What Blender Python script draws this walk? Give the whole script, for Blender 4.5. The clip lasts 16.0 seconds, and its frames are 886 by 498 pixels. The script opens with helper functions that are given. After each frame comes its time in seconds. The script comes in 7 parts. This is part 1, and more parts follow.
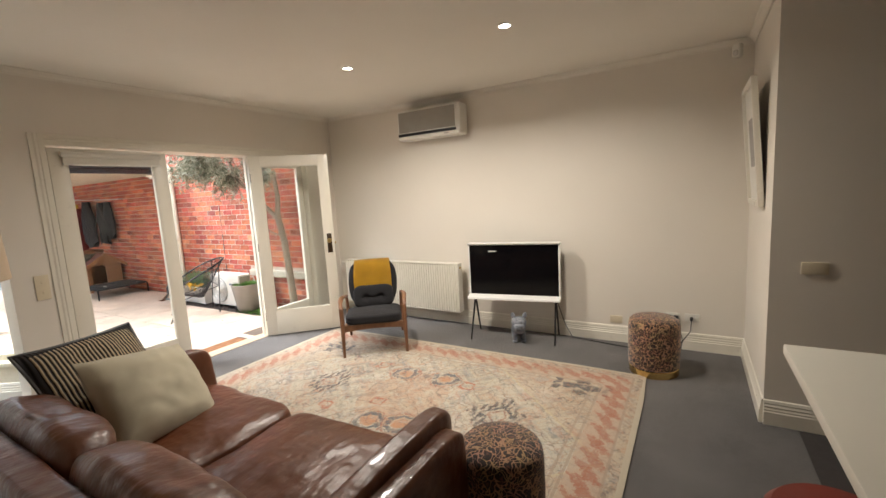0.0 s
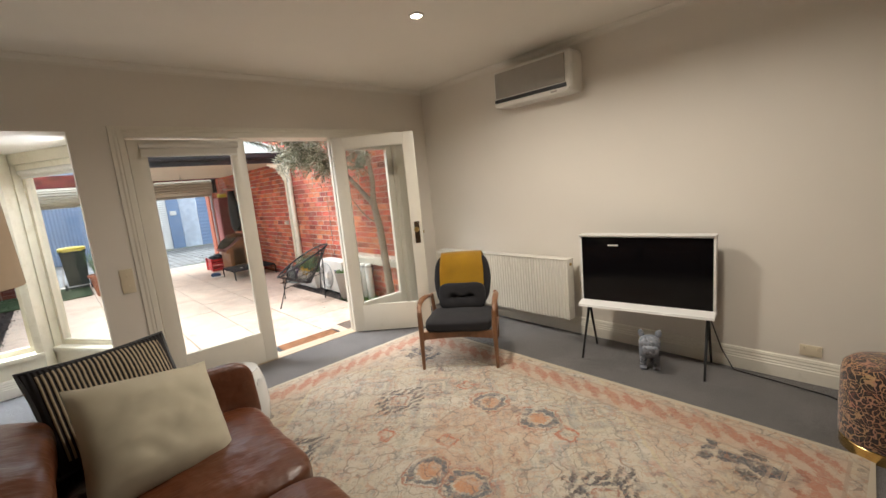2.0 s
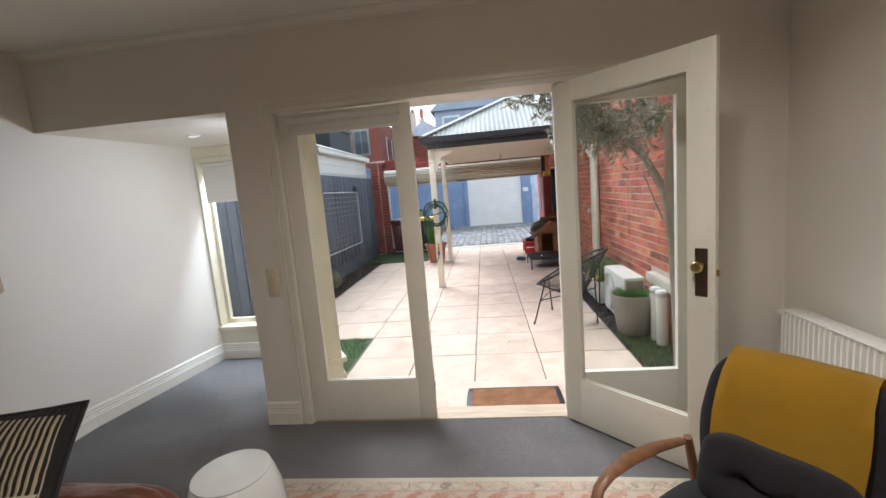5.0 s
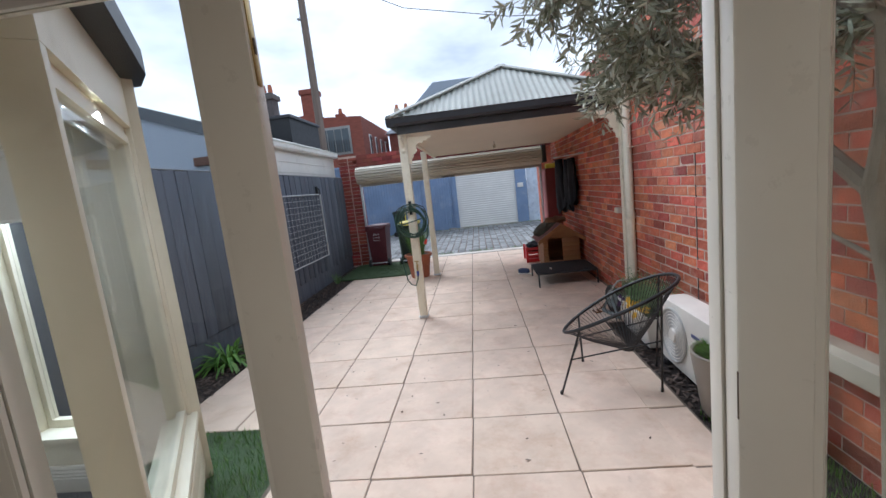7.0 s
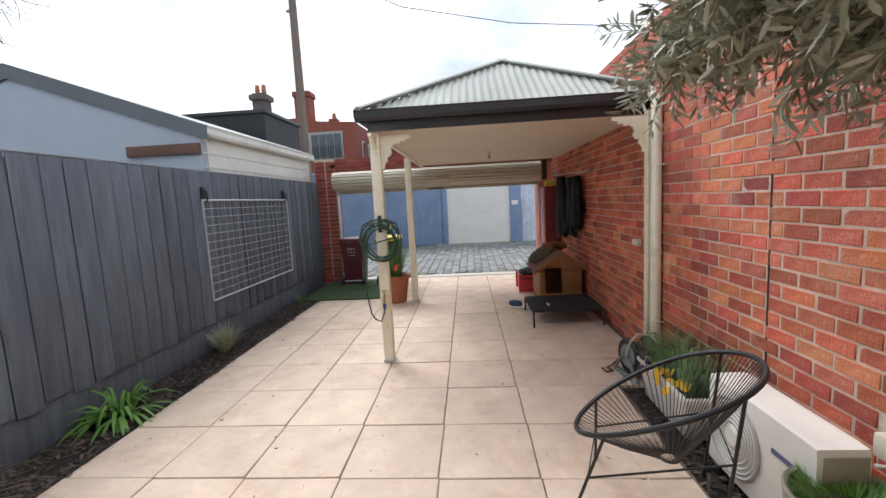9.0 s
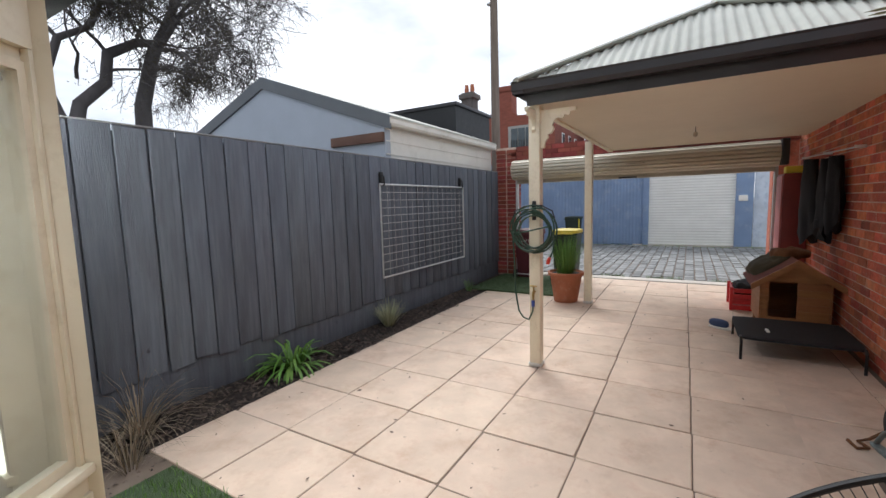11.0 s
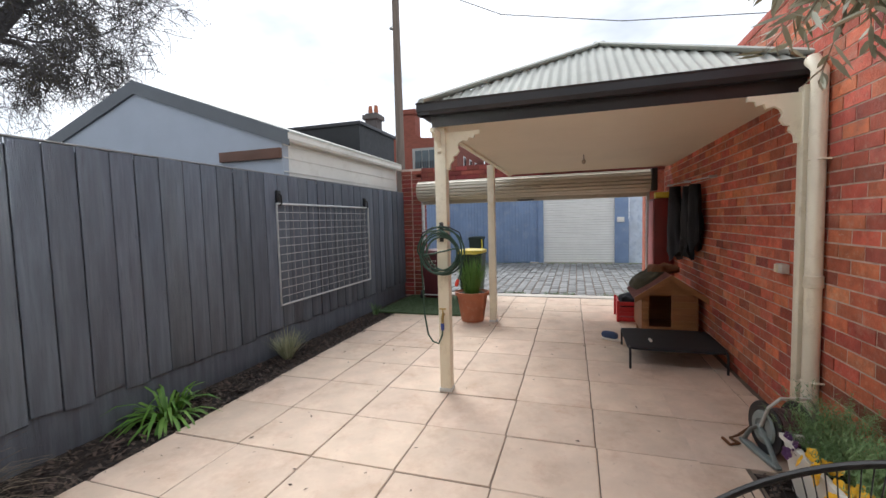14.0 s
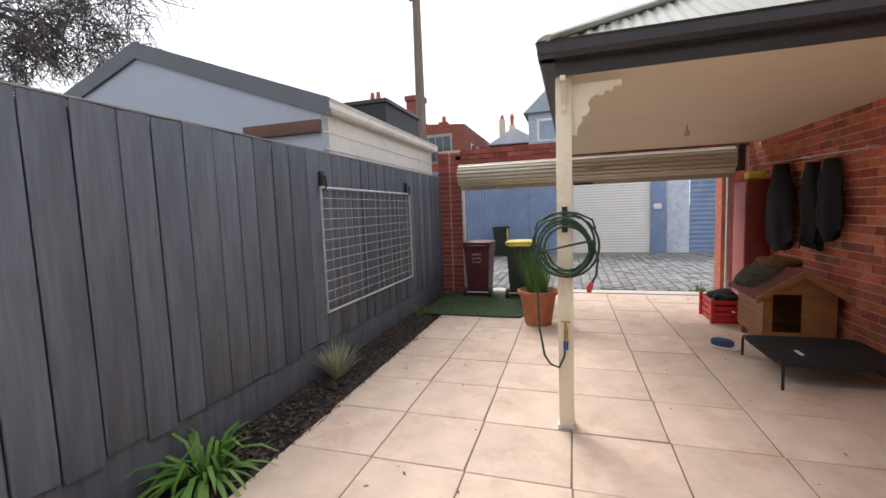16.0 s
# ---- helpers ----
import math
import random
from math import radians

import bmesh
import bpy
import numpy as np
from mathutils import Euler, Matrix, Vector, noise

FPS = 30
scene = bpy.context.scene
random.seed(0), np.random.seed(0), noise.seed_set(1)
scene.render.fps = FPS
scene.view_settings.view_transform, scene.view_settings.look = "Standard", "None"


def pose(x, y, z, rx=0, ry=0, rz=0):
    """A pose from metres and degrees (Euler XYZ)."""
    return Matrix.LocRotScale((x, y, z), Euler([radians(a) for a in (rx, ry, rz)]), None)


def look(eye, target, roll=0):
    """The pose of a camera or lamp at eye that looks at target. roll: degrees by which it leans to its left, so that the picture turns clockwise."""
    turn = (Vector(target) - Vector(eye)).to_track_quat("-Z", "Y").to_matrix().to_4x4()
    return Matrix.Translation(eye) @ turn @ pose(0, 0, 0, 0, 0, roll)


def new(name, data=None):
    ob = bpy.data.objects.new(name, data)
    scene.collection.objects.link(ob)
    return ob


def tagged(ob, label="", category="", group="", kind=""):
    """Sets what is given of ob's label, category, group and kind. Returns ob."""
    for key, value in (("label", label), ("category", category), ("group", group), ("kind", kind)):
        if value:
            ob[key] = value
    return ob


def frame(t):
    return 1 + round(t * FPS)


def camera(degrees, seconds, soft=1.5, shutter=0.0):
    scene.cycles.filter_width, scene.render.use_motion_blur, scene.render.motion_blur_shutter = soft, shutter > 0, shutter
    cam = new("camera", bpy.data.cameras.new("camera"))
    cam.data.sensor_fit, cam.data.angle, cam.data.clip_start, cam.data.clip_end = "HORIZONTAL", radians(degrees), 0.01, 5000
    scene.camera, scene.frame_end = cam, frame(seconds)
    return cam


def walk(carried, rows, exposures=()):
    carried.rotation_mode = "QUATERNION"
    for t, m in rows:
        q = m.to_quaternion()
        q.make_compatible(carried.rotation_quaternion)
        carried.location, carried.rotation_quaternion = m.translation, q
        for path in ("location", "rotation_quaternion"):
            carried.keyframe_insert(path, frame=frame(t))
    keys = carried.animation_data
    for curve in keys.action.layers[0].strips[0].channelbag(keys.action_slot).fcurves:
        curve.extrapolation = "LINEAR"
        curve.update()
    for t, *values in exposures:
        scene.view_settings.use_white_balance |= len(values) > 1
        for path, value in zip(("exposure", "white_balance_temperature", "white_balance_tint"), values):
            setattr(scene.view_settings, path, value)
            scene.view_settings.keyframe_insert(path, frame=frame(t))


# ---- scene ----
cam = camera(93.0, 16.0)
PATH = [
    (0, (0.478, -0.072, 1.564), (-0.541, 1.629, 1.303), -3.3),
    (0.5, (0.507, -0.013, 1.565), (-0.606, 1.625, 1.284), -3.4),
    (1, (0.465, 0.151, 1.532), (-0.777, 1.692, 1.246), -3.6),
    (1.5, (0.294, 0.413, 1.541), (-1.029, 1.884, 1.248), -4.6),
    (2, (0.213, 0.772, 1.55), (-1.260, 2.088, 1.238), -5.4),
    (2.5, (0.125, 1.151, 1.567), (-1.497, 2.276, 1.246), -4.1),
    (3, (-0.015, 1.573, 1.569), (-1.773, 2.469, 1.243), -4.1),
    (3.5, (-0.158, 1.945, 1.56), (-2.076, 2.421, 1.256), -3.8),
    (4, (-0.414, 2.213, 1.525), (-2.388, 2.372, 1.246), -4.2),
    (4.5, (-0.788, 2.417, 1.523), (-2.769, 2.401, 1.253), -5.1),
    (5, (-1.197, 2.557, 1.533), (-3.166, 2.331, 1.263), -4.8),
    (5.2, (-1.382, 2.575, 1.536), (-3.343, 2.308, 1.248), -5.2),
    (7.3, (-3.242, 2.519, 1.533), (-5.213, 2.339, 1.246), -6.5),
    (7.5, (-3.368, 2.526, 1.551), (-5.336, 2.343, 1.244), -5.7),
    (8, (-3.704, 2.57, 1.528), (-5.684, 2.547, 1.244), -3),
    (8.5, (-3.970, 2.563, 1.539), (-5.952, 2.735, 1.325), -2.1),
    (9, (-4.117, 2.586, 1.536), (-6.099, 2.447, 1.308), -3),
    (9.5, (-4.258, 2.655, 1.516), (-6.161, 2.088, 1.274), -2.7),
    (10, (-4.402, 2.708, 1.449), (-6.181, 1.822, 1.226), -1.9),
    (10.2, (-4.466, 2.73, 1.442), (-6.183, 1.729, 1.215), -1.4),
    (12.3, (-4.702, 3.035, 1.391), (-6.420, 2.031, 1.191), -1.9),
    (12.5, (-4.703, 3.019, 1.392), (-6.465, 2.092, 1.203), -2),
    (13, (-4.713, 2.974, 1.394), (-6.558, 2.219, 1.233), -2.1),
    (13.5, (-4.704, 2.872, 1.415), (-6.595, 2.237, 1.274), -1.9),
    (14, (-4.764, 2.799, 1.431), (-6.666, 2.196, 1.299), -1.5),
    (14.5, (-4.902, 2.695, 1.42), (-6.796, 2.067, 1.282), -1.1),
    (15, (-5.037, 2.435, 1.403), (-6.919, 1.777, 1.25), -1),
    (15.5, (-5.186, 2.063, 1.412), (-7.072, 1.418, 1.244), -1.3),
    (16, (-5.412, 1.721, 1.418), (-7.314, 1.13, 1.24), -2.1),
]
EXPOSURES = [(0.0, 1.57, 5950, 10), (2.0, 1.22, 5980, 10), (3.5, 1.0, 5750, 10), (5.0, 0.75, 5650, 10), (6.3, 0.3, 5500, 10), (7.4, 0.05, 5450, 11), (8.5, 0.3, 5950, 10), (9.0, 0.28, 5980, 10), (10.0, 0.1, 6050, 11), (13.0, 0.18, 6100, 11), (15.0, 0.22, 6150, 11), (16.0, 0.33, 6350, 15)]
walk(cam, [(t, look(eye, target, roll)) for t, eye, target, roll in PATH], EXPOSURES)

# ---- world and lights ----
SUN_ELEV, SUN_AZ = 50.0, 238.0   # azimuth in degrees clockwise from +y
world = bpy.data.worlds.new("sky")
scene.world = world
world.use_nodes = True
wn, wl = world.node_tree.nodes, world.node_tree.links
wbg = wn["Background"]
sky = wn.new("ShaderNodeTexSky")
sky.sky_type, sky.sun_disc = "NISHITA", False
sky.sun_elevation, sky.sun_rotation = radians(SUN_ELEV), radians(SUN_AZ)
wco = wn.new("ShaderNodeTexCoord")
wno = wn.new("ShaderNodeTexNoise")
wno.inputs["Scale"].default_value, wno.inputs["Detail"].default_value, wno.inputs["Roughness"].default_value = 2.2, 5.0, 0.55
wmap = wn.new("ShaderNodeMapping")
wmap.inputs["Scale"].default_value = (1.0, 1.0, 2.4)
wl.new(wco.outputs["Generated"], wmap.inputs["Vector"])
wl.new(wmap.outputs["Vector"], wno.inputs["Vector"])
wramp = wn.new("ShaderNodeValToRGB")
wramp.color_ramp.elements[0].position, wramp.color_ramp.elements[1].position = 0.36, 0.58
wramp.color_ramp.elements[0].color, wramp.color_ramp.elements[1].color = (6.0, 6.3, 6.8, 1), (10.6, 10.6, 10.5, 1)
wl.new(wno.outputs["Fac"], wramp.inputs["Fac"])
wmix = wn.new("ShaderNodeMix")
wmix.data_type = "RGBA"
wmix.inputs["Factor"].default_value = 0.88
wl.new(sky.outputs["Color"], wmix.inputs["A"])
wl.new(wramp.outputs["Color"], wmix.inputs["B"])
wl.new(wmix.outputs["Result"], wbg.inputs["Color"])
wbg.inputs["Strength"].default_value = 0.12

sun_data = bpy.data.lights.new("sun", "SUN")
sun_data.energy, sun_data.angle, sun_data.color = 2.6, radians(30), (1.0, 0.96, 0.9)
sun = new("sun", sun_data)
sa, se = radians(SUN_AZ), radians(SUN_ELEV)
sun.matrix_world = look((40 * math.sin(sa) * math.cos(se), 40 * math.cos(sa) * math.cos(se), 40 * math.sin(se)), (0, 0, 0))

CEIL = 2.66
DOWNLIGHTS = [(-2.2, 2.75), (-0.78, 2.75)]
for dx, dy in DOWNLIGHTS:
    ld = bpy.data.lights.new("downlight_lamp", "AREA")
    ld.shape, ld.size, ld.energy, ld.color, ld.spread = "DISK", 0.24, 15.0 if dx < -1 else 10.0, (1.0, 0.87, 0.70), radians(156)
    lo = new("downlight_lamp", ld)
    lo.matrix_world = pose(dx + 0.15, dy, CEIL - 0.02)

# lamp added in the bay's downlight fixture, fills in for daylight there
ld = bpy.data.lights.new("downlight_lamp", "AREA")
ld.shape, ld.size, ld.energy, ld.color, ld.spread = "DISK", 0.07, 0.5, (1.0, 0.95, 0.88), radians(175)
lo = new("downlight_lamp", ld)
lo.matrix_world = pose(-4.53, 0.19, 2.157 - 0.02)

# added lamp in place of sky light: outside the bay window, under its eave
ld = bpy.data.lights.new("bay_sky_fill", "AREA")
ld.shape, ld.size, ld.size_y, ld.energy, ld.color = "RECTANGLE", 1.0, 0.2, 26.0, (0.86, 0.93, 1.0)
ld.spread = radians(90)
lo = new("bay_sky_fill", ld)
lo.matrix_world = look((-5.44, -0.15, 2.2), (-4.45, -0.15, 0.75))
# second added lamp in place of sky light, in the angled window's reveal
ld = bpy.data.lights.new("bay_sky_fill", "AREA")
ld.shape, ld.size, ld.size_y, ld.energy, ld.color = "RECTANGLE", 0.6, 0.06, 15.0, (0.90, 0.95, 1.0)
ld.spread = radians(150)
lo = new("bay_sky_fill", ld)
lo.matrix_world = look((-4.477, 1.075, 1.995), (-4.1, -0.2, 0.9))

# ---- materials ----
def nodes_of(name):
    m = bpy.data.materials.new(name)
    m.use_nodes = True
    nt = m.node_tree
    return m, nt.nodes, nt.links, nt.nodes["Principled BSDF"]


def mix_rgb(n, l, fac, a, b, mode="MIX"):
    x = n.new("ShaderNodeMix")
    x.data_type, x.blend_type = "RGBA", mode
    for key, v in (("Factor", fac), ("A", a), ("B", b)):
        if isinstance(v, (int, float)):
            x.inputs[key].default_value = v
        elif isinstance(v, tuple):
            x.inputs[key].default_value = (*v, 1)
        else:
            l.new(v, x.inputs[key])
    return x.outputs["Result"]


def noise_at(n, l, vec, scale, detail=4, rough=0.55):
    x = n.new("ShaderNodeTexNoise")
    x.inputs["Scale"].default_value, x.inputs["Detail"].default_value, x.inputs["Roughness"].default_value = scale, detail, rough
    l.new(vec, x.inputs["Vector"])
    return x.outputs["Fac"]


def ramp_of(n, l, fac, stops):
    x = n.new("ShaderNodeValToRGB")
    while len(x.color_ramp.elements) < len(stops):
        x.color_ramp.elements.new(0.5)
    for e, (p, c) in zip(x.color_ramp.elements, stops):
        e.position, e.color = p, (*c, 1) if isinstance(c, tuple) else (c, c, c, 1)
    l.new(fac, x.inputs["Fac"])
    return x.outputs["Color"]


def math_of(n, l, op, a, b=None):
    x = n.new("ShaderNodeMath")
    x.operation = op
    for i, v in enumerate((a, b)):
        if v is None:
            continue
        if isinstance(v, (int, float)):
            x.inputs[i].default_value = v
        else:
            l.new(v, x.inputs[i])
    return x.outputs[0]


def mat(name, base, rough=0.6, metal=0.0, vary=0.15, scale=4.0, bump=0.15, bscale=80.0, stretch=(1, 1, 1),
        tint=None, rand=0.0, island=0.0, coat=0.0, sheen=0.0, rvary=0.1, world_co=False, depth=0.004):
    """Paint or solid with mottling at two scales and fine relief. tint: colour of stains; rand: change from object to object."""
    m, n, l, b = nodes_of(name)
    co = n.new("ShaderNodeTexCoord")
    vec = n.new("ShaderNodeNewGeometry").outputs["Position"] if world_co else co.outputs["Object"]
    mp = n.new("ShaderNodeMapping")
    mp.inputs["Scale"].default_value = stretch
    l.new(vec, mp.inputs["Vector"])
    vec = mp.outputs["Vector"]
    big, fine = noise_at(n, l, vec, scale), noise_at(n, l, vec, scale * 9, 6, 0.65)
    dark = tuple(c * (1 - vary) for c in base)
    light = tuple(min(1, c * (1 + vary)) for c in base)
    col = mix_rgb(n, l, ramp_of(n, l, big, [(0.3, 0.0), (0.7, 1.0)]), dark, light)
    col = mix_rgb(n, l, vary, col, mix_rgb(n, l, fine, dark, light), "MIX")
    if tint:
        col = mix_rgb(n, l, ramp_of(n, l, noise_at(n, l, vec, scale * 2.3, 8, 0.7), [(0.52, 0.0), (0.72, 0.75)]), col, tint)
    for amount, node, out in ((rand, "ShaderNodeObjectInfo", "Random"), (island, "ShaderNodeNewGeometry", "Random Per Island")):
        if amount:
            r = n.new(node).outputs[out]
            hs = n.new("ShaderNodeHueSaturation")
            v = math_of(n, l, "ADD", math_of(n, l, "MULTIPLY", r, 2 * amount), 1 - amount)
            l.new(v, hs.inputs["Value"])
            r2 = math_of(n, l, "FRACT", math_of(n, l, "MULTIPLY", r, 7.31))
            l.new(math_of(n, l, "ADD", math_of(n, l, "MULTIPLY", r2, amount * 0.08), 0.5 - amount * 0.04), hs.inputs["Hue"])
            l.new(col, hs.inputs["Color"])
            col = hs.outputs["Color"]
    l.new(col, b.inputs["Base Color"])
    b.inputs["Metallic"].default_value = metal
    l.new(ramp_of(n, l, fine, [(0.2, max(0.03, rough - rvary)), (0.8, min(1, rough + rvary))]), b.inputs["Roughness"])
    b.inputs["Coat Weight"].default_value = coat
    b.inputs["Sheen Weight"].default_value = sheen
    if bump:
        bp = n.new("ShaderNodeBump")
        bp.inputs["Strength"].default_value, bp.inputs["Distance"].default_value = bump, depth
        l.new(noise_at(n, l, vec, bscale, 5, 0.6), bp.inputs["Height"])
        l.new(bp.outputs["Normal"], b.inputs["Normal"])
    return m


def relief(m, scale, strength, depth, stretch=(1, 1, 1), detail=3):
    """Adds broad folds or undulation on top of a material's fine relief."""
    n, l = m.node_tree.nodes, m.node_tree.links
    b = n["Principled BSDF"]
    co, mp = n.new("ShaderNodeTexCoord"), n.new("ShaderNodeMapping")
    mp.inputs["Scale"].default_value = stretch
    l.new(co.outputs["Object"], mp.inputs["Vector"])
    bp = n.new("ShaderNodeBump")
    bp.inputs["Strength"].default_value, bp.inputs["Distance"].default_value = strength, depth
    l.new(noise_at(n, l, mp.outputs["Vector"], scale, detail, 0.5), bp.inputs["Height"])
    if b.inputs["Normal"].is_linked:
        l.new(b.inputs["Normal"].links[0].from_socket, bp.inputs["Normal"])
    l.new(bp.outputs["Normal"], b.inputs["Normal"])
    return m


def blotch(m, color, scale, lo, hi, amount, stretch=(1, 1, 1), world_co=False):
    """Lays irregular stains of a colour over a material."""
    n, l = m.node_tree.nodes, m.node_tree.links
    b = n["Principled BSDF"]
    mp = n.new("ShaderNodeMapping")
    mp.inputs["Scale"].default_value = stretch
    l.new(n.new("ShaderNodeNewGeometry").outputs["Position"] if world_co else n.new("ShaderNodeTexCoord").outputs["Object"], mp.inputs["Vector"])
    f = ramp_of(n, l, noise_at(n, l, mp.outputs["Vector"], scale, 8, 0.7), [(lo, 0.0), (hi, amount)])
    src = b.inputs["Base Color"].links[0].from_socket
    l.new(mix_rgb(n, l, f, src, color), b.inputs["Base Color"])
    return m


def glass_mat(name, tint=(0.97, 0.985, 0.98), rough=0.01):
    m, n, l, b = nodes_of(name)
    n.remove(b)
    tr, gl, fr, mx = (n.new("ShaderNode" + k) for k in ("BsdfTransparent", "BsdfGlossy", "LayerWeight", "MixShader"))
    tr.inputs["Color"].default_value = (*tint, 1)
    gl.inputs["Roughness"].default_value = rough
    gloss = math_of(n, l, "ADD", math_of(n, l, "MULTIPLY", math_of(n, l, "POWER", fr.outputs["Facing"], 5.0), 0.6), 0.03)
    l.new(gloss, mx.inputs[0]), l.new(tr.outputs[0], mx.inputs[1]), l.new(gl.outputs[0], mx.inputs[2])
    l.new(mx.outputs[0], n["Material Output"].inputs["Surface"])
    return m


def glow_mat(name, color, strength):
    m, n, l, b = nodes_of(name)
    b.inputs["Emission Color"].default_value, b.inputs["Emission Strength"].default_value = (*color, 1), strength
    b.inputs["Base Color"].default_value = (*color, 1)
    return m


WALL = mat("wall_paint", (0.76, 0.71, 0.63), 0.62, vary=0.03, scale=0.8, bump=0.12, bscale=140, depth=0.002)
CEILM = mat("ceiling_paint", (0.80, 0.76, 0.68), 0.75, vary=0.03, scale=0.7, bump=0.08, bscale=120)
TRIM = mat("gloss_trim_paint", (0.78, 0.74, 0.64), 0.32, vary=0.04, scale=2, bump=0.06, bscale=60)
CREAM = mat("cream_exterior_paint", (0.76, 0.70, 0.54), 0.45, vary=0.07, scale=2.5, bump=0.15, bscale=60, tint=(0.60, 0.52, 0.36))
CARPET = mat("grey_carpet", (0.128, 0.119, 0.115), 0.97, vary=0.34, scale=2.4, bump=1.0, bscale=260, sheen=0.2, depth=0.012)
DARKFLOOR = mat("dark_kitchen_floor", (0.05, 0.045, 0.045), 0.45, vary=0.2, scale=3)
GLASS = glass_mat("window_glass")
BRASS = mat("aged_brass", (0.50, 0.36, 0.14), 0.32, metal=1, vary=0.15, scale=20)
GOLD = mat("polished_gold_band", (0.80, 0.56, 0.22), 0.2, metal=1, vary=0.08, scale=12)
DARKBRASS = mat("dark_bronze_plate", (0.10, 0.07, 0.045), 0.4, metal=0.8, vary=0.2, scale=20)
BLACKM = mat("black_powder_coat", (0.009, 0.009, 0.010), 0.5, vary=0.2, scale=20, bump=0.1)
BLACKP = mat("black_plastic", (0.02, 0.02, 0.022), 0.45, vary=0.2, scale=12)
WHITEP = mat("white_plastic", (0.76, 0.74, 0.68), 0.35, vary=0.04, scale=6, bump=0.03)
IVORYP = mat("ivory_plastic", (0.68, 0.60, 0.44), 0.4, vary=0.05, scale=8, bump=0.03)
FABRICW = mat("white_blind_fabric", (0.70, 0.67, 0.60), 0.85, vary=0.04, scale=5, bump=0.25, bscale=500)


# ---- mesh helpers ----
def box(bm, x0, y0, z0, x1, y1, z1, bevel=0.0, seg=2):
    r = bmesh.ops.create_cube(bm, size=1.0, matrix=Matrix.Translation(((x0 + x1) / 2, (y0 + y1) / 2, (z0 + z1) / 2)) @ Matrix.Diagonal((abs(x1 - x0), abs(y1 - y0), abs(z1 - z0), 1)))
    if bevel:
        es = {e for v in r["verts"] for e in v.link_edges}
        bmesh.ops.bevel(bm, geom=list(es), offset=bevel, segments=seg, affect="EDGES", profile=0.6)
    return bm


def boxb(x0, y0, z0, x1, y1, z1, bevel=0.0, seg=2):
    return box(bmesh.new(), x0, y0, z0, x1, y1, z1, bevel, seg)


def ring_sweep(bm, rings, closed=False, cap=True):
    """Skin over rings of points, all of one length."""
    vs = [[bm.verts.new(p) for p in r] for r in rings]
    k = len(vs[0])
    pairs = list(zip(vs, vs[1:])) + ([(vs[-1], vs[0])] if closed else [])
    for a, b in pairs:
        for i in range(k):
            bm.faces.new((a[i], a[(i + 1) % k], b[(i + 1) % k], b[i]))
    if cap and not closed:
        bm.faces.new(vs[0][::-1]), bm.faces.new(vs[-1])
    return bm


def tube(bm, pts, r, seg=8, closed=False, flat=1.0):
    """A round bar along points; r is one radius or one for each point."""
    pts = [Vector(p) for p in pts]
    rs = r if isinstance(r, (list, tuple)) else [r] * len(pts)
    rings, ref = [], None
    n = len(pts)
    for i, p in enumerate(pts):
        a = pts[(i - 1) % n] if closed or i else p
        b = pts[(i + 1) % n] if closed or i < n - 1 else p
        d = (b - a).normalized()
        if ref is None:
            ref = d.cross(Vector((0, 0, 1)) if abs(d.z) < 0.9 else Vector((1, 0, 0))).normalized()
        ref = (ref - d * ref.dot(d)).normalized()
        up = d.cross(ref)
        rings.append([p + (ref * math.cos(t) + up * math.sin(t) * flat) * rs[i] for t in (2 * math.pi * j / seg for j in range(seg))])
    return ring_sweep(bm, rings, closed)


def tubeb(pts, r, seg=8, closed=False, flat=1.0):
    return tube(bmesh.new(), pts, r, seg, closed, flat)


def lathe(bm, profile, seg=28, cx=0.0, cy=0.0):
    """Turned shape from (radius, z) pairs."""
    return ring_sweep(bm, [[(cx + r * math.cos(t), cy + r * math.sin(t), z) for t in (2 * math.pi * j / seg for j in range(seg))] for r, z in profile])


def latheb(profile, seg=28, cx=0.0, cy=0.0):
    return lathe(bmesh.new(), profile, seg, cx, cy)


def prism(bm, poly, axis, a, b):
    """A polygon (list of 2D points) pushed from a to b along an axis."""
    def at(p, v):
        return {"x": (v, p[0], p[1]), "y": (p[0], v, p[1]), "z": (p[0], p[1], v)}[axis]
    return ring_sweep(bm, [[at(p, a) for p in poly], [at(p, b) for p in poly]])


def prismb(poly, axis, a, b):
    return prism(bmesh.new(), poly, axis, a, b)


def soft(bm, c, size, k=5.0, n=10, wrinkle=0.0, seed=0, rot=None, puff=0.0):
    """A padded block: a rounded box with bulging faces and creases."""
    made = {}
    c, h = Vector(c), Vector(size) / 2
    def vert(u):
        key = tuple(round(x, 4) for x in u)
        if key in made:
            return made[key]
        m = sum(abs(x) ** k for x in u) ** (1 / k)
        p = Vector([x / m for x in u])
        q = Vector((p.x * h.x, p.y * h.y, p.z * h.z))
        if puff:
            q.z += puff * (1 - p.x * p.x) * (1 - p.y * p.y) * (1 if p.z > 0 else -0.3)
        if wrinkle:
            q += p.normalized() * wrinkle * (noise.noise(q * 5 + Vector((seed, 0, 0))) + 0.6 * noise.noise(q * 13 + Vector((0, seed, 0))))
        if rot:
            q = rot @ q
        made[key] = bm.verts.new(c + q)
        return made[key]
    g = [-1 + 2 * i / n for i in range(n + 1)]
    for ax in range(3):
        for s in (-1, 1):
            for i in range(n):
                for j in range(n):
                    quad = []
                    for a, b in ((g[i], g[j]), (g[i + 1], g[j]), (g[i + 1], g[j + 1]), (g[i], g[j + 1])):
                        u = [0, 0, 0]
                        u[ax], u[(ax + 1) % 3], u[(ax + 2) % 3] = s, a, b
                        quad.append(vert(u))
                    bm.faces.new(quad if s > 0 else quad[::-1])
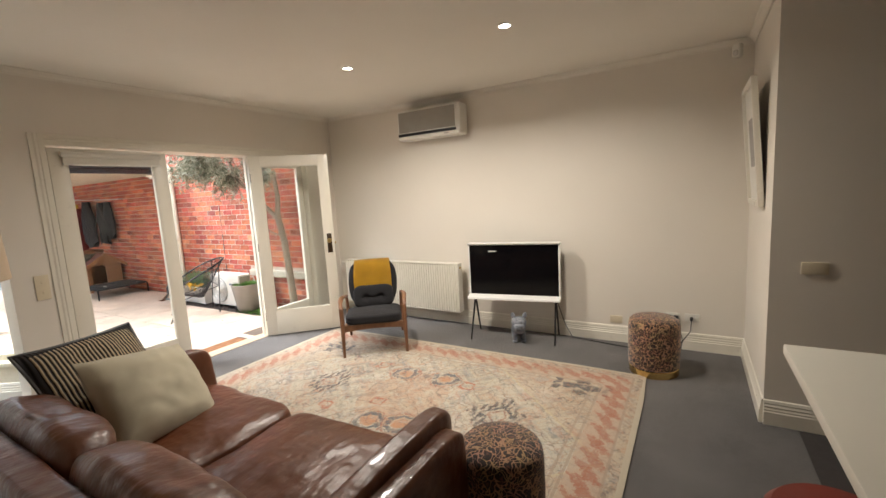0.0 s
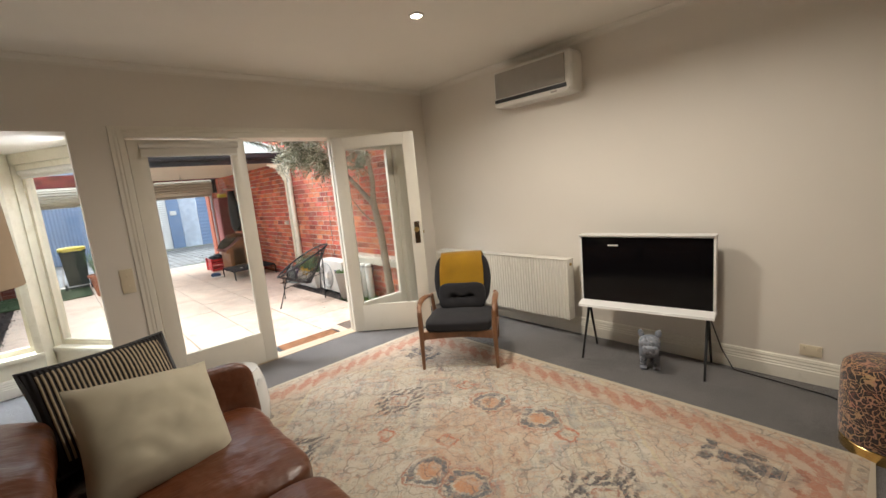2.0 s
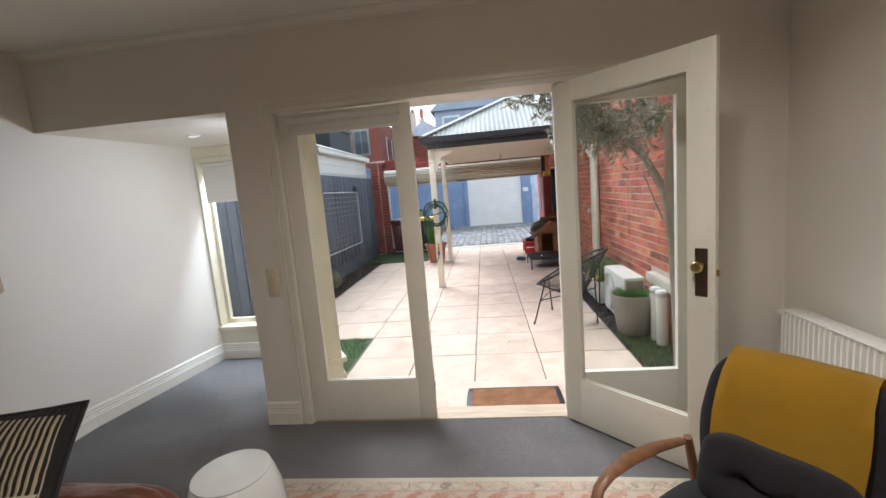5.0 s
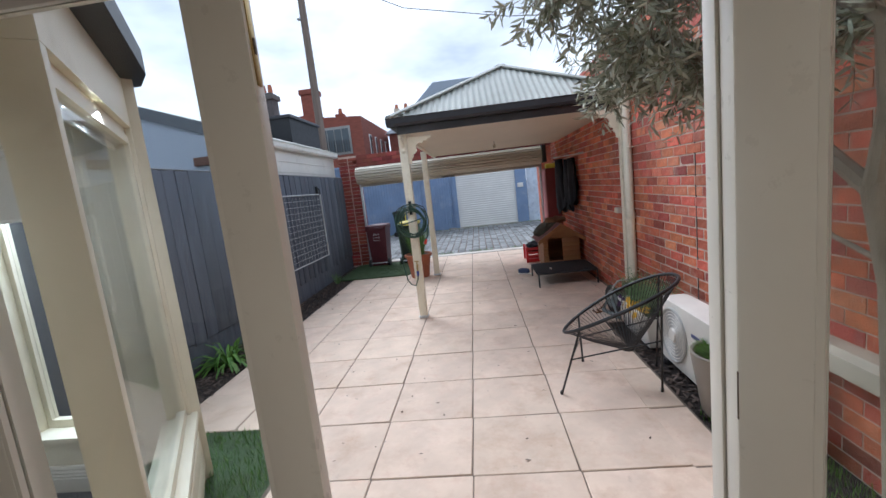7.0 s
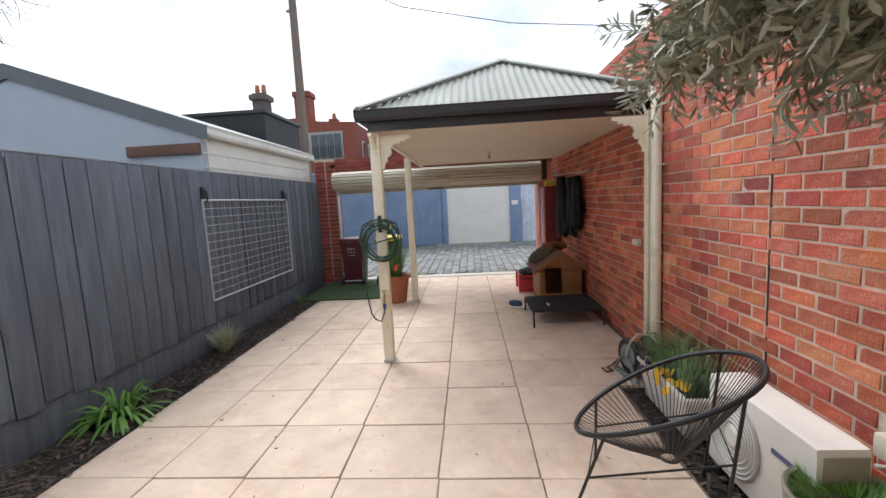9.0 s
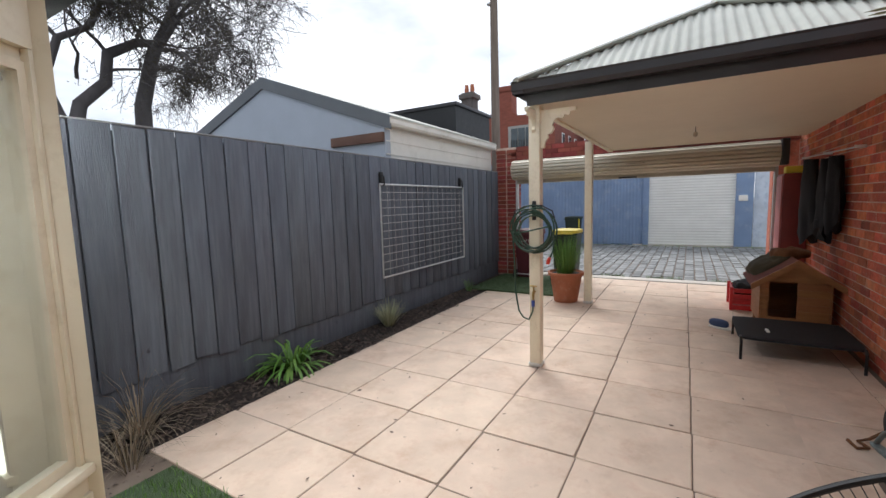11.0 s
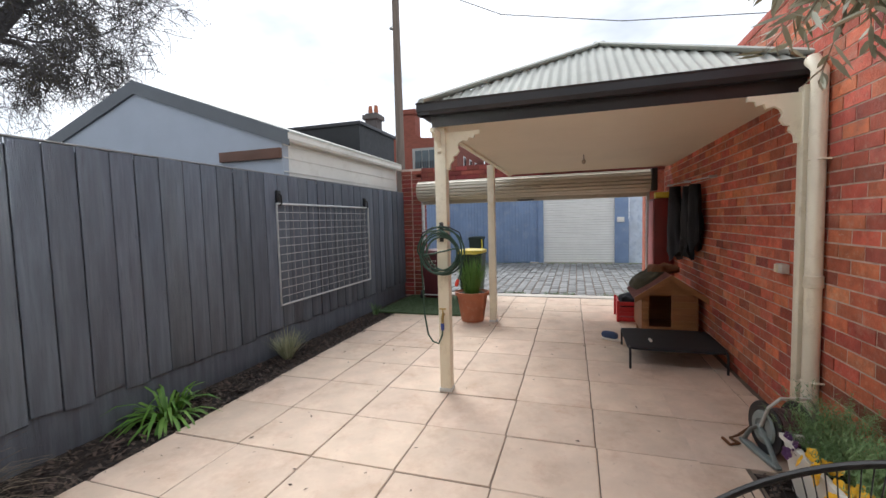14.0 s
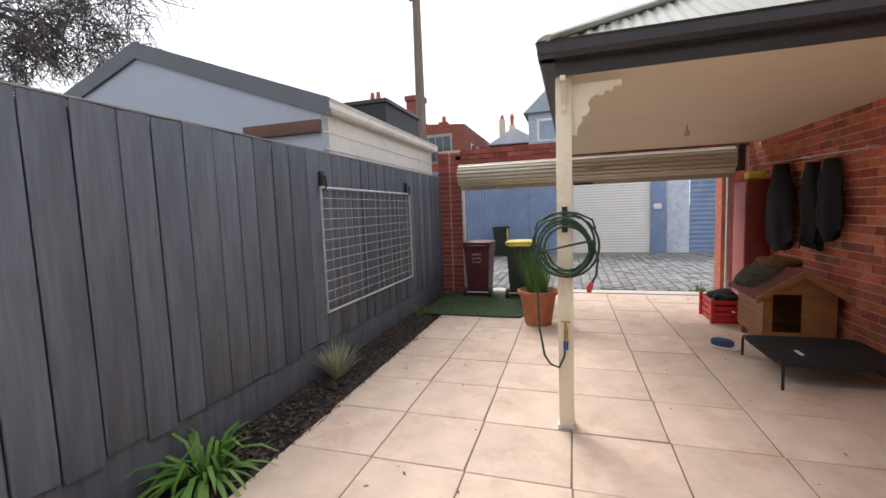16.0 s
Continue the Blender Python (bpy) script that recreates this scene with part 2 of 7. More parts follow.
    return bm


def softb(c, size, **kw):
    return soft(bmesh.new(), c, size, **kw)


def pillow(size, thick, n=16, seed=0, sag=0.02):
    """A stuffed square cushion lying in xy, with pinched edges and drawn-out corners."""
    bm = bmesh.new()
    sides = []
    for s in (1, -1):
        rows = []
        for i in range(n + 1):
            row = []
            for j in range(n + 1):
                u, v = -1 + 2 * i / n, -1 + 2 * j / n
                w = max(0.0, (1 - abs(u) ** 2.6) * (1 - abs(v) ** 2.6)) ** 0.55
                pin = 1 - 0.07 * ((1 - abs(u) ** 2) * abs(v) ** 3 + (1 - abs(v) ** 2) * abs(u) ** 3)
                p = Vector((u * size[0] / 2 * pin, v * size[1] / 2 * pin, s * thick / 2 * w))
                p.z += w * sag * (noise.noise(Vector((u * 2.2 + seed, v * 2.2, s))) + 0.5 * noise.noise(Vector((u * 5, v * 5 + seed, s))))
                row.append(p)
            rows.append(row)
        sides.append(rows)
    vs = {}
    def vert(s, i, j):
        edge = i in (0, n) or j in (0, n)
        key = (0 if edge else s, i, j)
        if key not in vs:
            vs[key] = bm.verts.new(sides[s][i][j])
        return vs[key]
    for s in (0, 1):
        for i in range(n):
            for j in range(n):
                q = [vert(s, i, j), vert(s, i + 1, j), vert(s, i + 1, j + 1), vert(s, i, j + 1)]
                bm.faces.new(q if s == 0 else q[::-1])
    return bm


def mesh_of(name, bm, material, smooth=None):
    bmesh.ops.recalc_face_normals(bm, faces=bm.faces)
    me = bpy.data.meshes.new(name)
    bm.to_mesh(me)
    bm.free()
    me.materials.append(material)
    me.polygons.foreach_set("use_smooth", [True] * len(me.polygons))
    me.set_sharp_from_angle(angle=radians(38 if smooth is None else smooth))
    return me


def part(name, bm, material, parent, label="", at=None, smooth=None):
    ob = new(name, mesh_of(name, bm, material, smooth))
    ob.parent = parent
    if at is not None:
        ob.matrix_basis = at
    if label:
        ob["label"] = label
    return ob


ROOM = Matrix.Translation((0.15, 0, 0))      # the room stands this much east of the yard's own grid
PLACE = [ROOM]


def thing(name, label, category, at=None, group="", kind=""):
    ob = new(name)
    ob.empty_display_size = 0.1
    ob.matrix_basis = PLACE[0] @ (at if at is not None else Matrix())
    return tagged(ob, label, category, group, kind)


def solid(name, bm, material, label="", category="", at=None, group="", kind="", smooth=None):
    ob = new(name, mesh_of(name, bm, material, smooth))
    ob.matrix_basis = PLACE[0] @ (at if at is not None else Matrix())
    return tagged(ob, label, category, group, kind)


def structure(name, bm, material, label, category, smooth=None):
    return solid(name, bm, material, label, category, kind="structure", smooth=smooth)


def joined_boxes(name, boxes, material, parent, label=""):
    """Many small blocks in one mesh: each box is (centre, half sizes)."""
    c = np.array([b[0] for b in boxes], float)
    h = np.array([b[1] for b in boxes], float)
    corner = np.array([(x, y, z) for x in (-1, 1) for y in (-1, 1) for z in (-1, 1)], float)
    v = (c[:, None, :] + corner[None] * h[:, None, :]).reshape(-1, 3)
    f = np.array([(0, 1, 3, 2), (4, 6, 7, 5), (0, 4, 5, 1), (2, 3, 7, 6), (0, 2, 6, 4), (1, 5, 7, 3)])
    faces = (f[None] + (np.arange(len(boxes)) * 8)[:, None, None]).reshape(-1, 4)
    me = bpy.data.meshes.new(name)
    me.from_pydata(v.tolist(), [], faces.tolist())
    me.materials.append(material)
    ob = new(name, me)
    ob.parent = parent
    return tagged(ob, label, kind="stuff")


# ---- plan ----
G = -0.11                      # paving level
WX, NY, EX, SY = -4.0, 4.28, 0.735, -0.48   # inner faces: door wall, television wall, east wall, south wall
T = 0.24
DOOR_L, DOOR_M, DOOR_R, SIDE_R = 1.25, 2.12, 2.98, 3.78
HEAD = 2.11

# ground
structure("ground", boxb(-400, -400, -1.2, 400, 400, G - 0.075), mat("earth", (0.10, 0.09, 0.075), 0.95, vary=0.3, scale=0.6, world_co=True), "bare brown earth under the yard", "ground")

# inside floor and walls
structure("floor", prismb([(WX - 0.004, SY - 0.3), (0.91, SY - 0.3), (0.91, NY), (WX - 0.004, NY)], "z", -0.15, 0.0), CARPET, "plain dark grey cut pile carpet", "floor")
structure("floor_alcove", prismb([(WX - 0.004, SY - 0.05), (WX - 0.004, 0.93), (-4.25, 1.27), (-5.41, 0.53), (-5.29, 0.46), (-5.29, SY - 0.05)], "z", -0.15, 0.0), CARPET, "plain dark grey carpet in the bay", "floor")
structure("floor_kitchen", boxb(0.912, -3.0, -0.15, 4.2, 3.09, -0.004), DARKFLOOR, "dark hard kitchen floor beside the carpet", "floor")
structure("floor_hall", boxb(-0.6, -3.0, -0.15, 0.91, SY - 0.302, 0.0), CARPET, "plain dark grey carpet behind the sofa", "floor")

bm = bmesh.new()
box(bm, WX - T, 0.915, -0.2, WX, 1.16, CEIL)
box(bm, WX - T, 1.16, HEAD + 0.06, WX, SIDE_R + 0.06, CEIL)
box(bm, WX - T, SIDE_R + 0.06, -0.2, WX, NY, CEIL)
box(bm, WX - T, SY, 2.155, WX, 0.915, CEIL)
structure("wall_west", bm, WALL, "off-white painted wall round the french doors", "wall")
structure("wall_north", boxb(WX - T, NY, -0.2, EX + 0.3, NY + T, CEIL), WALL, "off-white painted plaster wall behind the television", "wall")
bm = bmesh.new()
box(bm, EX, 3.09, -0.2, EX + 0.12, NY, CEIL)
box(bm, EX + 0.12, 3.09, -0.2, 4.2, 3.21, CEIL)
structure("wall_east", bm, WALL, "off-white painted wall corner beside the kitchen bench", "wall")
bm = bmesh.new()
prism(bm, [(-0.6, SY), (WX, SY), (-5.46, SY + 0.226), (-5.46, SY - T), (-0.6, SY - T)], "z", -0.2, CEIL)
box(bm, -0.6 - T, -3.0, -0.2, -0.6, SY - T, CEIL)
structure("wall_south", bm, WALL, "off-white painted wall behind the sofa", "wall")
bm = bmesh.new()
box(bm, -0.6 - T, -3.0 - T, -0.2, 4.2 + T, -3.0, CEIL)
box(bm, 4.2, -3.0, -0.2, 4.2 + T, 3.21, CEIL)
structure("wall_kitchen", bm, WALL, "off-white painted kitchen wall", "wall")
structure("ceiling", boxb(WX - T, -3.3, CEIL, 4.5, NY + T, CEIL + 0.15), CEILM, "flat off-white plaster ceiling", "ceiling")
structure("ceiling_alcove", prismb([(WX - 0.02, SY), (-5.38, SY), (-5.38, 0.6), (-4.25, 1.32), (WX - 0.02, 1.0)], "z", 2.157, 2.3), CEILM, "low white plaster ceiling of the bay", "ceiling")


def moulding(name, runs, profile, material, label, category):
    """A moulded strip along straight runs; each run is (start, end, inward normal)."""
    root = thing(name, label, category, kind="structure")
    for a, b, nrm in runs:
        a, b, nv = Vector((*a, 0)), Vector((*b, 0)), Vector((*nrm, 0)).normalized()
        bm = ring_sweep(bmesh.new(), [[p + nv * d + Vector((0, 0, z)) for d, z in profile] for p in (a, b)])
        part("strip", bm, material, root, smooth=20)
    return root


SKIRT = [(0.001, 0.0), (0.022, 0.0), (0.022, 0.085), (0.017, 0.092), (0.019, 0.10), (0.014, 0.112), (0.017, 0.12), (0.012, 0.134), (0.014, 0.142), (0.009, 0.158), (0.001, 0.162)]
moulding("baseboard", [((WX, NY), (EX, NY), (0, -1)), ((EX, NY), (EX, 3.09), (-1, 0)), ((EX, 3.09), (4.2, 3.09), (0, -1)),
                       ((WX, SIDE_R + 0.15), (WX, NY), (1, 0)), ((WX, 0.915), (WX, 1.155), (1, 0)), ((WX, SY), (-0.6, SY), (0, 1)), ((-5.28, SY + 0.20), (WX, SY), (0.155, 0.988)),
                       ((-5.28, SY + 0.20), (-5.28, 0.46), (1, 0)), ((-5.38, 0.537), (-4.25, 1.261), (0.54, -0.84))],
         SKIRT, TRIM, "white moulded skirting board with grooved top", "skirting")
CORNICE = [(0.001, CEIL - 0.001), (0.001, CEIL - 0.05), (0.008, CEIL - 0.052), (0.012, CEIL - 0.035), (0.035, CEIL - 0.012), (0.05, CEIL - 0.008), (0.052, CEIL - 0.001)]
moulding("cornice", [((WX, SY), (WX, NY), (1, 0)), ((WX, NY), (EX, NY), (0, -1)), ((EX, NY), (EX, 3.09), (-1, 0))], CORNICE, CEILM, "small white plaster cornice along the ceiling", "cornice")


# ---- french doors ----
def leaf(name, label, width, at, lock):
    """A glazed timber door leaf; x along its width from the hinge, y its thickness, z up."""
    d = thing(name, label, "door", at, kind="structure")
    t, s = 0.02, 0.11
    part("stile", boxb(0, -t, 0, s, t, 2.085, 0.003), TRIM, d)
    part("stile", boxb(width - s, -t, 0, width, t, 2.085, 0.003), TRIM, d)
    part("rail", boxb(s, -t, 0, width - s, t, 0.28, 0.003), TRIM, d)
    part("rail", boxb(s, -t, 1.98, width - s, t, 2.085, 0.003), TRIM, d)
    for side in (-1, 1):
        y0, y1 = sorted((side * (t - 0.016), side * (t - 0.002)))
        bm = bmesh.new()
        box(bm, s, y0, 0.28, s + 0.012, y1, 1.98), box(bm, width - s - 0.012, y0, 0.28, width - s, y1, 1.98)
        box(bm, s + 0.012, y0, 0.28, width - s - 0.012, y1, 0.292), box(bm, s + 0.012, y0, 1.968, width - s - 0.012, y1, 1.98)
        part("glazing_bead", bm, TRIM, d)
    g = part("pane", boxb(s, -0.003, 0.28, width - s, 0.003, 1.98), GLASS, d, "clear glass pane")
    g.visible_shadow = False
    for z in (0.22, 1.05, 1.85):
        bm = tubeb([(-0.006, t, z - 0.05), (-0.006, t, z + 0.05)], 0.008, 8)
        part("hinge", bm, DARKBRASS, d, "dark metal butt hinge")
    if lock:
        for side in (1, -1):
            pl = part("lock_plate", boxb(width - 0.085, side * t, 0.93, width - 0.03, side * (t + 0.006), 1.16, 0.003), DARKBRASS, d, "dark bronze lock plate")
            pr = [(0.0, 0.0), (0.012, 0.0), (0.01, 0.03), (0.024, 0.04), (0.028, 0.055), (0.02, 0.068), (0.0, 0.072)]
            part("knob", latheb([(r if r else 0.001, z) for r, z in pr], 16), BRASS, pl, "brass door knob",
                 pose(width - 0.057, side * (t + 0.006), 1.08, -90 * side))
        part("latch", boxb(width, -0.008, 1.03, width + 0.012, 0.008, 1.06, 0.002), BRASS, d, "brass latch tongue")
    return d


def roller_blind(parent, x0, x1, y, ztop, drop):
    b = part("blind_roll", tubeb([(x0, y, ztop), (x1, y, ztop)], 0.024, 14), FABRICW, parent, "white fabric roller blind")
    part("blind_cloth", boxb(x0 + 0.01, y - 0.002, ztop - drop, x1 - 0.01, y, ztop), FABRICW, b)
    part("blind_bar", boxb(x0 + 0.01, y - 0.006, ztop - drop - 0.018, x1 - 0.01, y + 0.006, ztop - drop, 0.003), WHITEP, b, "white bottom bar")


# left leaf, shut, hinged at its south stile
l1 = leaf("door_1", "closed cream glazed french door leaf", DOOR_M - DOOR_L - 0.006, pose(WX - 0.021, DOOR_L + 0.003, 0.012, 0, 0, 90), False)
roller_blind(l1, 0.07, 0.80, -0.045, 2.035, 0.07)
for z0, z1 in ((0.16, 0.34), (1.76, 1.94)):
    bolt = part("flush_bolt", boxb(DOOR_M - DOOR_L - 0.0065, -0.009, z0, DOOR_M - DOOR_L - 0.0035, 0.009, z1, 0.001), BRASS, l1, "tarnished brass flush bolt")
    part("slide", boxb(DOOR_M - DOOR_L - 0.0036, -0.003, z0 + 0.06, DOOR_M - DOOR_L - 0.001, 0.003, z0 + 0.09), DARKBRASS, bolt)
# right leaf, swung into the room
l2 = leaf("door_2", "open cream glazed french door leaf with brass knob", DOOR_R - DOOR_M - 0.006, pose(WX + 0.012, DOOR_R + 0.012, 0.012, 0, 0, 44), True)
roller_blind(l2, 0.07, 0.79, 0.045, 2.03, 0.05)
# fixed sidelight
l3 = thing("window_1", "fixed tall glazed sidelight beside the french doors", "window", kind="structure")
for y0, y1 in ((DOOR_R + 0.01, DOOR_R + 0.10), (SIDE_R - 0.08, SIDE_R)):
    part("stile", boxb(WX - 0.098, y0, 0.0, WX - 0.054, y1, HEAD, 0.003), TRIM, l3)
part("rail", boxb(WX - 0.10, DOOR_R + 0.10, 0.0, WX - 0.055, SIDE_R - 0.08, 0.28, 0.003), TRIM, l3)
part("rail", boxb(WX - 0.10, DOOR_R + 0.10, 1.99, WX - 0.055, SIDE_R - 0.08, HEAD, 0.003), TRIM, l3)
g = part("pane", boxb(WX - 0.08, DOOR_R + 0.10, 0.28, WX - 0.075, SIDE_R - 0.08, 1.99), GLASS, l3, "clear glass pane")
g.visible_shadow = False
# frame, head and threshold
fr = thing("door_frame", "cream painted timber frame of the french doors", "door frame", kind="structure")
part("jamb", boxb(WX - 0.08, 1.16, G, WX + 0.004, DOOR_L - 0.002, HEAD, 0.004), TRIM, fr)
part("jamb", boxb(WX - 0.12, SIDE_R + 0.002, G, WX + 0.004, SIDE_R + 0.06, HEAD, 0.004), TRIM, fr)
part("mullion", boxb(WX - 0.052, DOOR_R + 0.016, 0.0, WX - 0.008, DOOR_R + 0.09, HEAD, 0.004), TRIM, fr)
part("head", boxb(WX - T - 0.01, 1.16, HEAD + 0.001, WX + 0.004, SIDE_R + 0.06, HEAD + 0.06, 0.004), TRIM, fr)
part("threshold", boxb(WX - 0.16, DOOR_L, -0.11, WX - 0.002, SIDE_R, 0.006, 0.006), mat("worn_timber_sill", (0.50, 0.40, 0.28), 0.6, vary=0.25, scale=3, stretch=(8, 1, 1)), fr, "worn timber threshold")
ARCH = [(0.0, 0.001), (0.0, 0.022), (0.03, 0.022), (0.036, 0.016), (0.05, 0.018), (0.062, 0.012), (0.085, 0.012), (0.088, 0.001)]
for y, s in ((DOOR_L - 0.012, -1), (SIDE_R + 0.012, 1)):
    bm = ring_sweep(bmesh.new(), [[(WX + h, y + s * d, z) for d, h in ARCH] for z in (0.0, HEAD + 0.088)])
    part("architrave", bm, TRIM, fr, smooth=20)
bm = ring_sweep(bmesh.new(), [[(WX + h, y, HEAD + 0.002 + d) for d, h in ARCH] for y in (DOOR_L - 0.012, SIDE_R + 0.012)])
part("architrave", bm, TRIM, fr, smooth=20)


# ---- bay ----
def bay_window(name, label, p, q, z0, z1, blind, out):
    """A timber window between plan points p and q; out is the wall's thickness outwards (to the left of p->q)."""
    p, q = Vector((*p, 0)), Vector((*q, 0))
    w = (q - p).length
    rz = math.degrees(math.atan2(q.y - p.y, q.x - p.x))
    d = thing(name, label, "window", pose(p.x, p.y, 0, 0, 0, rz), kind="structure")
    part("lower_wall", boxb(0, 0, -0.2, w, out, z0 - 0.03), CREAM, d, "painted boards under the window")
    part("window_head", boxb(0, 0, z1, w, out, 2.33), CREAM, d)
    r, s, k = 0.022, 0.055, out - 0.065
    part("window_frame", boxb(0, 0, z0, r, out, z1, 0.006), CREAM, d)
    part("window_frame", boxb(w - s, 0, z0, w, out, z1, 0.006), CREAM, d)
    part("window_frame", boxb(r, 0.03, z1 - 0.05, w - s, out - 0.03, z1, 0.004), CREAM, d)
    part("window_sill", boxb(-0.01, -0.02, z0 - 0.03, w + 0.01, out + 0.035, z0 + 0.012, 0.008), CREAM, d)
    bm = bmesh.new()
    a, b, c, e = r, w - s, z0 + 0.012, z1 - 0.05
    box(bm, a, k, c, a + 0.035, k + 0.045, e), box(bm, b - 0.035, k, c, b, k + 0.045, e)
    box(bm, a + 0.035, k, c, b - 0.035, k + 0.045, c + 0.05), box(bm, a + 0.035, k, e - 0.04, b - 0.035, k + 0.045, e)
    part("sash", bm, CREAM, d)
    g = part("pane", boxb(a + 0.035, k + 0.02, c + 0.05, b - 0.035, k + 0.025, e - 0.04), GLASS, d, "clear glass pane")
    g.visible_shadow = False
    if blind:
        roller_blind(d, a + 0.02, b - 0.02, 0.045, e - 0.02, blind)
    for z in (0.10, 0.22):
        part("weatherboard", boxb(0, out, z - 0.12, w, out + 0.018, z - 0.005, 0.004), CREAM, d)
    return d


bay_window("window_2", "cream timber bay window with a half-drawn white blind", (-5.28, SY + 0.20), (-5.28, 0.46), 0.33, 2.06, 0.36, 0.18)
bay_window("window_3", "angled cream timber bay window without a lowered blind", (-5.40, 0.525), (-4.25, 1.262), 0.33, 2.06, 0.04, 0.13)
structure("bay_post", prismb([(-5.28, 0.459), (-5.463, 0.459), (-5.53, 0.56), (-5.515, 0.665), (-5.473, 0.637), (-5.399, 0.528), (-5.30, 0.47)], "z", -0.2, 2.33), CREAM, "cream painted corner post of the bay", "post")
structure("bay_roof", prismb([(-4.24, -0.9), (-5.66, -0.9), (-5.66, 0.60), (-5.48, 0.78), (-4.24, 1.55)], "z", 2.332, 2.46), BLACKM, "dark gutter and flat roof edge over the bay", "roof")
structure("wall_outside", boxb(WX - T - 0.004, -0.9, 2.62, WX - T, 4.28, 3.6), CREAM, "cream upper wall of the house", "wall")
structure("roof", boxb(WX - T - 0.35, -3.4, 2.84, 4.6, 4.6, 3.0), BLACKM, "dark flat roof over the living room", "roof")


# ---- living room: materials ----
LEATHER = mat("brown_leather", (0.100, 0.031, 0.011), 0.35, vary=0.3, scale=3, bump=0.25, bscale=60, tint=(0.145, 0.052, 0.022), coat=0.08, rvary=0.08, depth=0.003)
relief(LEATHER, 5.0, 0.55, 0.03, (1.0, 1.5, 1.0), 2)
relief(LEATHER, 11, 0.55, 0.016, (1.6, 0.6, 1.0), 3)
WALNUT = mat("walnut_wood", (0.20, 0.095, 0.045), 0.42, vary=0.3, scale=5, stretch=(5, 5, 0.8), bump=0.15)
GREYFAB = mat("charcoal_wool_fabric", (0.009, 0.008, 0.0095), 0.95, vary=0.2, scale=6, bump=0.6, bscale=350, sheen=0.05)
MUSTARD = mat("mustard_wool_throw", (0.52, 0.29, 0.012), 0.95, vary=0.12, scale=5, bump=0.7, bscale=260, sheen=0.3)
LINEN = mat("cream_linen", (0.46, 0.42, 0.31), 0.92, vary=0.08, scale=4, bump=0.5, bscale=300, sheen=0.15)
relief(LINEN, 4.0, 0.10, 0.03, (0.6, 3.6, 1.0), 2)
DOGM = mat("grey_patchwork_resin", (0.24, 0.26, 0.30), 0.55, vary=0.6, scale=40, bump=0.35, bscale=60)
blotch(DOGM, (0.06, 0.065, 0.08), 45, 0.50, 0.58, 0.8)
blotch(DOGM, (0.55, 0.56, 0.58), 60, 0.56, 0.62, 0.7)
ENAMEL = mat("white_radiator_enamel", (0.76, 0.73, 0.65), 0.32, vary=0.03, scale=3, bump=0.02)
CERAMIC = mat("white_glazed_ceramic", (0.72, 0.73, 0.72), 0.18, vary=0.04, scale=4, bump=0.04, coat=0.4)
TVWHITE = mat("white_television_shell", (0.80, 0.79, 0.76), 0.4, vary=0.02, scale=3, bump=0.02)
SCREEN = mat("black_glossy_screen", (0.004, 0.004, 0.005), 0.09, vary=0.1, scale=3, bump=0, rvary=0.03)
SCREEN.node_tree.nodes["Principled BSDF"].inputs["Specular IOR Level"].default_value = 0.25
BENCH = mat("white_stone_bench", (0.80, 0.77, 0.68), 0.42, vary=0.01, scale=5, bump=0, rvary=0.02)
REDSEAT = mat("dark_red_vinyl", (0.20, 0.035, 0.025), 0.4, vary=0.15, scale=5)
ACGREY = mat("grey_filter_panel", (0.36, 0.34, 0.30), 0.6, vary=0.06, scale=5, bump=0.1)
SHADE = mat("cream_lampshade_linen", (0.56, 0.45, 0.32), 0.9, vary=0.05, scale=5, bump=0.4, bscale=400)
COIR = mat("brown_coir", (0.30, 0.14, 0.06), 0.98, vary=0.3, scale=12, bump=1.0, bscale=300, depth=0.01)


def leopard_mat():
    m, n, l, b = nodes_of("leopard_print_velvet")
    co = n.new("ShaderNodeTexCoord").outputs["Object"]
    warp = mix_rgb(n, l, 0.12, co, n.new("ShaderNodeTexNoise").outputs["Color"])
    v = n.new("ShaderNodeTexVoronoi")
    v.feature = "DISTANCE_TO_EDGE"
    v.inputs["Scale"].default_value = 36
    l.new(warp, v.inputs["Vector"])
    v2 = n.new("ShaderNodeTexVoronoi")
    v2.inputs["Scale"].default_value = 24
    l.new(warp, v2.inputs["Vector"])
    ring = ramp_of(n, l, v.outputs["Distance"], [(0.0, (0.42, 0.24, 0.13)), (0.06, (0.36, 0.19, 0.10)), (0.10, (0.016, 0.008, 0.007)), (0.30, (0.022, 0.010, 0.008)), (0.40, (0.13, 0.05, 0.028))])
    l.new(mix_rgb(n, l, 0.15, ring, v2.outputs["Color"], "SOFT_LIGHT"), b.inputs["Base Color"])
    b.inputs["Roughness"].default_value = 0.85
    b.inputs["Sheen Weight"].default_value = 0.35
    bp = n.new("ShaderNodeBump")
    bp.inputs["Strength"].default_value, bp.inputs["Distance"].default_value = 0.5, 0.004
    l.new(noise_at(n, l, co, 300), bp.inputs["Height"])
    l.new(bp.outputs["Normal"], b.inputs["Normal"])
    return m


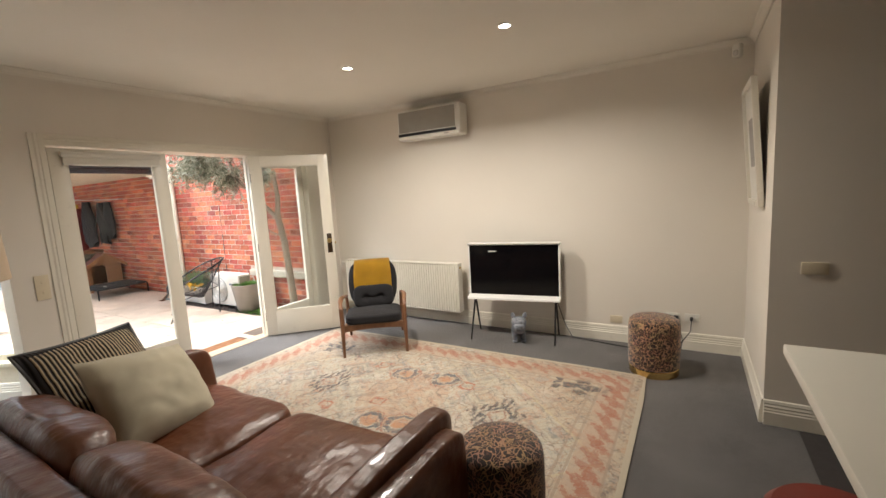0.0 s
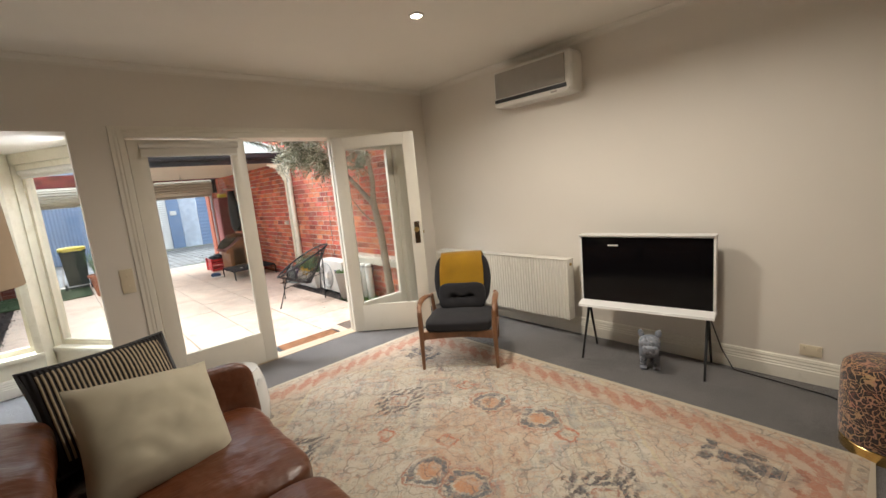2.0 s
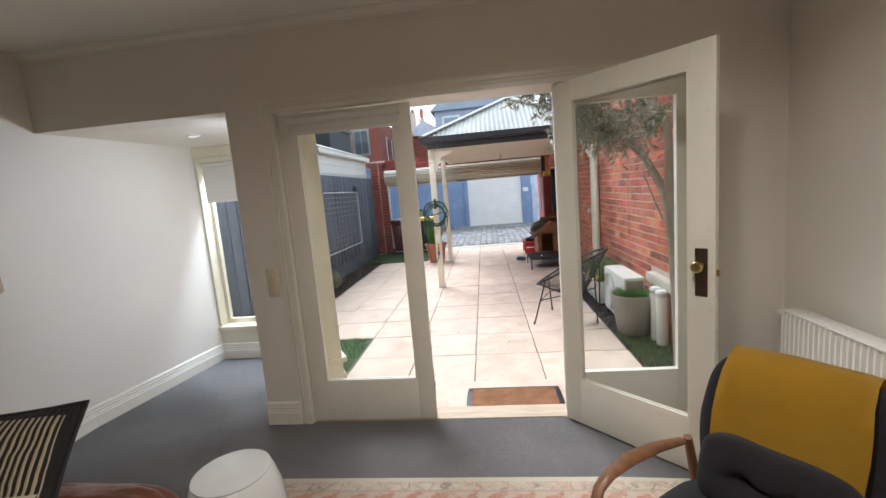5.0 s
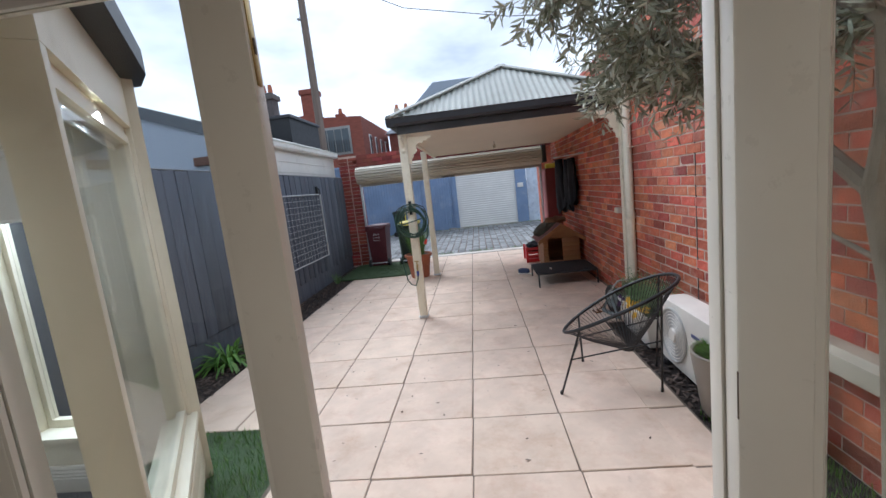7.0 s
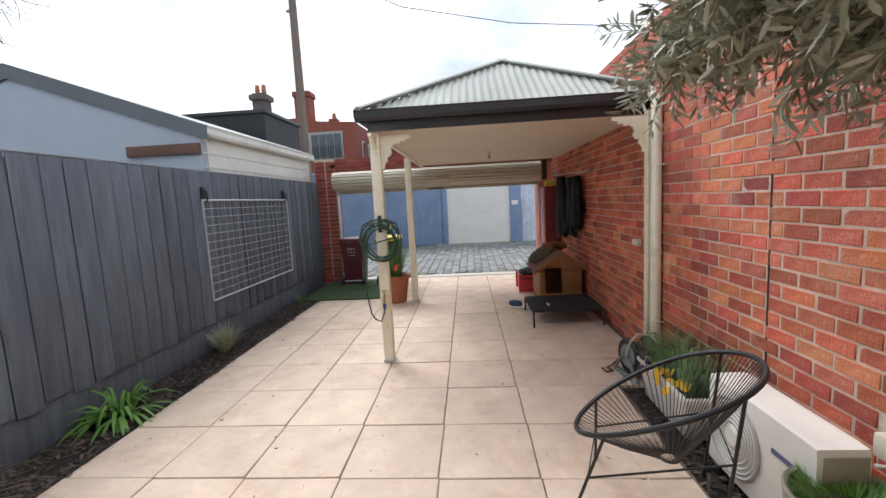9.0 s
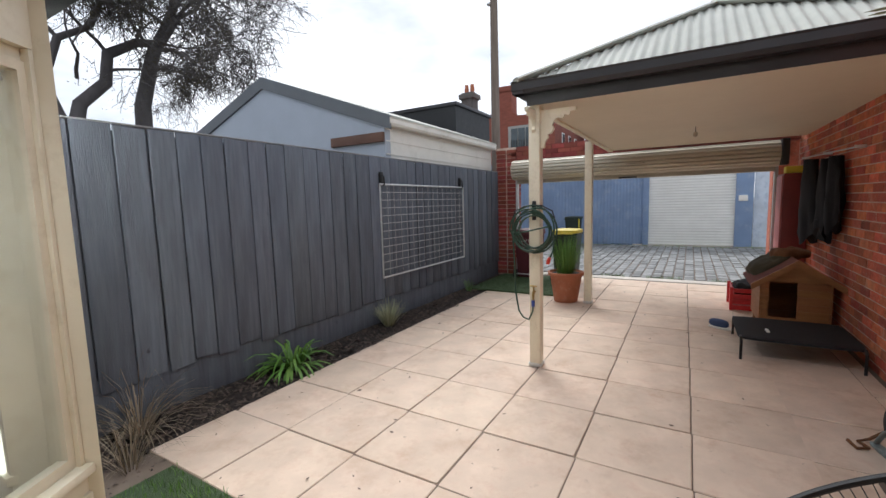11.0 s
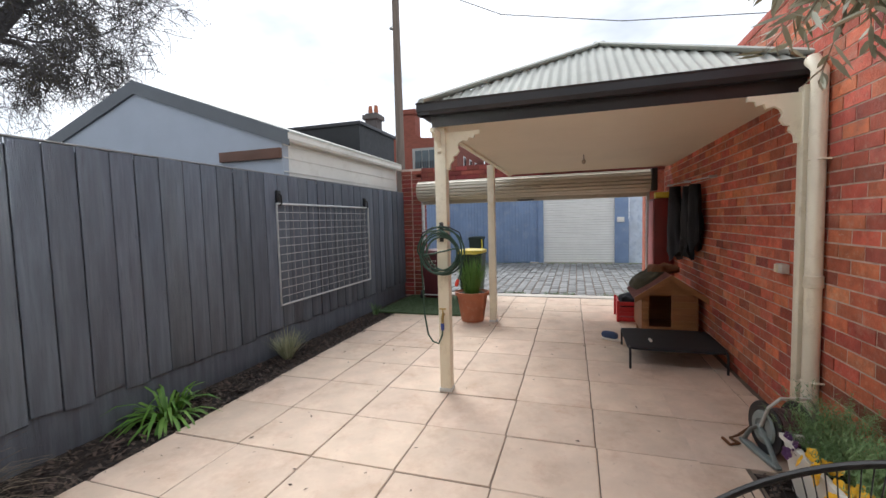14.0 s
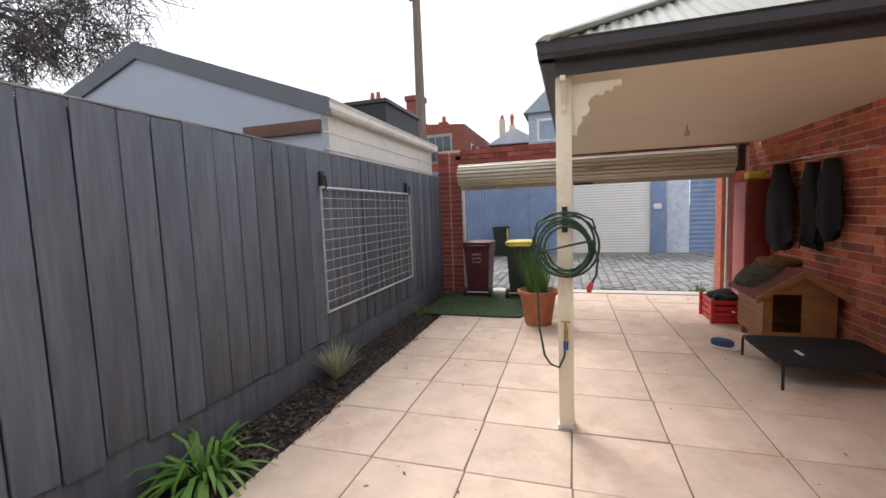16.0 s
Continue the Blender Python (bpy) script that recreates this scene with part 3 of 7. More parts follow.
def stripe_mat():
    m, n, l, b = nodes_of("black_and_cream_stripe")
    co = n.new("ShaderNodeTexCoord").outputs["Object"]
    s = n.new("ShaderNodeSeparateXYZ")
    l.new(co, s.inputs[0])
    w = math_of(n, l, "SINE", math_of(n, l, "MULTIPLY", s.outputs["X"], 2 * math.pi / 0.0185))
    f = math_of(n, l, "GREATER_THAN", math_of(n, l, "ADD", w, math_of(n, l, "MULTIPLY", noise_at(n, l, co, 60), 0.8)), 0.45)
    inside = math_of(n, l, "MULTIPLY", math_of(n, l, "LESS_THAN", math_of(n, l, "ABSOLUTE", s.outputs["X"]), 0.245), math_of(n, l, "LESS_THAN", math_of(n, l, "ABSOLUTE", s.outputs["Y"]), 0.205))
    f = math_of(n, l, "MULTIPLY", f, inside)
    l.new(mix_rgb(n, l, f, (0.018, 0.016, 0.016), (0.42, 0.34, 0.23)), b.inputs["Base Color"])
    b.inputs["Roughness"].default_value = 0.95
    bp = n.new("ShaderNodeBump")
    bp.inputs["Strength"].default_value, bp.inputs["Distance"].default_value = 0.6, 0.004
    l.new(w, bp.inputs["Height"])
    l.new(bp.outputs["Normal"], b.inputs["Normal"])
    return m


def rug_mat(half_x, half_y):
    """A worn oriental rug: pale field, brick-red zigzag border, faded blue-grey and apricot medallions."""
    m, n, l, b = nodes_of("faded_oriental_rug")
    co = n.new("ShaderNodeTexCoord").outputs["Object"]
    s = n.new("ShaderNodeSeparateXYZ")
    l.new(co, s.inputs[0])
    X, Y = s.outputs["X"], s.outputs["Y"]
    M = lambda op, a, b2=None: math_of(n, l, op, a, b2)
    step = lambda v, lo, hi: ramp_of(n, l, v, [(lo, 0.0), (hi, 1.0)])
    jit = noise_at(n, l, co, 14, 5, 0.7)
    jx = M("ADD", X, M("MULTIPLY", M("SUBTRACT", jit, 0.5), 0.05))
    jy = M("ADD", Y, M("MULTIPLY", M("SUBTRACT", noise_at(n, l, co, 17, 5, 0.7), 0.5), 0.05))
    wear = noise_at(n, l, co, 5, 8, 0.75)
    fine = noise_at(n, l, co, 60, 6, 0.75)
    field = mix_rgb(n, l, step(noise_at(n, l, co, 2.2, 4, 0.6), 0.38, 0.62), (0.47, 0.42, 0.33), (0.56, 0.52, 0.45))
    field = mix_rgb(n, l, ramp_of(n, l, noise_at(n, l, co, 3.1, 6, 0.7), [(0.52, 0.0), (0.68, 0.6)]), field, (0.47, 0.28, 0.16))
    field = mix_rgb(n, l, ramp_of(n, l, noise_at(n, l, co, 4.3, 6, 0.7), [(0.54, 0.0), (0.68, 0.6)]), field, (0.25, 0.26, 0.25))
    # stepped medallions: nested square-edged rings of worn dye
    qx, qy = M("SNAP", jx, 0.016), M("SNAP", jy, 0.016)
    def medallions(scale, rings, amount, wear_scale, seed):
        cmb = n.new("ShaderNodeCombineXYZ")
        l.new(qx, cmb.inputs[0]), l.new(qy, cmb.inputs[1])
        cmb.inputs[2].default_value = seed
        v = n.new("ShaderNodeTexVoronoi")
        v.distance = "MANHATTAN"
        v.inputs["Scale"].default_value, v.inputs["Randomness"].default_value = scale, 0.7
        l.new(cmb.outputs[0], v.inputs["Vector"])
        sp = n.new("ShaderNodeSeparateColor")
        l.new(v.outputs["Color"], sp.inputs[0])
        k = M("FLOOR", M("MULTIPLY", v.outputs["Distance"], rings))
        h = M("FRACT", M("MULTIPLY", M("SINE", M("ADD", M("MULTIPLY", k, 12.99), M("MULTIPLY", sp.outputs[0], 78.2))), 437.58))
        x = n.new("ShaderNodeValToRGB")
        x.color_ramp.interpolation = "CONSTANT"
        stops = [(0.0, (0.45, 0.39, 0.29)), (0.30, (0.055, 0.06, 0.08)), (0.41, (0.47, 0.40, 0.30)), (0.52, (0.42, 0.22, 0.12)), (0.62, (0.43, 0.36, 0.27)), (0.72, (0.36, 0.13, 0.085)), (0.80, (0.20, 0.23, 0.25)), (0.88, (0.46, 0.41, 0.32)), (0.95, (0.08, 0.07, 0.075))]
        while len(x.color_ramp.elements) < len(stops):
            x.color_ramp.elements.new(0.5)
        for e, (p, c) in zip(x.color_ramp.elements, stops):
            e.position, e.color = p, (*c, 1)
        l.new(h, x.inputs["Fac"])
        keep = ramp_of(n, l, noise_at(n, l, co, wear_scale, 7, 0.75), [(0.40, 0.0), (0.58, amount)])
        return x.outputs["Color"], keep
    col = field
    for args in ((6.0, 9.0, 0.50, 5.0, 3.0), (2.5, 13.0, 0.42, 3.6, 0.0)):
        dye, keep = medallions(*args)
        col = mix_rgb(n, l, keep, col, dye)
    # corner spandrels behind a slanting pale line
    slant = M("ADD", M("MULTIPLY", M("ABSOLUTE", jx), 0.98), M("ABSOLUTE", jy))
    col = mix_rgb(n, l, M("MULTIPLY", M("GREATER_THAN", slant, 1.56), 0.28), col, (0.44, 0.27, 0.15))
    col = mix_rgb(n, l, M("MULTIPLY", M("LESS_THAN", M("ABSOLUTE", M("SUBTRACT", slant, 1.56)), 0.014), 0.6), col, (0.52, 0.44, 0.28))
    # the strong figures: toothed lozenges, octagon rings and stepped crosses
    dye_left = ramp_of(n, l, noise_at(n, l, co, 11, 6, 0.7), [(0.36, 0.0), (0.50, 0.92)])
    A = lambda a, b2: M("MULTIPLY", a, b2)
    def figure(col, mask, dye):
        return mix_rgb(n, l, A(mask, dye_left), col, dye)
    kx = M("ADD", X, M("MULTIPLY", M("SUBTRACT", noise_at(n, l, co, 9, 6, 0.75), 0.5), 0.16))
    ky = M("ADD", Y, M("MULTIPLY", M("SUBTRACT", noise_at(n, l, co, 11, 6, 0.75), 0.5), 0.16))
    def local(cx, cy):
        return M("SUBTRACT", kx, cx), M("SUBTRACT", ky, cy)
    def between(v, lo, hi):
        return A(M("GREATER_THAN", v, lo), M("LESS_THAN", v, hi))
    NAVY, INK, APRI = (0.045, 0.05, 0.07), (0.06, 0.05, 0.055), (0.46, 0.23, 0.12)
    spot = M("ADD", M("POWER", M("DIVIDE", M("SUBTRACT", jx, 0.08), 0.34), 2.0), M("POWER", M("DIVIDE", M("SUBTRACT", jy, 0.2), 0.42), 2.0))
    col = figure(col, A(M("LESS_THAN", spot, 1.0), 0.40), APRI)
    for cx, cy, a, b2 in ((0.86, 0.22, 0.21, 0.27), (-0.68, 0.16, 0.19, 0.24), (0.86, -0.62, 0.17, 0.20), (-0.7, -0.62, 0.17, 0.20)):
        u, v = local(cx, cy)
        d = M("ADD", M("DIVIDE", M("ABSOLUTE", u), a), M("DIVIDE", M("ABSOLUTE", v), b2))
        teeth = M("LESS_THAN", M("FRACT", M("MULTIPLY", u, 21.0)), 0.55)
        col = figure(col, A(between(d, 0.62, 1.12), teeth), INK)
        col = figure(col, between(d, 0.52, 0.64), NAVY)
        col = figure(col, between(d, 0.30, 0.38), (0.28, 0.11, 0.07))
    for cx, cy in ((0.23, 0.59), (-0.15, 0.55), (0.06, -0.20), (0.30, -0.14)):
        u, v = local(cx, cy)
        au, av = M("ABSOLUTE", u), M("ABSOLUTE", v)
        m8 = M("MAXIMUM", M("MAXIMUM", au, av), M("MULTIPLY", M("ADD", au, av), 0.72))
        col = figure(col, between(m8, 0.078, 0.112), (0.085, 0.095, 0.115))
        col = figure(col, M("LESS_THAN", m8, 0.06), APRI)
        col = figure(col, between(m8, 0.125, 0.14), (0.33, 0.15, 0.10))
    for cx, cy in ((1.28, 0.90), (-1.25, 0.82), (-1.27, -0.70), (1.28, -0.75)):
        u, v = local(cx, cy)
        au, av = M("ABSOLUTE", u), M("ABSOLUTE", v)
        col = figure(col, A(M("LESS_THAN", au, 0.14), M("LESS_THAN", av, 0.045)), NAVY)
        col = figure(col, A(between(av, 0.06, 0.15), M("LESS_THAN", au, 0.05)), INK)
        col = figure(col, A(between(au, 0.16, 0.21), M("LESS_THAN", av, 0.10)), NAVY)
    for cx, cy in ((0.46, 0.56), (-0.45, 0.62), (0.5, -0.3), (-0.4, -0.15), (-0.05, 0.05)):
        u, v = local(cx, cy)
        m4 = M("MAXIMUM", M("ABSOLUTE", u), M("ABSOLUTE", v))
        col = figure(col, between(m4, 0.035, 0.055), (0.40, 0.13, 0.07))
    # thin drawn vines, broken by wear
    for sc, width, ink, amount in ((6.0, 0.011, (0.13, 0.10, 0.09), 0.62), (10.0, 0.012, (0.36, 0.17, 0.10), 0.5), (15.0, 0.014, (0.15, 0.15, 0.16), 0.5)):
        vine = M("LESS_THAN", M("ABSOLUTE", M("SUBTRACT", noise_at(n, l, co, sc, 2, 0.4), 0.5)), width)
        col = mix_rgb(n, l, A(A(vine, dye_left), amount), col, ink)
    scratch = ramp_of(n, l, noise_at(n, l, co, 38, 8, 0.8), [(0.50, 0.0), (0.62, 0.55)])
    col = mix_rgb(n, l, scratch, col, (0.46, 0.41, 0.32))
    col = mix_rgb(n, l, ramp_of(n, l, noise_at(n, l, co, 55, 8, 0.8), [(0.54, 0.0), (0.64, 0.45)]), col, (0.20, 0.17, 0.14))
    # border
    ex = M("SUBTRACT", half_x, M("ABSOLUTE", X))
    ey = M("SUBTRACT", half_y, M("ABSOLUTE", Y))
    e = M("MINIMUM", ex, ey)
    along = M("ADD", jx, jy)
    zig = M("ABSOLUTE", M("SUBTRACT", M("FRACT", M("MULTIPLY", along, 7.0)), 0.5))
    inb = M("MULTIPLY", M("GREATER_THAN", e, 0.10), M("LESS_THAN", e, 0.30))
    tri = M("GREATER_THAN", M("ADD", M("MULTIPLY", zig, 0.19), M("MULTIPLY", M("SUBTRACT", noise_at(n, l, co, 24, 6, 0.8), 0.5), 0.34)), M("ABSOLUTE", M("SUBTRACT", e, 0.19)))
    bcol = mix_rgb(n, l, tri, (0.46, 0.34, 0.25), (0.37, 0.14, 0.085))
    bcol = mix_rgb(n, l, M("MULTIPLY", M("GREATER_THAN", fine, 0.56), 0.5), bcol, (0.36, 0.24, 0.18))
    col = mix_rgb(n, l, M("MULTIPLY", inb, ramp_of(n, l, wear, [(0.3, 1.0), (0.7, 0.35)])), col, bcol)
    for at in (0.095, 0.305, 0.36):
        line = M("MULTIPLY", M("GREATER_THAN", e, at), M("LESS_THAN", e, at + 0.016))
        col = mix_rgb(n, l, M("MULTIPLY", line, 0.6), col, (0.33, 0.25, 0.19))
    col = mix_rgb(n, l, M("LESS_THAN", e, 0.035), col, (0.46, 0.40, 0.31))
    col = mix_rgb(n, l, M("MULTIPLY", ramp_of(n, l, fine, [(0.45, 0.0), (0.75, 1.0)]), 0.3), col, (0.47, 0.42, 0.34))
    l.new(col, b.inputs["Base Color"])
    b.inputs["Roughness"].default_value = 0.97
    bp = n.new("ShaderNodeBump")
    bp.inputs["Strength"].default_value, bp.inputs["Distance"].default_value = 0.8, 0.004
    l.new(noise_at(n, l, co, 350), bp.inputs["Height"])
    l.new(bp.outputs["Normal"], b.inputs["Normal"])
    return m


LEOPARD, STRIPE = leopard_mat(), stripe_mat()

# ---- rug ----
RX0, RX1, RY0, RY1 = -3.40, 0.05, 0.90, 3.52
solid("rug", softb((0, 0, 0.006), (RX1 - RX0, RY1 - RY0, 0.012), k=60, n=6), rug_mat((RX1 - RX0) / 2, (RY1 - RY0) / 2),
      "large faded cream and red oriental rug on grey carpet", "rug", pose((RX0 + RX1) / 2, (RY0 + RY1) / 2, 0.001))

# ---- sofa ----
sofa = thing("sofa", "worn brown leather two-seat sofa with padded arms", "sofa")
SX0, SX1 = -2.62, -0.48
part("base", softb(((SX0 + SX1) / 2, 0.80, 0.15), (SX1 - SX0 - 0.1, 1.05, 0.20), k=14, n=8), LEATHER, sofa)
for fx in (SX0 + 0.12, SX1 - 0.12):
    for fy in (0.34, 1.26):
        part("foot", boxb(fx - 0.03, fy - 0.03, 0.012, fx + 0.03, fy + 0.03, 0.07, 0.005), WALNUT, sofa)
mid = (SX0 + SX1) / 2
for i, (a, b) in enumerate(((SX0 + 0.20, mid), (mid, SX1 - 0.20))):
    part("seat_cushion", softb(((a + b) / 2, 0.98, 0.335), (b - a - 0.008, 0.86, 0.20), k=7, n=20, wrinkle=0.012, seed=i * 7 + 3, puff=0.035), LEATHER, sofa, "creased leather seat cushion")
    rot = Euler((radians(-14), 0, 0)).to_matrix()
    part("back_cushion", softb(((a + b) / 2, 0.47, 0.585), (b - a - 0.008, 0.24, 0.36), k=4.2, n=18, wrinkle=0.012, seed=i * 5 + 1, rot=rot), LEATHER, sofa, "rolled leather back cushion")
part("back_panel", softb((mid, 0.29, 0.40), (SX1 - SX0 - 0.02, 0.13, 0.62), k=9, n=16, wrinkle=0.006, seed=2, rot=Euler((radians(-6), 0, 0)).to_matrix()), LEATHER, sofa, "outer leather back panel")
for s, x in ((1, SX0), (-1, SX1)):
    part("arm_pad", softb((x + s * 0.15, 0.93, 0.42), (0.11, 1.05, 0.44), k=6, n=16, wrinkle=0.006, seed=4, rot=Euler((radians(2), radians(-4 * s), 0)).to_matrix()), LEATHER, sofa, "inner padded arm")
    part("arm_panel", softb((x + s * 0.055, 0.88, 0.34), (0.11, 1.06, 0.50), k=7, n=16, wrinkle=0.006, seed=9), LEATHER, sofa, "outer leather arm panel")


def facing(c, normal, up, spin=0):
    """A pose whose z axis is the normal and whose y axis is as near to up as can be."""
    z = Vector(normal).normalized()
    y = Vector(up)
    y = (y - z * y.dot(z)).normalized()
    m = Matrix((y.cross(z), y, z)).transposed().to_4x4()
    return Matrix.Translation(c) @ m @ pose(0, 0, 0, 0, 0, spin)


cs = thing("cushion", "black and cream striped cushion with black piping", "cushion", facing((-2.41, 0.83, 0.70), (0.74, 0.20, 0.60), (-0.3, 0.15, 1), 12))
part("cover", pillow((0.58, 0.50), 0.15, 18, 3), STRIPE, cs)
rim = [(x * 0.289, y * 0.249, 0) for x, y in ([(-1 + k / 5, -1) for k in range(10)] + [(1, -1 + k / 5) for k in range(10)] + [(1 - k / 5, 1) for k in range(10)] + [(-1, 1 - k / 5) for k in range(10)])]
rim = [(x * (1 - 0.07 * (1 - (y / 0.249) ** 2) * abs(x / 0.289) ** 3), y * (1 - 0.07 * (1 - (x / 0.289) ** 2) * abs(y / 0.249) ** 3), 0) for x, y, _ in rim]
part("piping", tubeb(rim, 0.009, 6, True), BLACKP, cs, "black piping")
cc = thing("cushion", "plump plain cream linen cushion on the sofa", "cushion", facing((-2.09, 0.93, 0.61), (0.72, 0.30, 0.62), (-0.35, 0.05, 1), -3))
part("cover", pillow((0.57, 0.53), 0.27, 28, 11, 0.016), LINEN, cc)
part("button", latheb([(0.001, 0.0), (0.012, 0.0), (0.014, 0.004), (0.001, 0.006)], 12), LINEN, cc, "cloth-covered button", pose(-0.19, 0.21, 0.035))

# ---- floor lamp ----
lamp = thing("floor_lamp", "timber tripod floor lamp with a cream drum shade", "lamp", pose(-2.66, 0.33, 0))
OAK = mat("pale_oak", (0.36, 0.21, 0.10), 0.5, vary=0.2, scale=4, stretch=(6, 6, 0.7), bump=0.15)
part("stem", tubeb([(0, 0, 0.50), (0, 0, 0.9), (0, 0, 1.30)], [0.021, 0.021, 0.018], 14), OAK, lamp, "round timber stem")
part("hub", tubeb([(0, 0, 0.47), (0, 0, 0.58)], 0.035, 14), OAK, lamp)
for a in (20, 140, 260):
    part("leg", tubeb([(0.02 * math.cos(radians(a)), 0.02 * math.sin(radians(a)), 0.57), (0.24 * math.cos(radians(a)), 0.24 * math.sin(radians(a)), 0.0)], [0.020, 0.014], 10), OAK, lamp, "splayed timber leg")
sh = latheb([(0.28, 1.27), (0.283, 1.272), (0.265, 1.648), (0.262, 1.65), (0.258, 1.648), (0.276, 1.272), (0.28, 1.27)], 40)
part("shade", sh, SHADE, lamp, "cream fabric drum shade")

# ---- side stool ----
st = thing("side_table", "white glazed ceramic drum stool beside the sofa", "side table", pose(-2.84, 1.43, 0.012))
part("body", latheb([(0.001, 0.0), (0.145, 0.0), (0.155, 0.012), (0.185, 0.10), (0.197, 0.22), (0.185, 0.35), (0.160, 0.43), (0.150, 0.442)], 40), CERAMIC, st)
part("top", latheb([(0.001, 0.442), (0.150, 0.442), (0.152, 0.450), (0.135, 0.456), (0.001, 0.457)], 40), CERAMIC, st)
for a in (40, 220):
    part("grip", latheb([(0.018, -0.004), (0.026, -0.004), (0.026, 0.004), (0.018, 0.004)], 14), CERAMIC, st, "", pose(0.178 * math.cos(radians(a)), 0.178 * math.sin(radians(a)), 0.37, 80, 0, a + 90))

# ---- leopard ottomans ----
def ottoman(at, label, h=0.46):
    o = thing("ottoman", label, "ottoman", at, "leopard ottomans")
    part("plinth", latheb([(0.001, 0.0), (0.185, 0.0), (0.187, 0.004), (0.187, 0.056), (0.183, 0.06), (0.001, 0.06)], 48), GOLD, o, "shiny brass plinth band")
    part("upholstery", latheb([(0.001, 0.06), (0.180, 0.06), (0.192, 0.07), (0.196, h * 0.5), (0.194, h - 0.06), (0.187, h - 0.02), (0.165, h), (0.10, h + 0.012), (0.001, h + 0.016)], 48), LEOPARD, o)
    return o


ottoman(pose(0.07, 3.66, 0.0), "round leopard print ottoman with brass base on carpet")
ottoman(pose(-0.41, 1.57, 0.012), "round leopard print ottoman on the rug beside the sofa", 0.42)

# ---- armchair ----
ch = thing("armchair", "mid-century walnut armchair with charcoal upholstery", "armchair", pose(-2.548, 3.244, 0.012, 0, 0, 218.7) @ Matrix.Diagonal((1.03, 1.0, 0.925, 1)))
for s in (-1, 1):
    pts = [(0.300, 0.30, 0.0), (0.298, 0.295, 0.20), (0.296, 0.285, 0.40), (0.300, 0.275, 0.52), (0.304, 0.25, 0.565), (0.308, 0.19, 0.588), (0.310, 0.08, 0.592), (0.308, -0.08, 0.570), (0.300, -0.24, 0.530)]
    leg = part("front_leg", tubeb([(s * x, y, z) for x, y, z in pts[:4]], [0.013, 0.018, 0.022, 0.020], 10), WALNUT, ch)
    part("armrest", tubeb([(s * x, y, z) for x, y, z in pts[3:]], [0.020, 0.019, 0.022, 0.026, 0.024, 0.018], 10, flat=0.8), WALNUT, ch, "curved walnut armrest")
    part("rear_leg", tubeb([(s * 0.285, -0.40, 0.0), (s * 0.287, -0.34, 0.25), (s * 0.292, -0.27, 0.54)], [0.013, 0.021, 0.016], 10), WALNUT, ch)
    part("side_rail", tubeb([(s * 0.290, 0.28, 0.27), (s * 0.290, -0.33, 0.235)], 0.018, 8, flat=0.6), WALNUT, ch)
part("front_rail", ring_sweep(bmesh.new(), [[(x, 0.265, 0.275 + 0.018 * (1 - (x / 0.28) ** 2)), (x, 0.295, 0.275 + 0.018 * (1 - (x / 0.28) ** 2)), (x, 0.295, 0.345), (x, 0.265, 0.345)] for x in [-0.28 + 0.07 * k for k in range(9)]]), WALNUT, ch)
part("rear_rail", boxb(-0.27, -0.30, 0.25, 0.27, -0.27, 0.31, 0.005), WALNUT, ch)
part("seat", softb((0, 0.02, 0.372), (0.545, 0.60, 0.105), k=6, n=14, wrinkle=0.004, seed=1, puff=0.02, rot=Euler((radians(4), 0, 0)).to_matrix()), GREYFAB, ch, "charcoal seat pad")
rb = Euler((radians(17), 0, 0)).to_matrix()
bm = softb((0, -0.345, 0.66), (0.52, 0.11, 0.54), k=4.5, n=18, wrinkle=0.003, seed=5, rot=rb)
for v in bm.verts:
    t = (v.co.z - 0.66) / 0.27
    v.co.x *= 1.0 - 0.10 * max(0.0, -t) - 0.10 * max(0.0, t) ** 2
    v.co.y += 0.28 * v.co.x ** 2
part("backrest", bm, GREYFAB, ch, "charcoal winged backrest")
bm = softb((0, -0.205, 0.525), (0.42, 0.11, 0.26), k=4.5, n=24, wrinkle=0.004, seed=8, rot=rb)
for v in bm.verts:
    for tx in (-0.075, 0.075):
        r2 = (v.co.x - tx) ** 2 + (v.co.z - 0.52) ** 2
        if v.co.y > -0.22:
            v.co.y -= 0.035 * math.exp(-r2 / 0.0011) + 0.012 * math.exp(-abs(v.co.z - 0.52) / 0.012) * math.exp(-(v.co.x / 0.11) ** 4)
lum = part("lumbar_cushion", bm, GREYFAB, ch, "tufted lumbar cushion")
# throw over the back
prof = [(-0.452, 0.55), (-0.478, 0.72), (-0.482, 0.85), (-0.462, 0.915), (-0.425, 0.938), (-0.382, 0.925), (-0.352, 0.87), (-0.322, 0.79), (-0.296, 0.71), (-0.270, 0.617)]
rows = []
for i in range(15):
    x = -0.195 + 0.39 * i / 14
    row = []
    for j, (y, z) in enumerate(prof):
        f = j / 9
        row.append(Vector((x * (1 + 0.03 * math.sin(j)), y + 0.28 * x * x + (0.028 if j > 5 else 0.0) + 0.008 * noise.noise(Vector((x * 9, z * 5, 2))) + (0.006 if j > 5 else 0) * math.sin(i * 0.9), z - 0.03 * (x * 2) ** 2 + (0.012 * math.sin(i * 0.5) if j in (0, 9) else 0))))
    rows.append(row)
bm = bmesh.new()
vs = [[bm.verts.new(p) for p in r] for r in rows]
for a, b in zip(vs, vs[1:]):
    for j in range(len(prof) - 1):
        bm.faces.new((a[j], b[j], b[j + 1], a[j + 1]))
bmesh.ops.solidify(bm, geom=bm.faces[:], thickness=0.014)
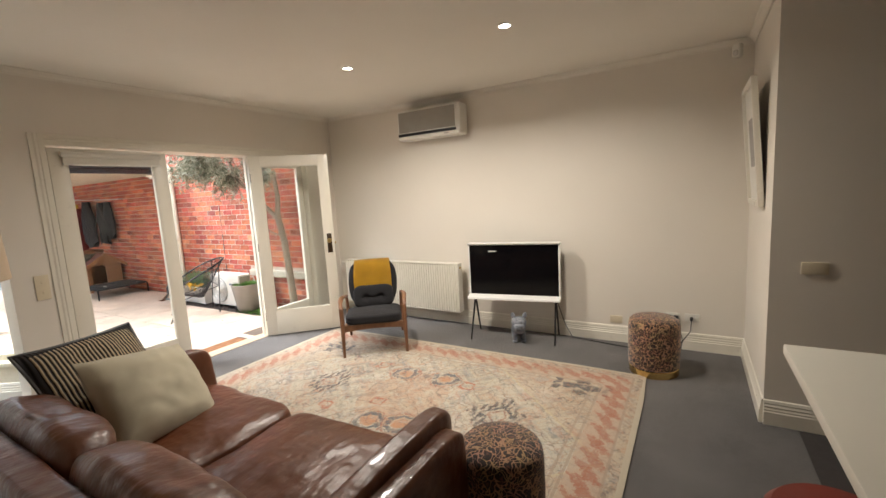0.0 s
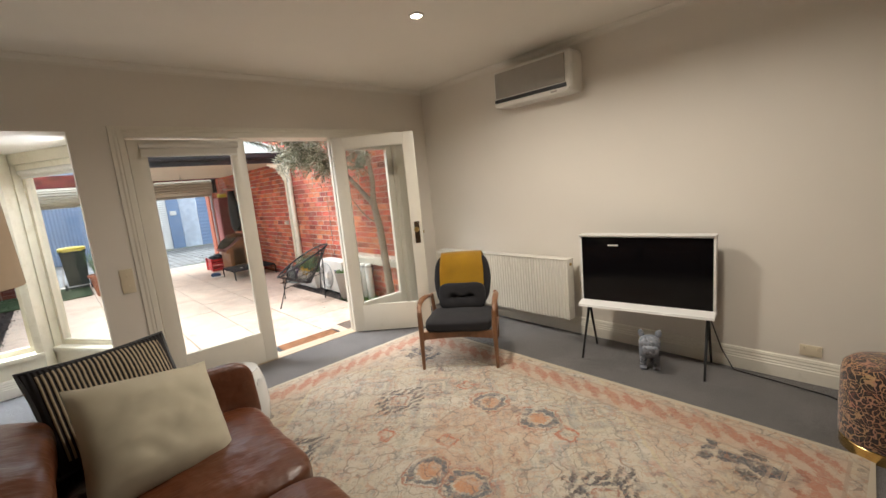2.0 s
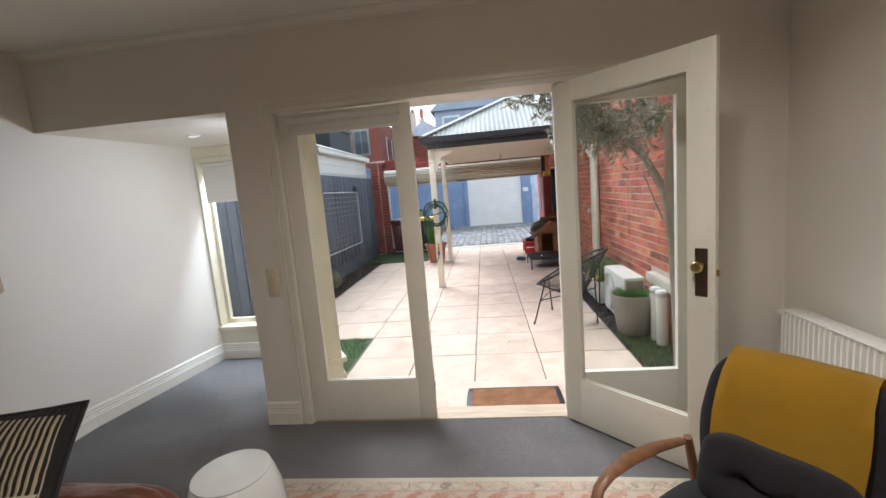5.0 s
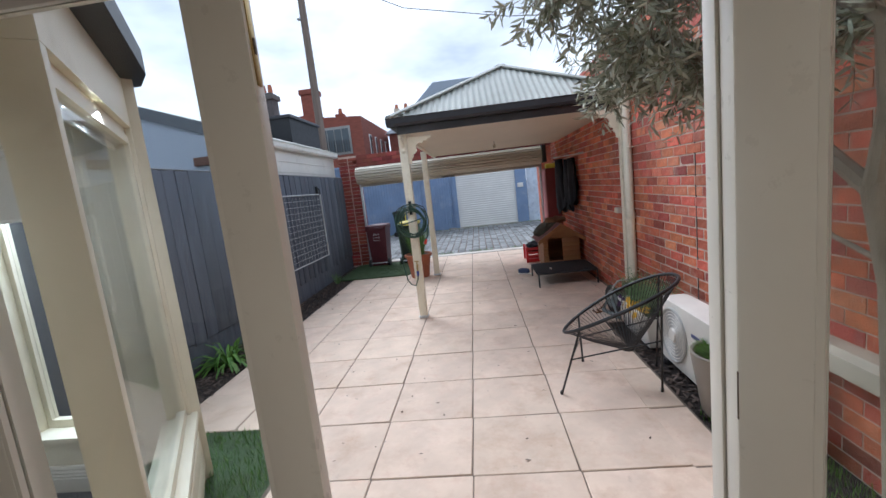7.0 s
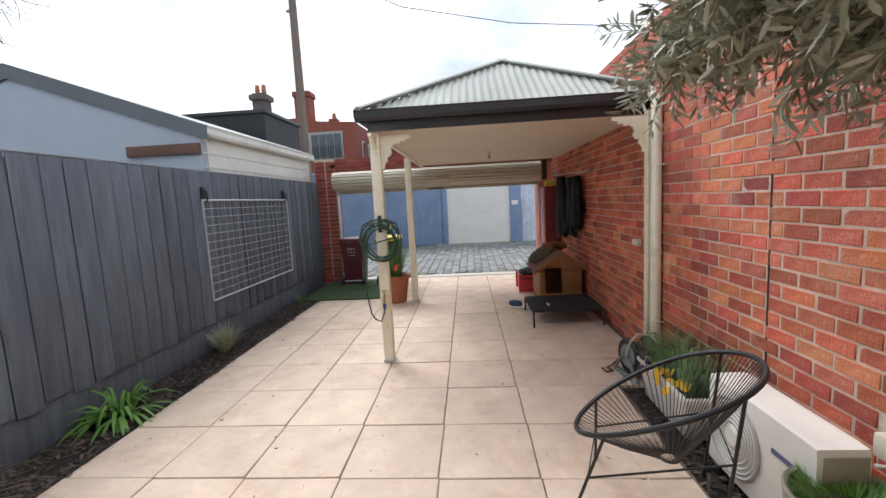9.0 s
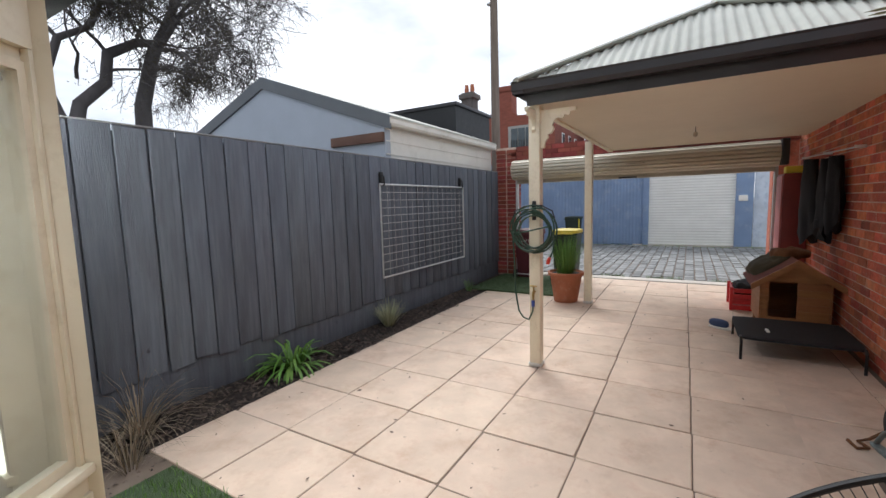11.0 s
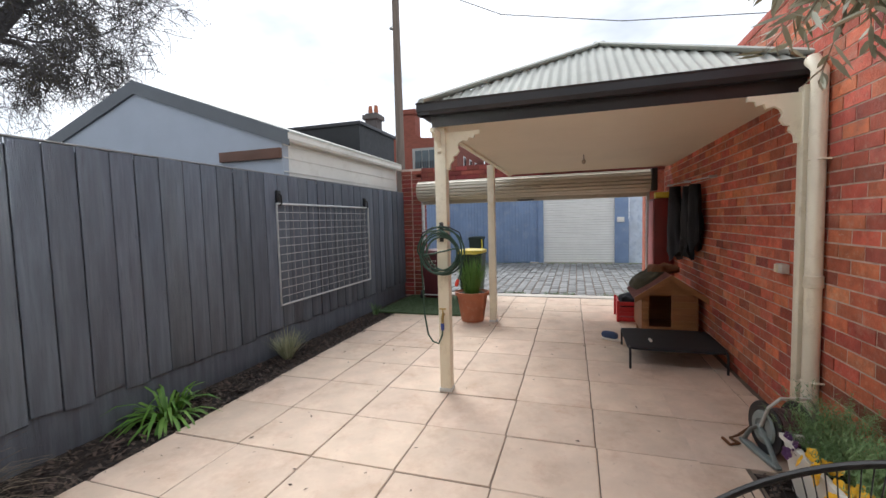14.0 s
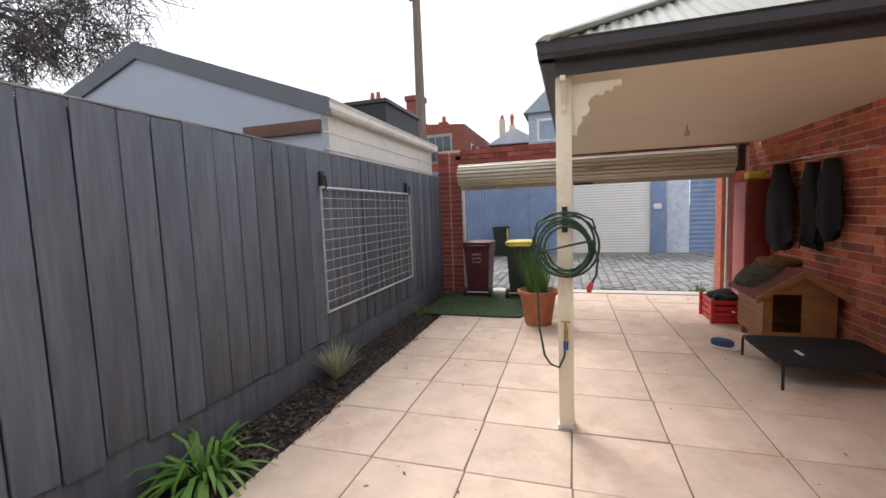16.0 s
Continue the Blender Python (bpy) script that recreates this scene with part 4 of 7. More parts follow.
solid("throw", bm, MUSTARD, "mustard yellow wool throw folded over the armchair back", "throw", pose(-2.548, 3.244, 0.012, 0, 0, 218.7) @ Matrix.Diagonal((1.03, 1.0, 0.925, 1)), smooth=70)

# ---- television ----
tv = thing("television", "white-framed flat television on thin black legs", "television", pose(-1.285, 4.03, 0, 0, 0, 8.6))
TW, TB, TT = 0.482, 0.425, 1.015
part("shelf", prismb([(-0.115, TB), (-0.11, TB + 0.018), (-0.03, TB + 0.04), (0.03, TB + 0.04), (0.07, TB + 0.018), (0.07, TB)], "x", -TW, TW), TVWHITE, tv, "wide white lower edge", smooth=15)
part("top_edge", prismb([(-0.05, TT), (-0.045, TT - 0.012), (-0.02, TT - 0.022), (0.03, TT - 0.022), (0.07, TT - 0.012), (0.07, TT)], "x", -TW, TW), TVWHITE, tv, smooth=15)
for s in (-1, 1):
    x0, x1 = sorted((s * TW, s * (TW - 0.016)))
    part("side_edge", boxb(x0, -0.03, TB + 0.03, x1, 0.03, TT - 0.018, 0.003), TVWHITE, tv)
part("screen", boxb(-TW + 0.016, -0.026, TB + 0.04, TW - 0.016, 0.02, TT - 0.022), SCREEN, tv, "dark glossy switched-off screen")
part("standby_mark", boxb(-0.255, -0.0275, 0.925, -0.175, -0.0262, 0.936), WHITEP, tv, "small white mark")
for s in (-1, 1):
    for y in (-0.19, 0.16):
        part("leg", tubeb([(s * 0.43, 0.0 if y < 0 else 0.01, TB), (s * 0.435, y, 0.0)], [0.011, 0.008], 10), BLACKM, tv, "thin black steel leg")
cd = [(-0.86, 4.14, 0.40), (-0.80, 4.20, 0.15), (-0.72, 4.19, 0.012), (-0.45, 4.16, 0.008), (-0.2, 4.12, 0.008), (-0.02, 4.02, 0.008), (0.10, 3.98, 0.01), (0.22, 4.08, 0.06), (0.33, 4.20, 0.20), (0.335, 4.255, 0.29)]
solid("extension_lead", tubeb(cd, 0.0045, 8), BLACKP, "black extension lead trailing along the skirting", "cable")

# ---- bulldog ----
bm = bmesh.new()
def blob(c, size, k=2.3, rot=None):
    soft(bm, c, size, k=k, n=6, wrinkle=0.003, seed=1, rot=rot)
blob((0, 0.05, 0.135), (0.125, 0.23, 0.115)), blob((0, -0.05, 0.15), (0.135, 0.12, 0.14))
blob((0, -0.10, 0.215), (0.15, 0.125, 0.125), 2.6), blob((0, -0.160, 0.185), (0.115, 0.06, 0.07), 2.8)
for s in (-1, 1):
    blob((s * 0.058, -0.085, 0.285), (0.045, 0.022, 0.075), 1.7, Euler((0, radians(16 * s), 0)).to_matrix())
    blob((s * 0.045, -0.055, 0.06), (0.048, 0.055, 0.13), 3), blob((s * 0.045, -0.075, 0.012), (0.052, 0.075, 0.026), 3)
    blob((s * 0.045, 0.125, 0.065), (0.052, 0.075, 0.14), 3), blob((s * 0.045, 0.11, 0.012), (0.05, 0.075, 0.026), 3)
solid("dog_statue", bm, DOGM, "grey patchwork bulldog statue standing under the television", "statue", pose(-1.22, 3.96, 0.0, 0, 0, 24))

# ---- radiator ----
rd = thing("radiator", "long white fluted panel radiator on the wall", "radiator")
rx0, rx1, rz0, rz1, ry = -3.74, -1.99, 0.175, 0.745, 4.10
rows = []
bm = bmesh.new()
nr = 52
for i in range(nr * 6 + 1):
    u = i / 6
    x = rx0 + 0.02 + (rx1 - rx0 - 0.04) * u / nr
    d = 0.014 * min(1, max(0, 0.5 + 1.1 * math.cos(2 * math.pi * u)))
    rows.append([bm.verts.new((x, ry + d, rz0 + 0.03)), bm.verts.new((x, ry + d, rz1 - 0.03)), bm.verts.new((x, ry + 0.008, rz1)), bm.verts.new((x, ry + 0.008, rz0))])
for a, b in zip(rows, rows[1:]):
    bm.faces.new((a[0], b[0], b[1], a[1])), bm.faces.new((a[1], b[1], b[2], a[2])), bm.faces.new((a[3], b[3], b[0], a[0]))
part("front_panel", bm, ENAMEL, rd, "fluted white front", smooth=50)
part("core", boxb(rx0 + 0.02, ry + 0.016, rz0, rx1 - 0.02, 4.20, rz1 - 0.004), ENAMEL, rd)
for a, b in ((rx0, rx0 + 0.02), (rx1 - 0.02, rx1)):
    part("end_cap", boxb(a, ry, rz0, b, 4.205, rz1, 0.006), ENAMEL, rd)
part("top_grille", boxb(rx0, ry, rz1 - 0.004, rx1, 4.205, rz1 + 0.006, 0.003), ENAMEL, rd)
v = part("valve", tubeb([(rx0, 4.16, 0.70), (rx0 - 0.05, 4.16, 0.70)], 0.013, 12), BRASS, rd, "brass bleed valve")
part("valve_head", tubeb([(rx0 - 0.05, 4.16, 0.70), (rx0 - 0.10, 4.16, 0.70)], [0.022, 0.018], 14), WHITEP, v)
part("plug", tubeb([(rx1, 4.15, 0.70), (rx1 + 0.008, 4.15, 0.70)], 0.014, 12), BRASS, rd, "small metal plug")
for x in (-3.4, -2.3):
    part("bracket", boxb(x - 0.02, 4.205, 0.25, x + 0.02, NY, 0.65), ENAMEL, rd)

# ---- wall air conditioner ----
ac = thing("air_conditioner", "wall-mounted split air conditioner with grey front", "air conditioner")
ax0, ax1, az0, az1 = -2.70, -1.86, 2.205, 2.545
part("body", softb(((ax0 + ax1) / 2, 4.185, (az0 + az1) / 2), (ax1 - ax0, 0.19, az1 - az0), k=22, n=12), WHITEP, ac)
part("front_grille", boxb(ax0 + 0.03, 4.083, az0 + 0.085, ax1 - 0.06, 4.092, az1 - 0.025, 0.004), ACGREY, ac, "flat grey intake panel")
part("louvre", boxb(ax0 + 0.02, 4.078, az0 + 0.045, ax1 - 0.05, 4.10, az0 + 0.075, 0.004), BLACKP, ac, "dark air slot")
part("flap", boxb(ax0 + 0.02, 4.084, az0 + 0.012, ax1 - 0.02, 4.10, az0 + 0.04, 0.004), WHITEP, ac)
part("badge", boxb(ax1 - 0.20, 4.0815, az0 + 0.018, ax1 - 0.14, 4.085, az0 + 0.03), ACGREY, ac)

# ---- downlights ----
BULB = glow_mat("lit_downlight", (1.0, 0.86, 0.66), 9.0)
for dx, dy in DOWNLIGHTS:
    d = thing("downlight", "small round recessed ceiling downlight, lit", "downlight", pose(dx, dy, CEIL), "ceiling downlights")
    part("trim_ring", latheb([(0.036, -0.001), (0.052, -0.001), (0.050, -0.007), (0.038, -0.009), (0.036, -0.001)], 28), WHITEP, d)
    part("lamp_face", latheb([(0.001, -0.002), (0.036, -0.002), (0.036, -0.005), (0.001, -0.005)], 24), BULB, d, "glowing lamp face")
d = thing("downlight", "small round recessed downlight in the bay ceiling", "downlight", pose(-4.68, 0.19, 2.157), "ceiling downlights")
part("trim_ring", latheb([(0.036, -0.001), (0.052, -0.001), (0.050, -0.007), (0.038, -0.009), (0.036, -0.001)], 28), WHITEP, d)
part("lamp_face", latheb([(0.001, -0.002), (0.036, -0.002), (0.036, -0.005), (0.001, -0.005)], 24), glow_mat("dim_downlight", (1.0, 0.92, 0.82), 0.7), d, "lamp face with an added faint glow")

# ---- wall fittings ----
def plate(name, label, w, h, at, rockers, material):
    """A flat electrical plate; x across, z up, front to -y."""
    p = thing(name, label, "socket" if "socket" in name else "switch", at)
    part("cover", boxb(-w / 2, -0.009, -h / 2, w / 2, 0, h / 2, 0.003), material, p)
    for x, z in rockers:
        part("rocker", boxb(x - 0.007, -0.013, z - 0.011, x + 0.007, -0.008, z + 0.011, 0.002), material, p)
    return p


plate("wall_socket", "ivory double wall socket above the skirting", 0.115, 0.072, pose(-0.31, NY, 0.225), [(-0.035, 0.02), (0.035, 0.02)], IVORYP)
p = plate("wall_socket", "white double wall socket with a black plug", 0.115, 0.072, pose(0.18, NY, 0.305), [(-0.035, 0.02), (0.035, 0.02)], WHITEP)
part("plug", softb((0.03, -0.032, -0.005), (0.042, 0.05, 0.042), k=4, n=6), BLACKP, p, "black power plug")
p = plate("wall_socket", "white wall outlet plate with a thin cable", 0.115, 0.072, pose(0.34, NY, 0.305), [(0.03, 0.0)], WHITEP)
part("plug", softb((-0.005, -0.028, -0.005), (0.028, 0.045, 0.03), k=4, n=6), BLACKP, p, "small black plug")
solid("cable", tubeb([(0.21, 4.23, 0.30), (0.24, 4.17, 0.24), (0.27, 4.12, 0.13), (0.25, 4.06, 0.03), (0.18, 4.0, 0.006)], 0.004, 6), BLACKP, "black cable hanging from the wall socket", "cable")
plate("light_switch", "large ivory switch plate beside the doors", 0.085, 0.19, pose(WX, 1.085, 1.02, 0, 0, 90), [(0, 0.04), (0, -0.04)], IVORYP)
plate("light_switch", "ivory blank plate on the kitchen wall", 0.125, 0.072, pose(0.945, 3.09, 1.01), [], IVORYP)
sn = thing("motion_sensor", "small white alarm sensor high in the corner", "sensor", pose(0.615, 4.20, 2.56, 0, 0, -40))
part("case", softb((0, 0, 0), (0.065, 0.05, 0.11), k=5, n=8), WHITEP, sn)
part("lens", softb((0, -0.022, -0.018), (0.045, 0.02, 0.045), k=3, n=6), mat("frosted_lens", (0.5, 0.48, 0.44), 0.3), sn, "frosted sensor window")
pf = thing("picture_frame", "white framed picture leaning off the wall", "picture", pose(EX - 0.004, 3.66, 1.36, 0, -4.5, 0))
ph, pw = 0.84, 0.30
for a, b in (((-0.035, -pw, 0), (0, -pw + 0.035, ph)), ((-0.035, pw - 0.035, 0), (0, pw, ph)), ((-0.035, -pw + 0.035, 0), (0, pw - 0.035, 0.035)), ((-0.035, -pw + 0.035, ph - 0.035), (0, pw - 0.035, ph))):
    part("frame_bar", boxb(*a, *b, 0.003), TRIM, pf)
part("mount", boxb(-0.016, -pw + 0.035, 0.035, -0.006, pw - 0.035, ph - 0.035), WHITEP, pf, "white card mount")
part("print", boxb(-0.019, -0.12, 0.27, -0.0165, 0.12, 0.60), mat("grey_print", (0.34, 0.32, 0.30), 0.5, vary=0.3, scale=8), pf, "small grey print")

# ---- kitchen bench ----
bn = thing("kitchen_bench", "white stone-topped kitchen bench", "bench")
part("benchtop", boxb(0.645, -1.0, 0.86, 1.55, 1.97, 0.90, 0.006), BENCH, bn, "white stone top")
part("cabinet", boxb(1.0, -0.98, 0.0, 1.53, 1.93, 0.858), TRIM, bn)
bs = thing("bar_stool", "round dark red padded bar stool at the bench", "stool", pose(0.68, 1.28, 0))
part("seat", latheb([(0.001, 0.60), (0.15, 0.60), (0.168, 0.615), (0.17, 0.64), (0.15, 0.662), (0.001, 0.668)], 32), REDSEAT, bs, "dark red seat pad")
for a in (45, 135, 225, 315):
    part("leg", tubeb([(0.10 * math.cos(radians(a)), 0.10 * math.sin(radians(a)), 0.60), (0.17 * math.cos(radians(a)), 0.17 * math.sin(radians(a)), 0.0)], 0.012, 8), BLACKM, bs)

# ---- doormat ----
dm = thing("doormat", "brown coir doormat with a dark edge outside the door", "doormat", pose(0, 0, G + 0.001))
part("coir_face", softb((-4.47, 2.66, 0.009), (0.29, 0.66, 0.018), k=30, n=6), COIR, dm)
part("edging", softb((-4.47, 2.66, 0.006), (0.35, 0.74, 0.010), k=30, n=4), BLACKP, dm, "dark rubber edging")


# ---- yard: materials ----
PLACE[0] = Matrix()
HX = WX + 0.15 - T       # outer face of the house
PAVER = mat("sandstone_concrete_paver", (0.64, 0.51, 0.40), 0.8, vary=0.13, scale=3.5, bump=0.3, bscale=120, tint=(0.60, 0.43, 0.33), rand=0.07)
blotch(PAVER, (0.44, 0.29, 0.19), 2.6, 0.50, 0.72, 0.62, world_co=True)
blotch(PAVER, (0.30, 0.22, 0.16), 9.0, 0.62, 0.76, 0.5, world_co=True)
blotch(PAVER, (0.22, 0.16, 0.12), 34, 0.66, 0.74, 0.5, world_co=True)
blotch(PAVER, (0.78, 0.64, 0.54), 5.0, 0.55, 0.75, 0.4, world_co=True)
GROUT = mat("dark_paving_joint", (0.15, 0.115, 0.088), 0.95, vary=0.3, scale=6)
BRICK = mat("red_clay_brick", (0.42, 0.105, 0.055), 0.85, vary=0.42, scale=11, bump=1.0, bscale=70, tint=(0.46, 0.21, 0.14), rand=0.27, depth=0.006)
BRICKJ = mat("red_clay_brick_far", (0.42, 0.105, 0.055), 0.85, vary=0.42, scale=11, bump=1.0, bscale=70, tint=(0.46, 0.21, 0.14), island=0.27, depth=0.006)
def firing(m, node, out):
    """Kiln differences from brick to brick: plum, salmon and scorched ones among the red."""
    n, l = m.node_tree.nodes, m.node_tree.links
    b = n["Principled BSDF"]
    r = math_of(n, l, "FRACT", math_of(n, l, "MULTIPLY", n.new(node).outputs[out], 13.7))
    x = n.new("ShaderNodeValToRGB")
    x.color_ramp.interpolation = "CONSTANT"
    stops = [(0.0, (1.2, 1.2, 1.2)), (0.34, (1.4, 1.5, 1.35)), (0.52, (0.88, 0.82, 0.92)), (0.66, (1.15, 1.05, 1.05)), (0.80, (0.60, 0.62, 0.75)), (0.87, (1.4, 1.8, 1.85)), (0.94, (1.05, 1.35, 1.45))]
    while len(x.color_ramp.elements) < len(stops):
        x.color_ramp.elements.new(0.5)
    for e, (p, c) in zip(x.color_ramp.elements, stops):
        e.position, e.color = p, (*c, 1)
    l.new(r, x.inputs["Fac"])
    l.new(mix_rgb(n, l, 0.85, b.inputs["Base Color"].links[0].from_socket, x.outputs["Color"], "MULTIPLY"), b.inputs["Base Color"])


firing(BRICK, "ShaderNodeObjectInfo", "Random")
firing(BRICKJ, "ShaderNodeNewGeometry", "Random Per Island")
for m in (BRICK, BRICKJ):
    blotch(m, (0.60, 0.47, 0.39), 16.0, 0.62, 0.72, 0.55, world_co=True)
    blotch(m, (0.52, 0.33, 0.25), 3.0, 0.55, 0.75, 0.6, world_co=True)
    blotch(m, (0.13, 0.06, 0.055), 4.5, 0.58, 0.75, 0.55, world_co=True)
DARKBRICK = mat("dark_maroon_brick", (0.26, 0.060, 0.045), 0.85, vary=0.2, scale=8, bump=0.5, bscale=90, island=0.3)
MORTAR = mat("pale_mortar", (0.56, 0.44, 0.36), 0.95, vary=0.3, scale=8, bump=0.6, bscale=120, tint=(0.38, 0.26, 0.20))
FENCEM = mat("grey_stained_paling", (0.108, 0.124, 0.152), 0.85, vary=0.30, scale=3, stretch=(7, 7, 0.6), bump=0.7, bscale=26, rand=0.2, depth=0.006)
blotch(FENCEM, (0.030, 0.033, 0.040), 5.0, 0.64, 0.71, 0.75, (1.6, 1.6, 0.9), True)
blotch(FENCEM, (0.17, 0.19, 0.215), 2.2, 0.5, 0.75, 0.5, (5, 5, 0.3), True)
blotch(FENCEM, (0.055, 0.062, 0.075), 9.0, 0.55, 0.70, 0.5, (5, 5, 0.25), True)
FENCERAIL = mat("weathered_capping", (0.24, 0.245, 0.25), 0.7, vary=0.15, scale=5)
GALV = mat("galvanised_steel", (0.62, 0.64, 0.64), 0.42, metal=0.6, vary=0.12, scale=14)
ROOFM = mat("faded_corrugated_iron", (0.42, 0.43, 0.39), 0.85, metal=0.0, vary=0.14, scale=1.5, tint=(0.40, 0.42, 0.38))
GUTTER = mat("charcoal_gutter_paint", (0.022, 0.022, 0.026), 0.4, vary=0.2, scale=4)
POSTM = mat("cream_post_paint", (0.78, 0.72, 0.56), 0.45, vary=0.06, scale=3, bump=0.12, tint=(0.55, 0.48, 0.34))
SOFFIT = mat("cream_lining_board", (0.68, 0.60, 0.46), 0.6, vary=0.05, scale=1.2, bump=0.06)
SHUTTER = mat("cream_roller_steel", (0.50, 0.46, 0.37), 0.4, metal=0.15, vary=0.08, scale=3)
BARK = mat("dark_bark_mulch", (0.024, 0.017, 0.014), 0.95, vary=0.45, scale=14, bump=1.0, bscale=60, depth=0.02)
TURF = mat("artificial_turf", (0.060, 0.10, 0.040), 0.9, vary=0.3, scale=10, bump=1.0, bscale=300, depth=0.01)
STONE = mat("bluestone_pitcher", (0.215, 0.22, 0.215), 0.8, vary=0.2, scale=7, bump=0.5, bscale=60, rand=0.25)
STONEJ = mat("bluestone_pitcher_far", (0.215, 0.22, 0.215), 0.8, vary=0.2, scale=7, bump=0.5, bscale=60, island=0.25)
BLUEF = mat("faded_blue_corrugated", (0.20, 0.28, 0.43), 0.6, vary=0.12, scale=1.5, tint=(0.30, 0.36, 0.46))
WEATHERG = mat("grey_blue_weatherboard", (0.36, 0.41, 0.48), 0.6, vary=0.06, scale=1.5)
WHITEB = mat("white_weatherboard", (0.72, 0.71, 0.66), 0.6, vary=0.06, scale=1.5, tint=(0.55, 0.54, 0.48))

# ---- lane and far ground ----
lane = structure("road", boxb(-19.9, -40, G - 0.3, -13.45, 40, G - 0.03), GROUT, "bluestone cobbled back lane", "lane")
structure("lane_edge", boxb(-13.45, -0.62, G - 0.3, -13.18, 4.2, G + 0.004, 0.004), mat("pale_concrete_strip", (0.58, 0.54, 0.48), 0.85, vary=0.12, scale=4, world_co=True), "pale concrete strip at the garage opening", "pavement")

# ---- paving ----
bm = boxb(-13.18, -0.07, G - 0.3, HX, 3.80, G - 0.006)
box(bm, -13.18, 3.80, G - 0.3, -7.66, NY, G - 0.006)
patio = structure("patio", bm, GROUT, "large pale square concrete pavers with dark joints", "paving")

# ---- beds ----
bed = structure("garden_bed", boxb(-13.0, -0.66, G - 0.3, -5.86, -0.072, G - 0.02), BARK, "narrow bed of dark bark mulch along the fence", "garden bed")
structure("garden_bed_wall", boxb(-7.658, 3.802, G - 0.3, HX, NY, G - 0.03), BARK, "strip of soil and bark beside the brick wall", "garden bed")
structure("garden_bed_bay", boxb(-5.86, -0.66, G - 0.3, HX, 1.15, G - 0.03), BARK, "bark-covered corner beside the bay window", "garden bed")

# ---- fence ----
FY = -0.634
fence = structure("fence", boxb(-13.0, FY - 0.05, -0.2, -4.3, FY - 0.03, 2.0), FENCEM, "tall dark grey overlapped paling fence", "fence")
rng = random.Random(4)
WIDTHS = (0.242, 0.221, 0.202, 0.192, 0.202, 0.231, 0.193, 0.206, 0.232, 0.193, 0.189, 0.218, 0.214)
x, i = -4.391, 0
while x > -12.9:
    w = WIDTHS[(i - 7) % 13]
    bm = boxb(-w + 0.009, -0.009, 0, 0.0, 0.009, 1.0, 0.004, 1)
    foot = rng.uniform(0.150, 0.195)
    for v in bm.verts:
        v.co.z = v.co.z * (2.035 + rng.uniform(-0.008, 0.008) - foot) + foot + (0.012 * rng.uniform(-1, 1) if v.co.z < 0.5 else 0)
    ob = part("paling", bm, FENCEM, fence)
    ob.matrix_basis = pose(x, FY + rng.uniform(-0.006, 0.004), 0, rng.uniform(-0.15, 0.15), 0, rng.uniform(-1.2, 3.0))
    x -= w
    i += 1
part("plinth_board", boxb(-13.0, FY - 0.0295, -0.2, -4.3, FY - 0.014, 0.26, 0.004), FENCEM, fence, "grey plinth board")
part("capping", boxb(-13.0, FY - 0.06, 2.04, -4.3, FY + 0.006, 2.052, 0.004), FENCERAIL, fence, "thin pale capping strip")
structure("fence_far", boxb(-5.4, -0.9, -0.2, HX, -0.69, 1.9), FENCEM, "dark grey fence beside the bay", "fence")

# ---- steel mesh panel on the fence ----
mp = thing("mesh_panel", "galvanised welded mesh trellis panel hung on the fence", "trellis")
x0, x1, z0, z1, ym = -11.25, -8.95, 0.47, 1.69, FY + 0.05
part("panel_frame", tubeb([(x0, ym, z0), (x1, ym, z0), (x1, ym, z1), (x0, ym, z1)], 0.014, 8, True), GALV, mp)
for i in range(1, 12):
    z = z0 + (z1 - z0) * i / 12
    part("wire", tubeb([(x0, ym, z), (x1, ym, z)], 0.0035, 6), GALV, mp)
for i in range(1, 16):
    x = x0 + (x1 - x0) * i / 16
    part("wire", tubeb([(x, ym + 0.005, z0), (x, ym + 0.005, z1)], 0.002, 6), GALV, mp)
for x in (x0 + 0.06, x1 - 0.06):
    for z in (z1,):
        hk = part("hanger", boxb(x - 0.035, FY + 0.012, z - 0.02, x + 0.035, FY + 0.045, z + 0.16, 0.01), BLACKM, mp, "black steel hanger")
        part("hook", tubeb([(x, FY + 0.04, z + 0.12), (x, FY + 0.075, z + 0.10), (x, FY + 0.08, z), (x, FY + 0.05, z - 0.015)], 0.009, 8), BLACKM, hk)

# ---- brick boundary wall ----
bwall = structure("wall_brick", prismb([(-13.0, -0.3), (HX, -0.3), (HX, 2.97), (-13.0, 2.97)], "y", NY + 0.0, NY + 0.3), MORTAR, "tall red brick boundary wall with pale mortar", "wall")

# ---- carport ----
cp = thing("carport", "cream timber carport with a faded corrugated hip roof", "carport", kind="structure")
PX, PY = -8.35, 1.67
for px, py, w in ((PX, PY, 0.05), (-11.0, 1.60, 0.05)):
    p = part("post", boxb(px - w, py - w, G, px + w, py + w, 2.24, 0.006), POSTM, cp, "cream square timber post")
    part("post_shoe", boxb(px - w - 0.008, py - w - 0.008, G, px + w + 0.008, py + w + 0.008, G + 0.035, 0.004), GALV, p)
part("post", boxb(-8.15, 4.19, G, -8.07, 4.275, 2.24, 0.006), POSTM, cp, "cream square timber post")
EW, EE, EN, ES = -8.20, -12.55, 1.575, 4.40
part("soffit", boxb(EE, EN + 0.06, 2.245, EW - 0.06, NY - 0.002, 2.262), SOFFIT, cp, "flat cream lined ceiling")
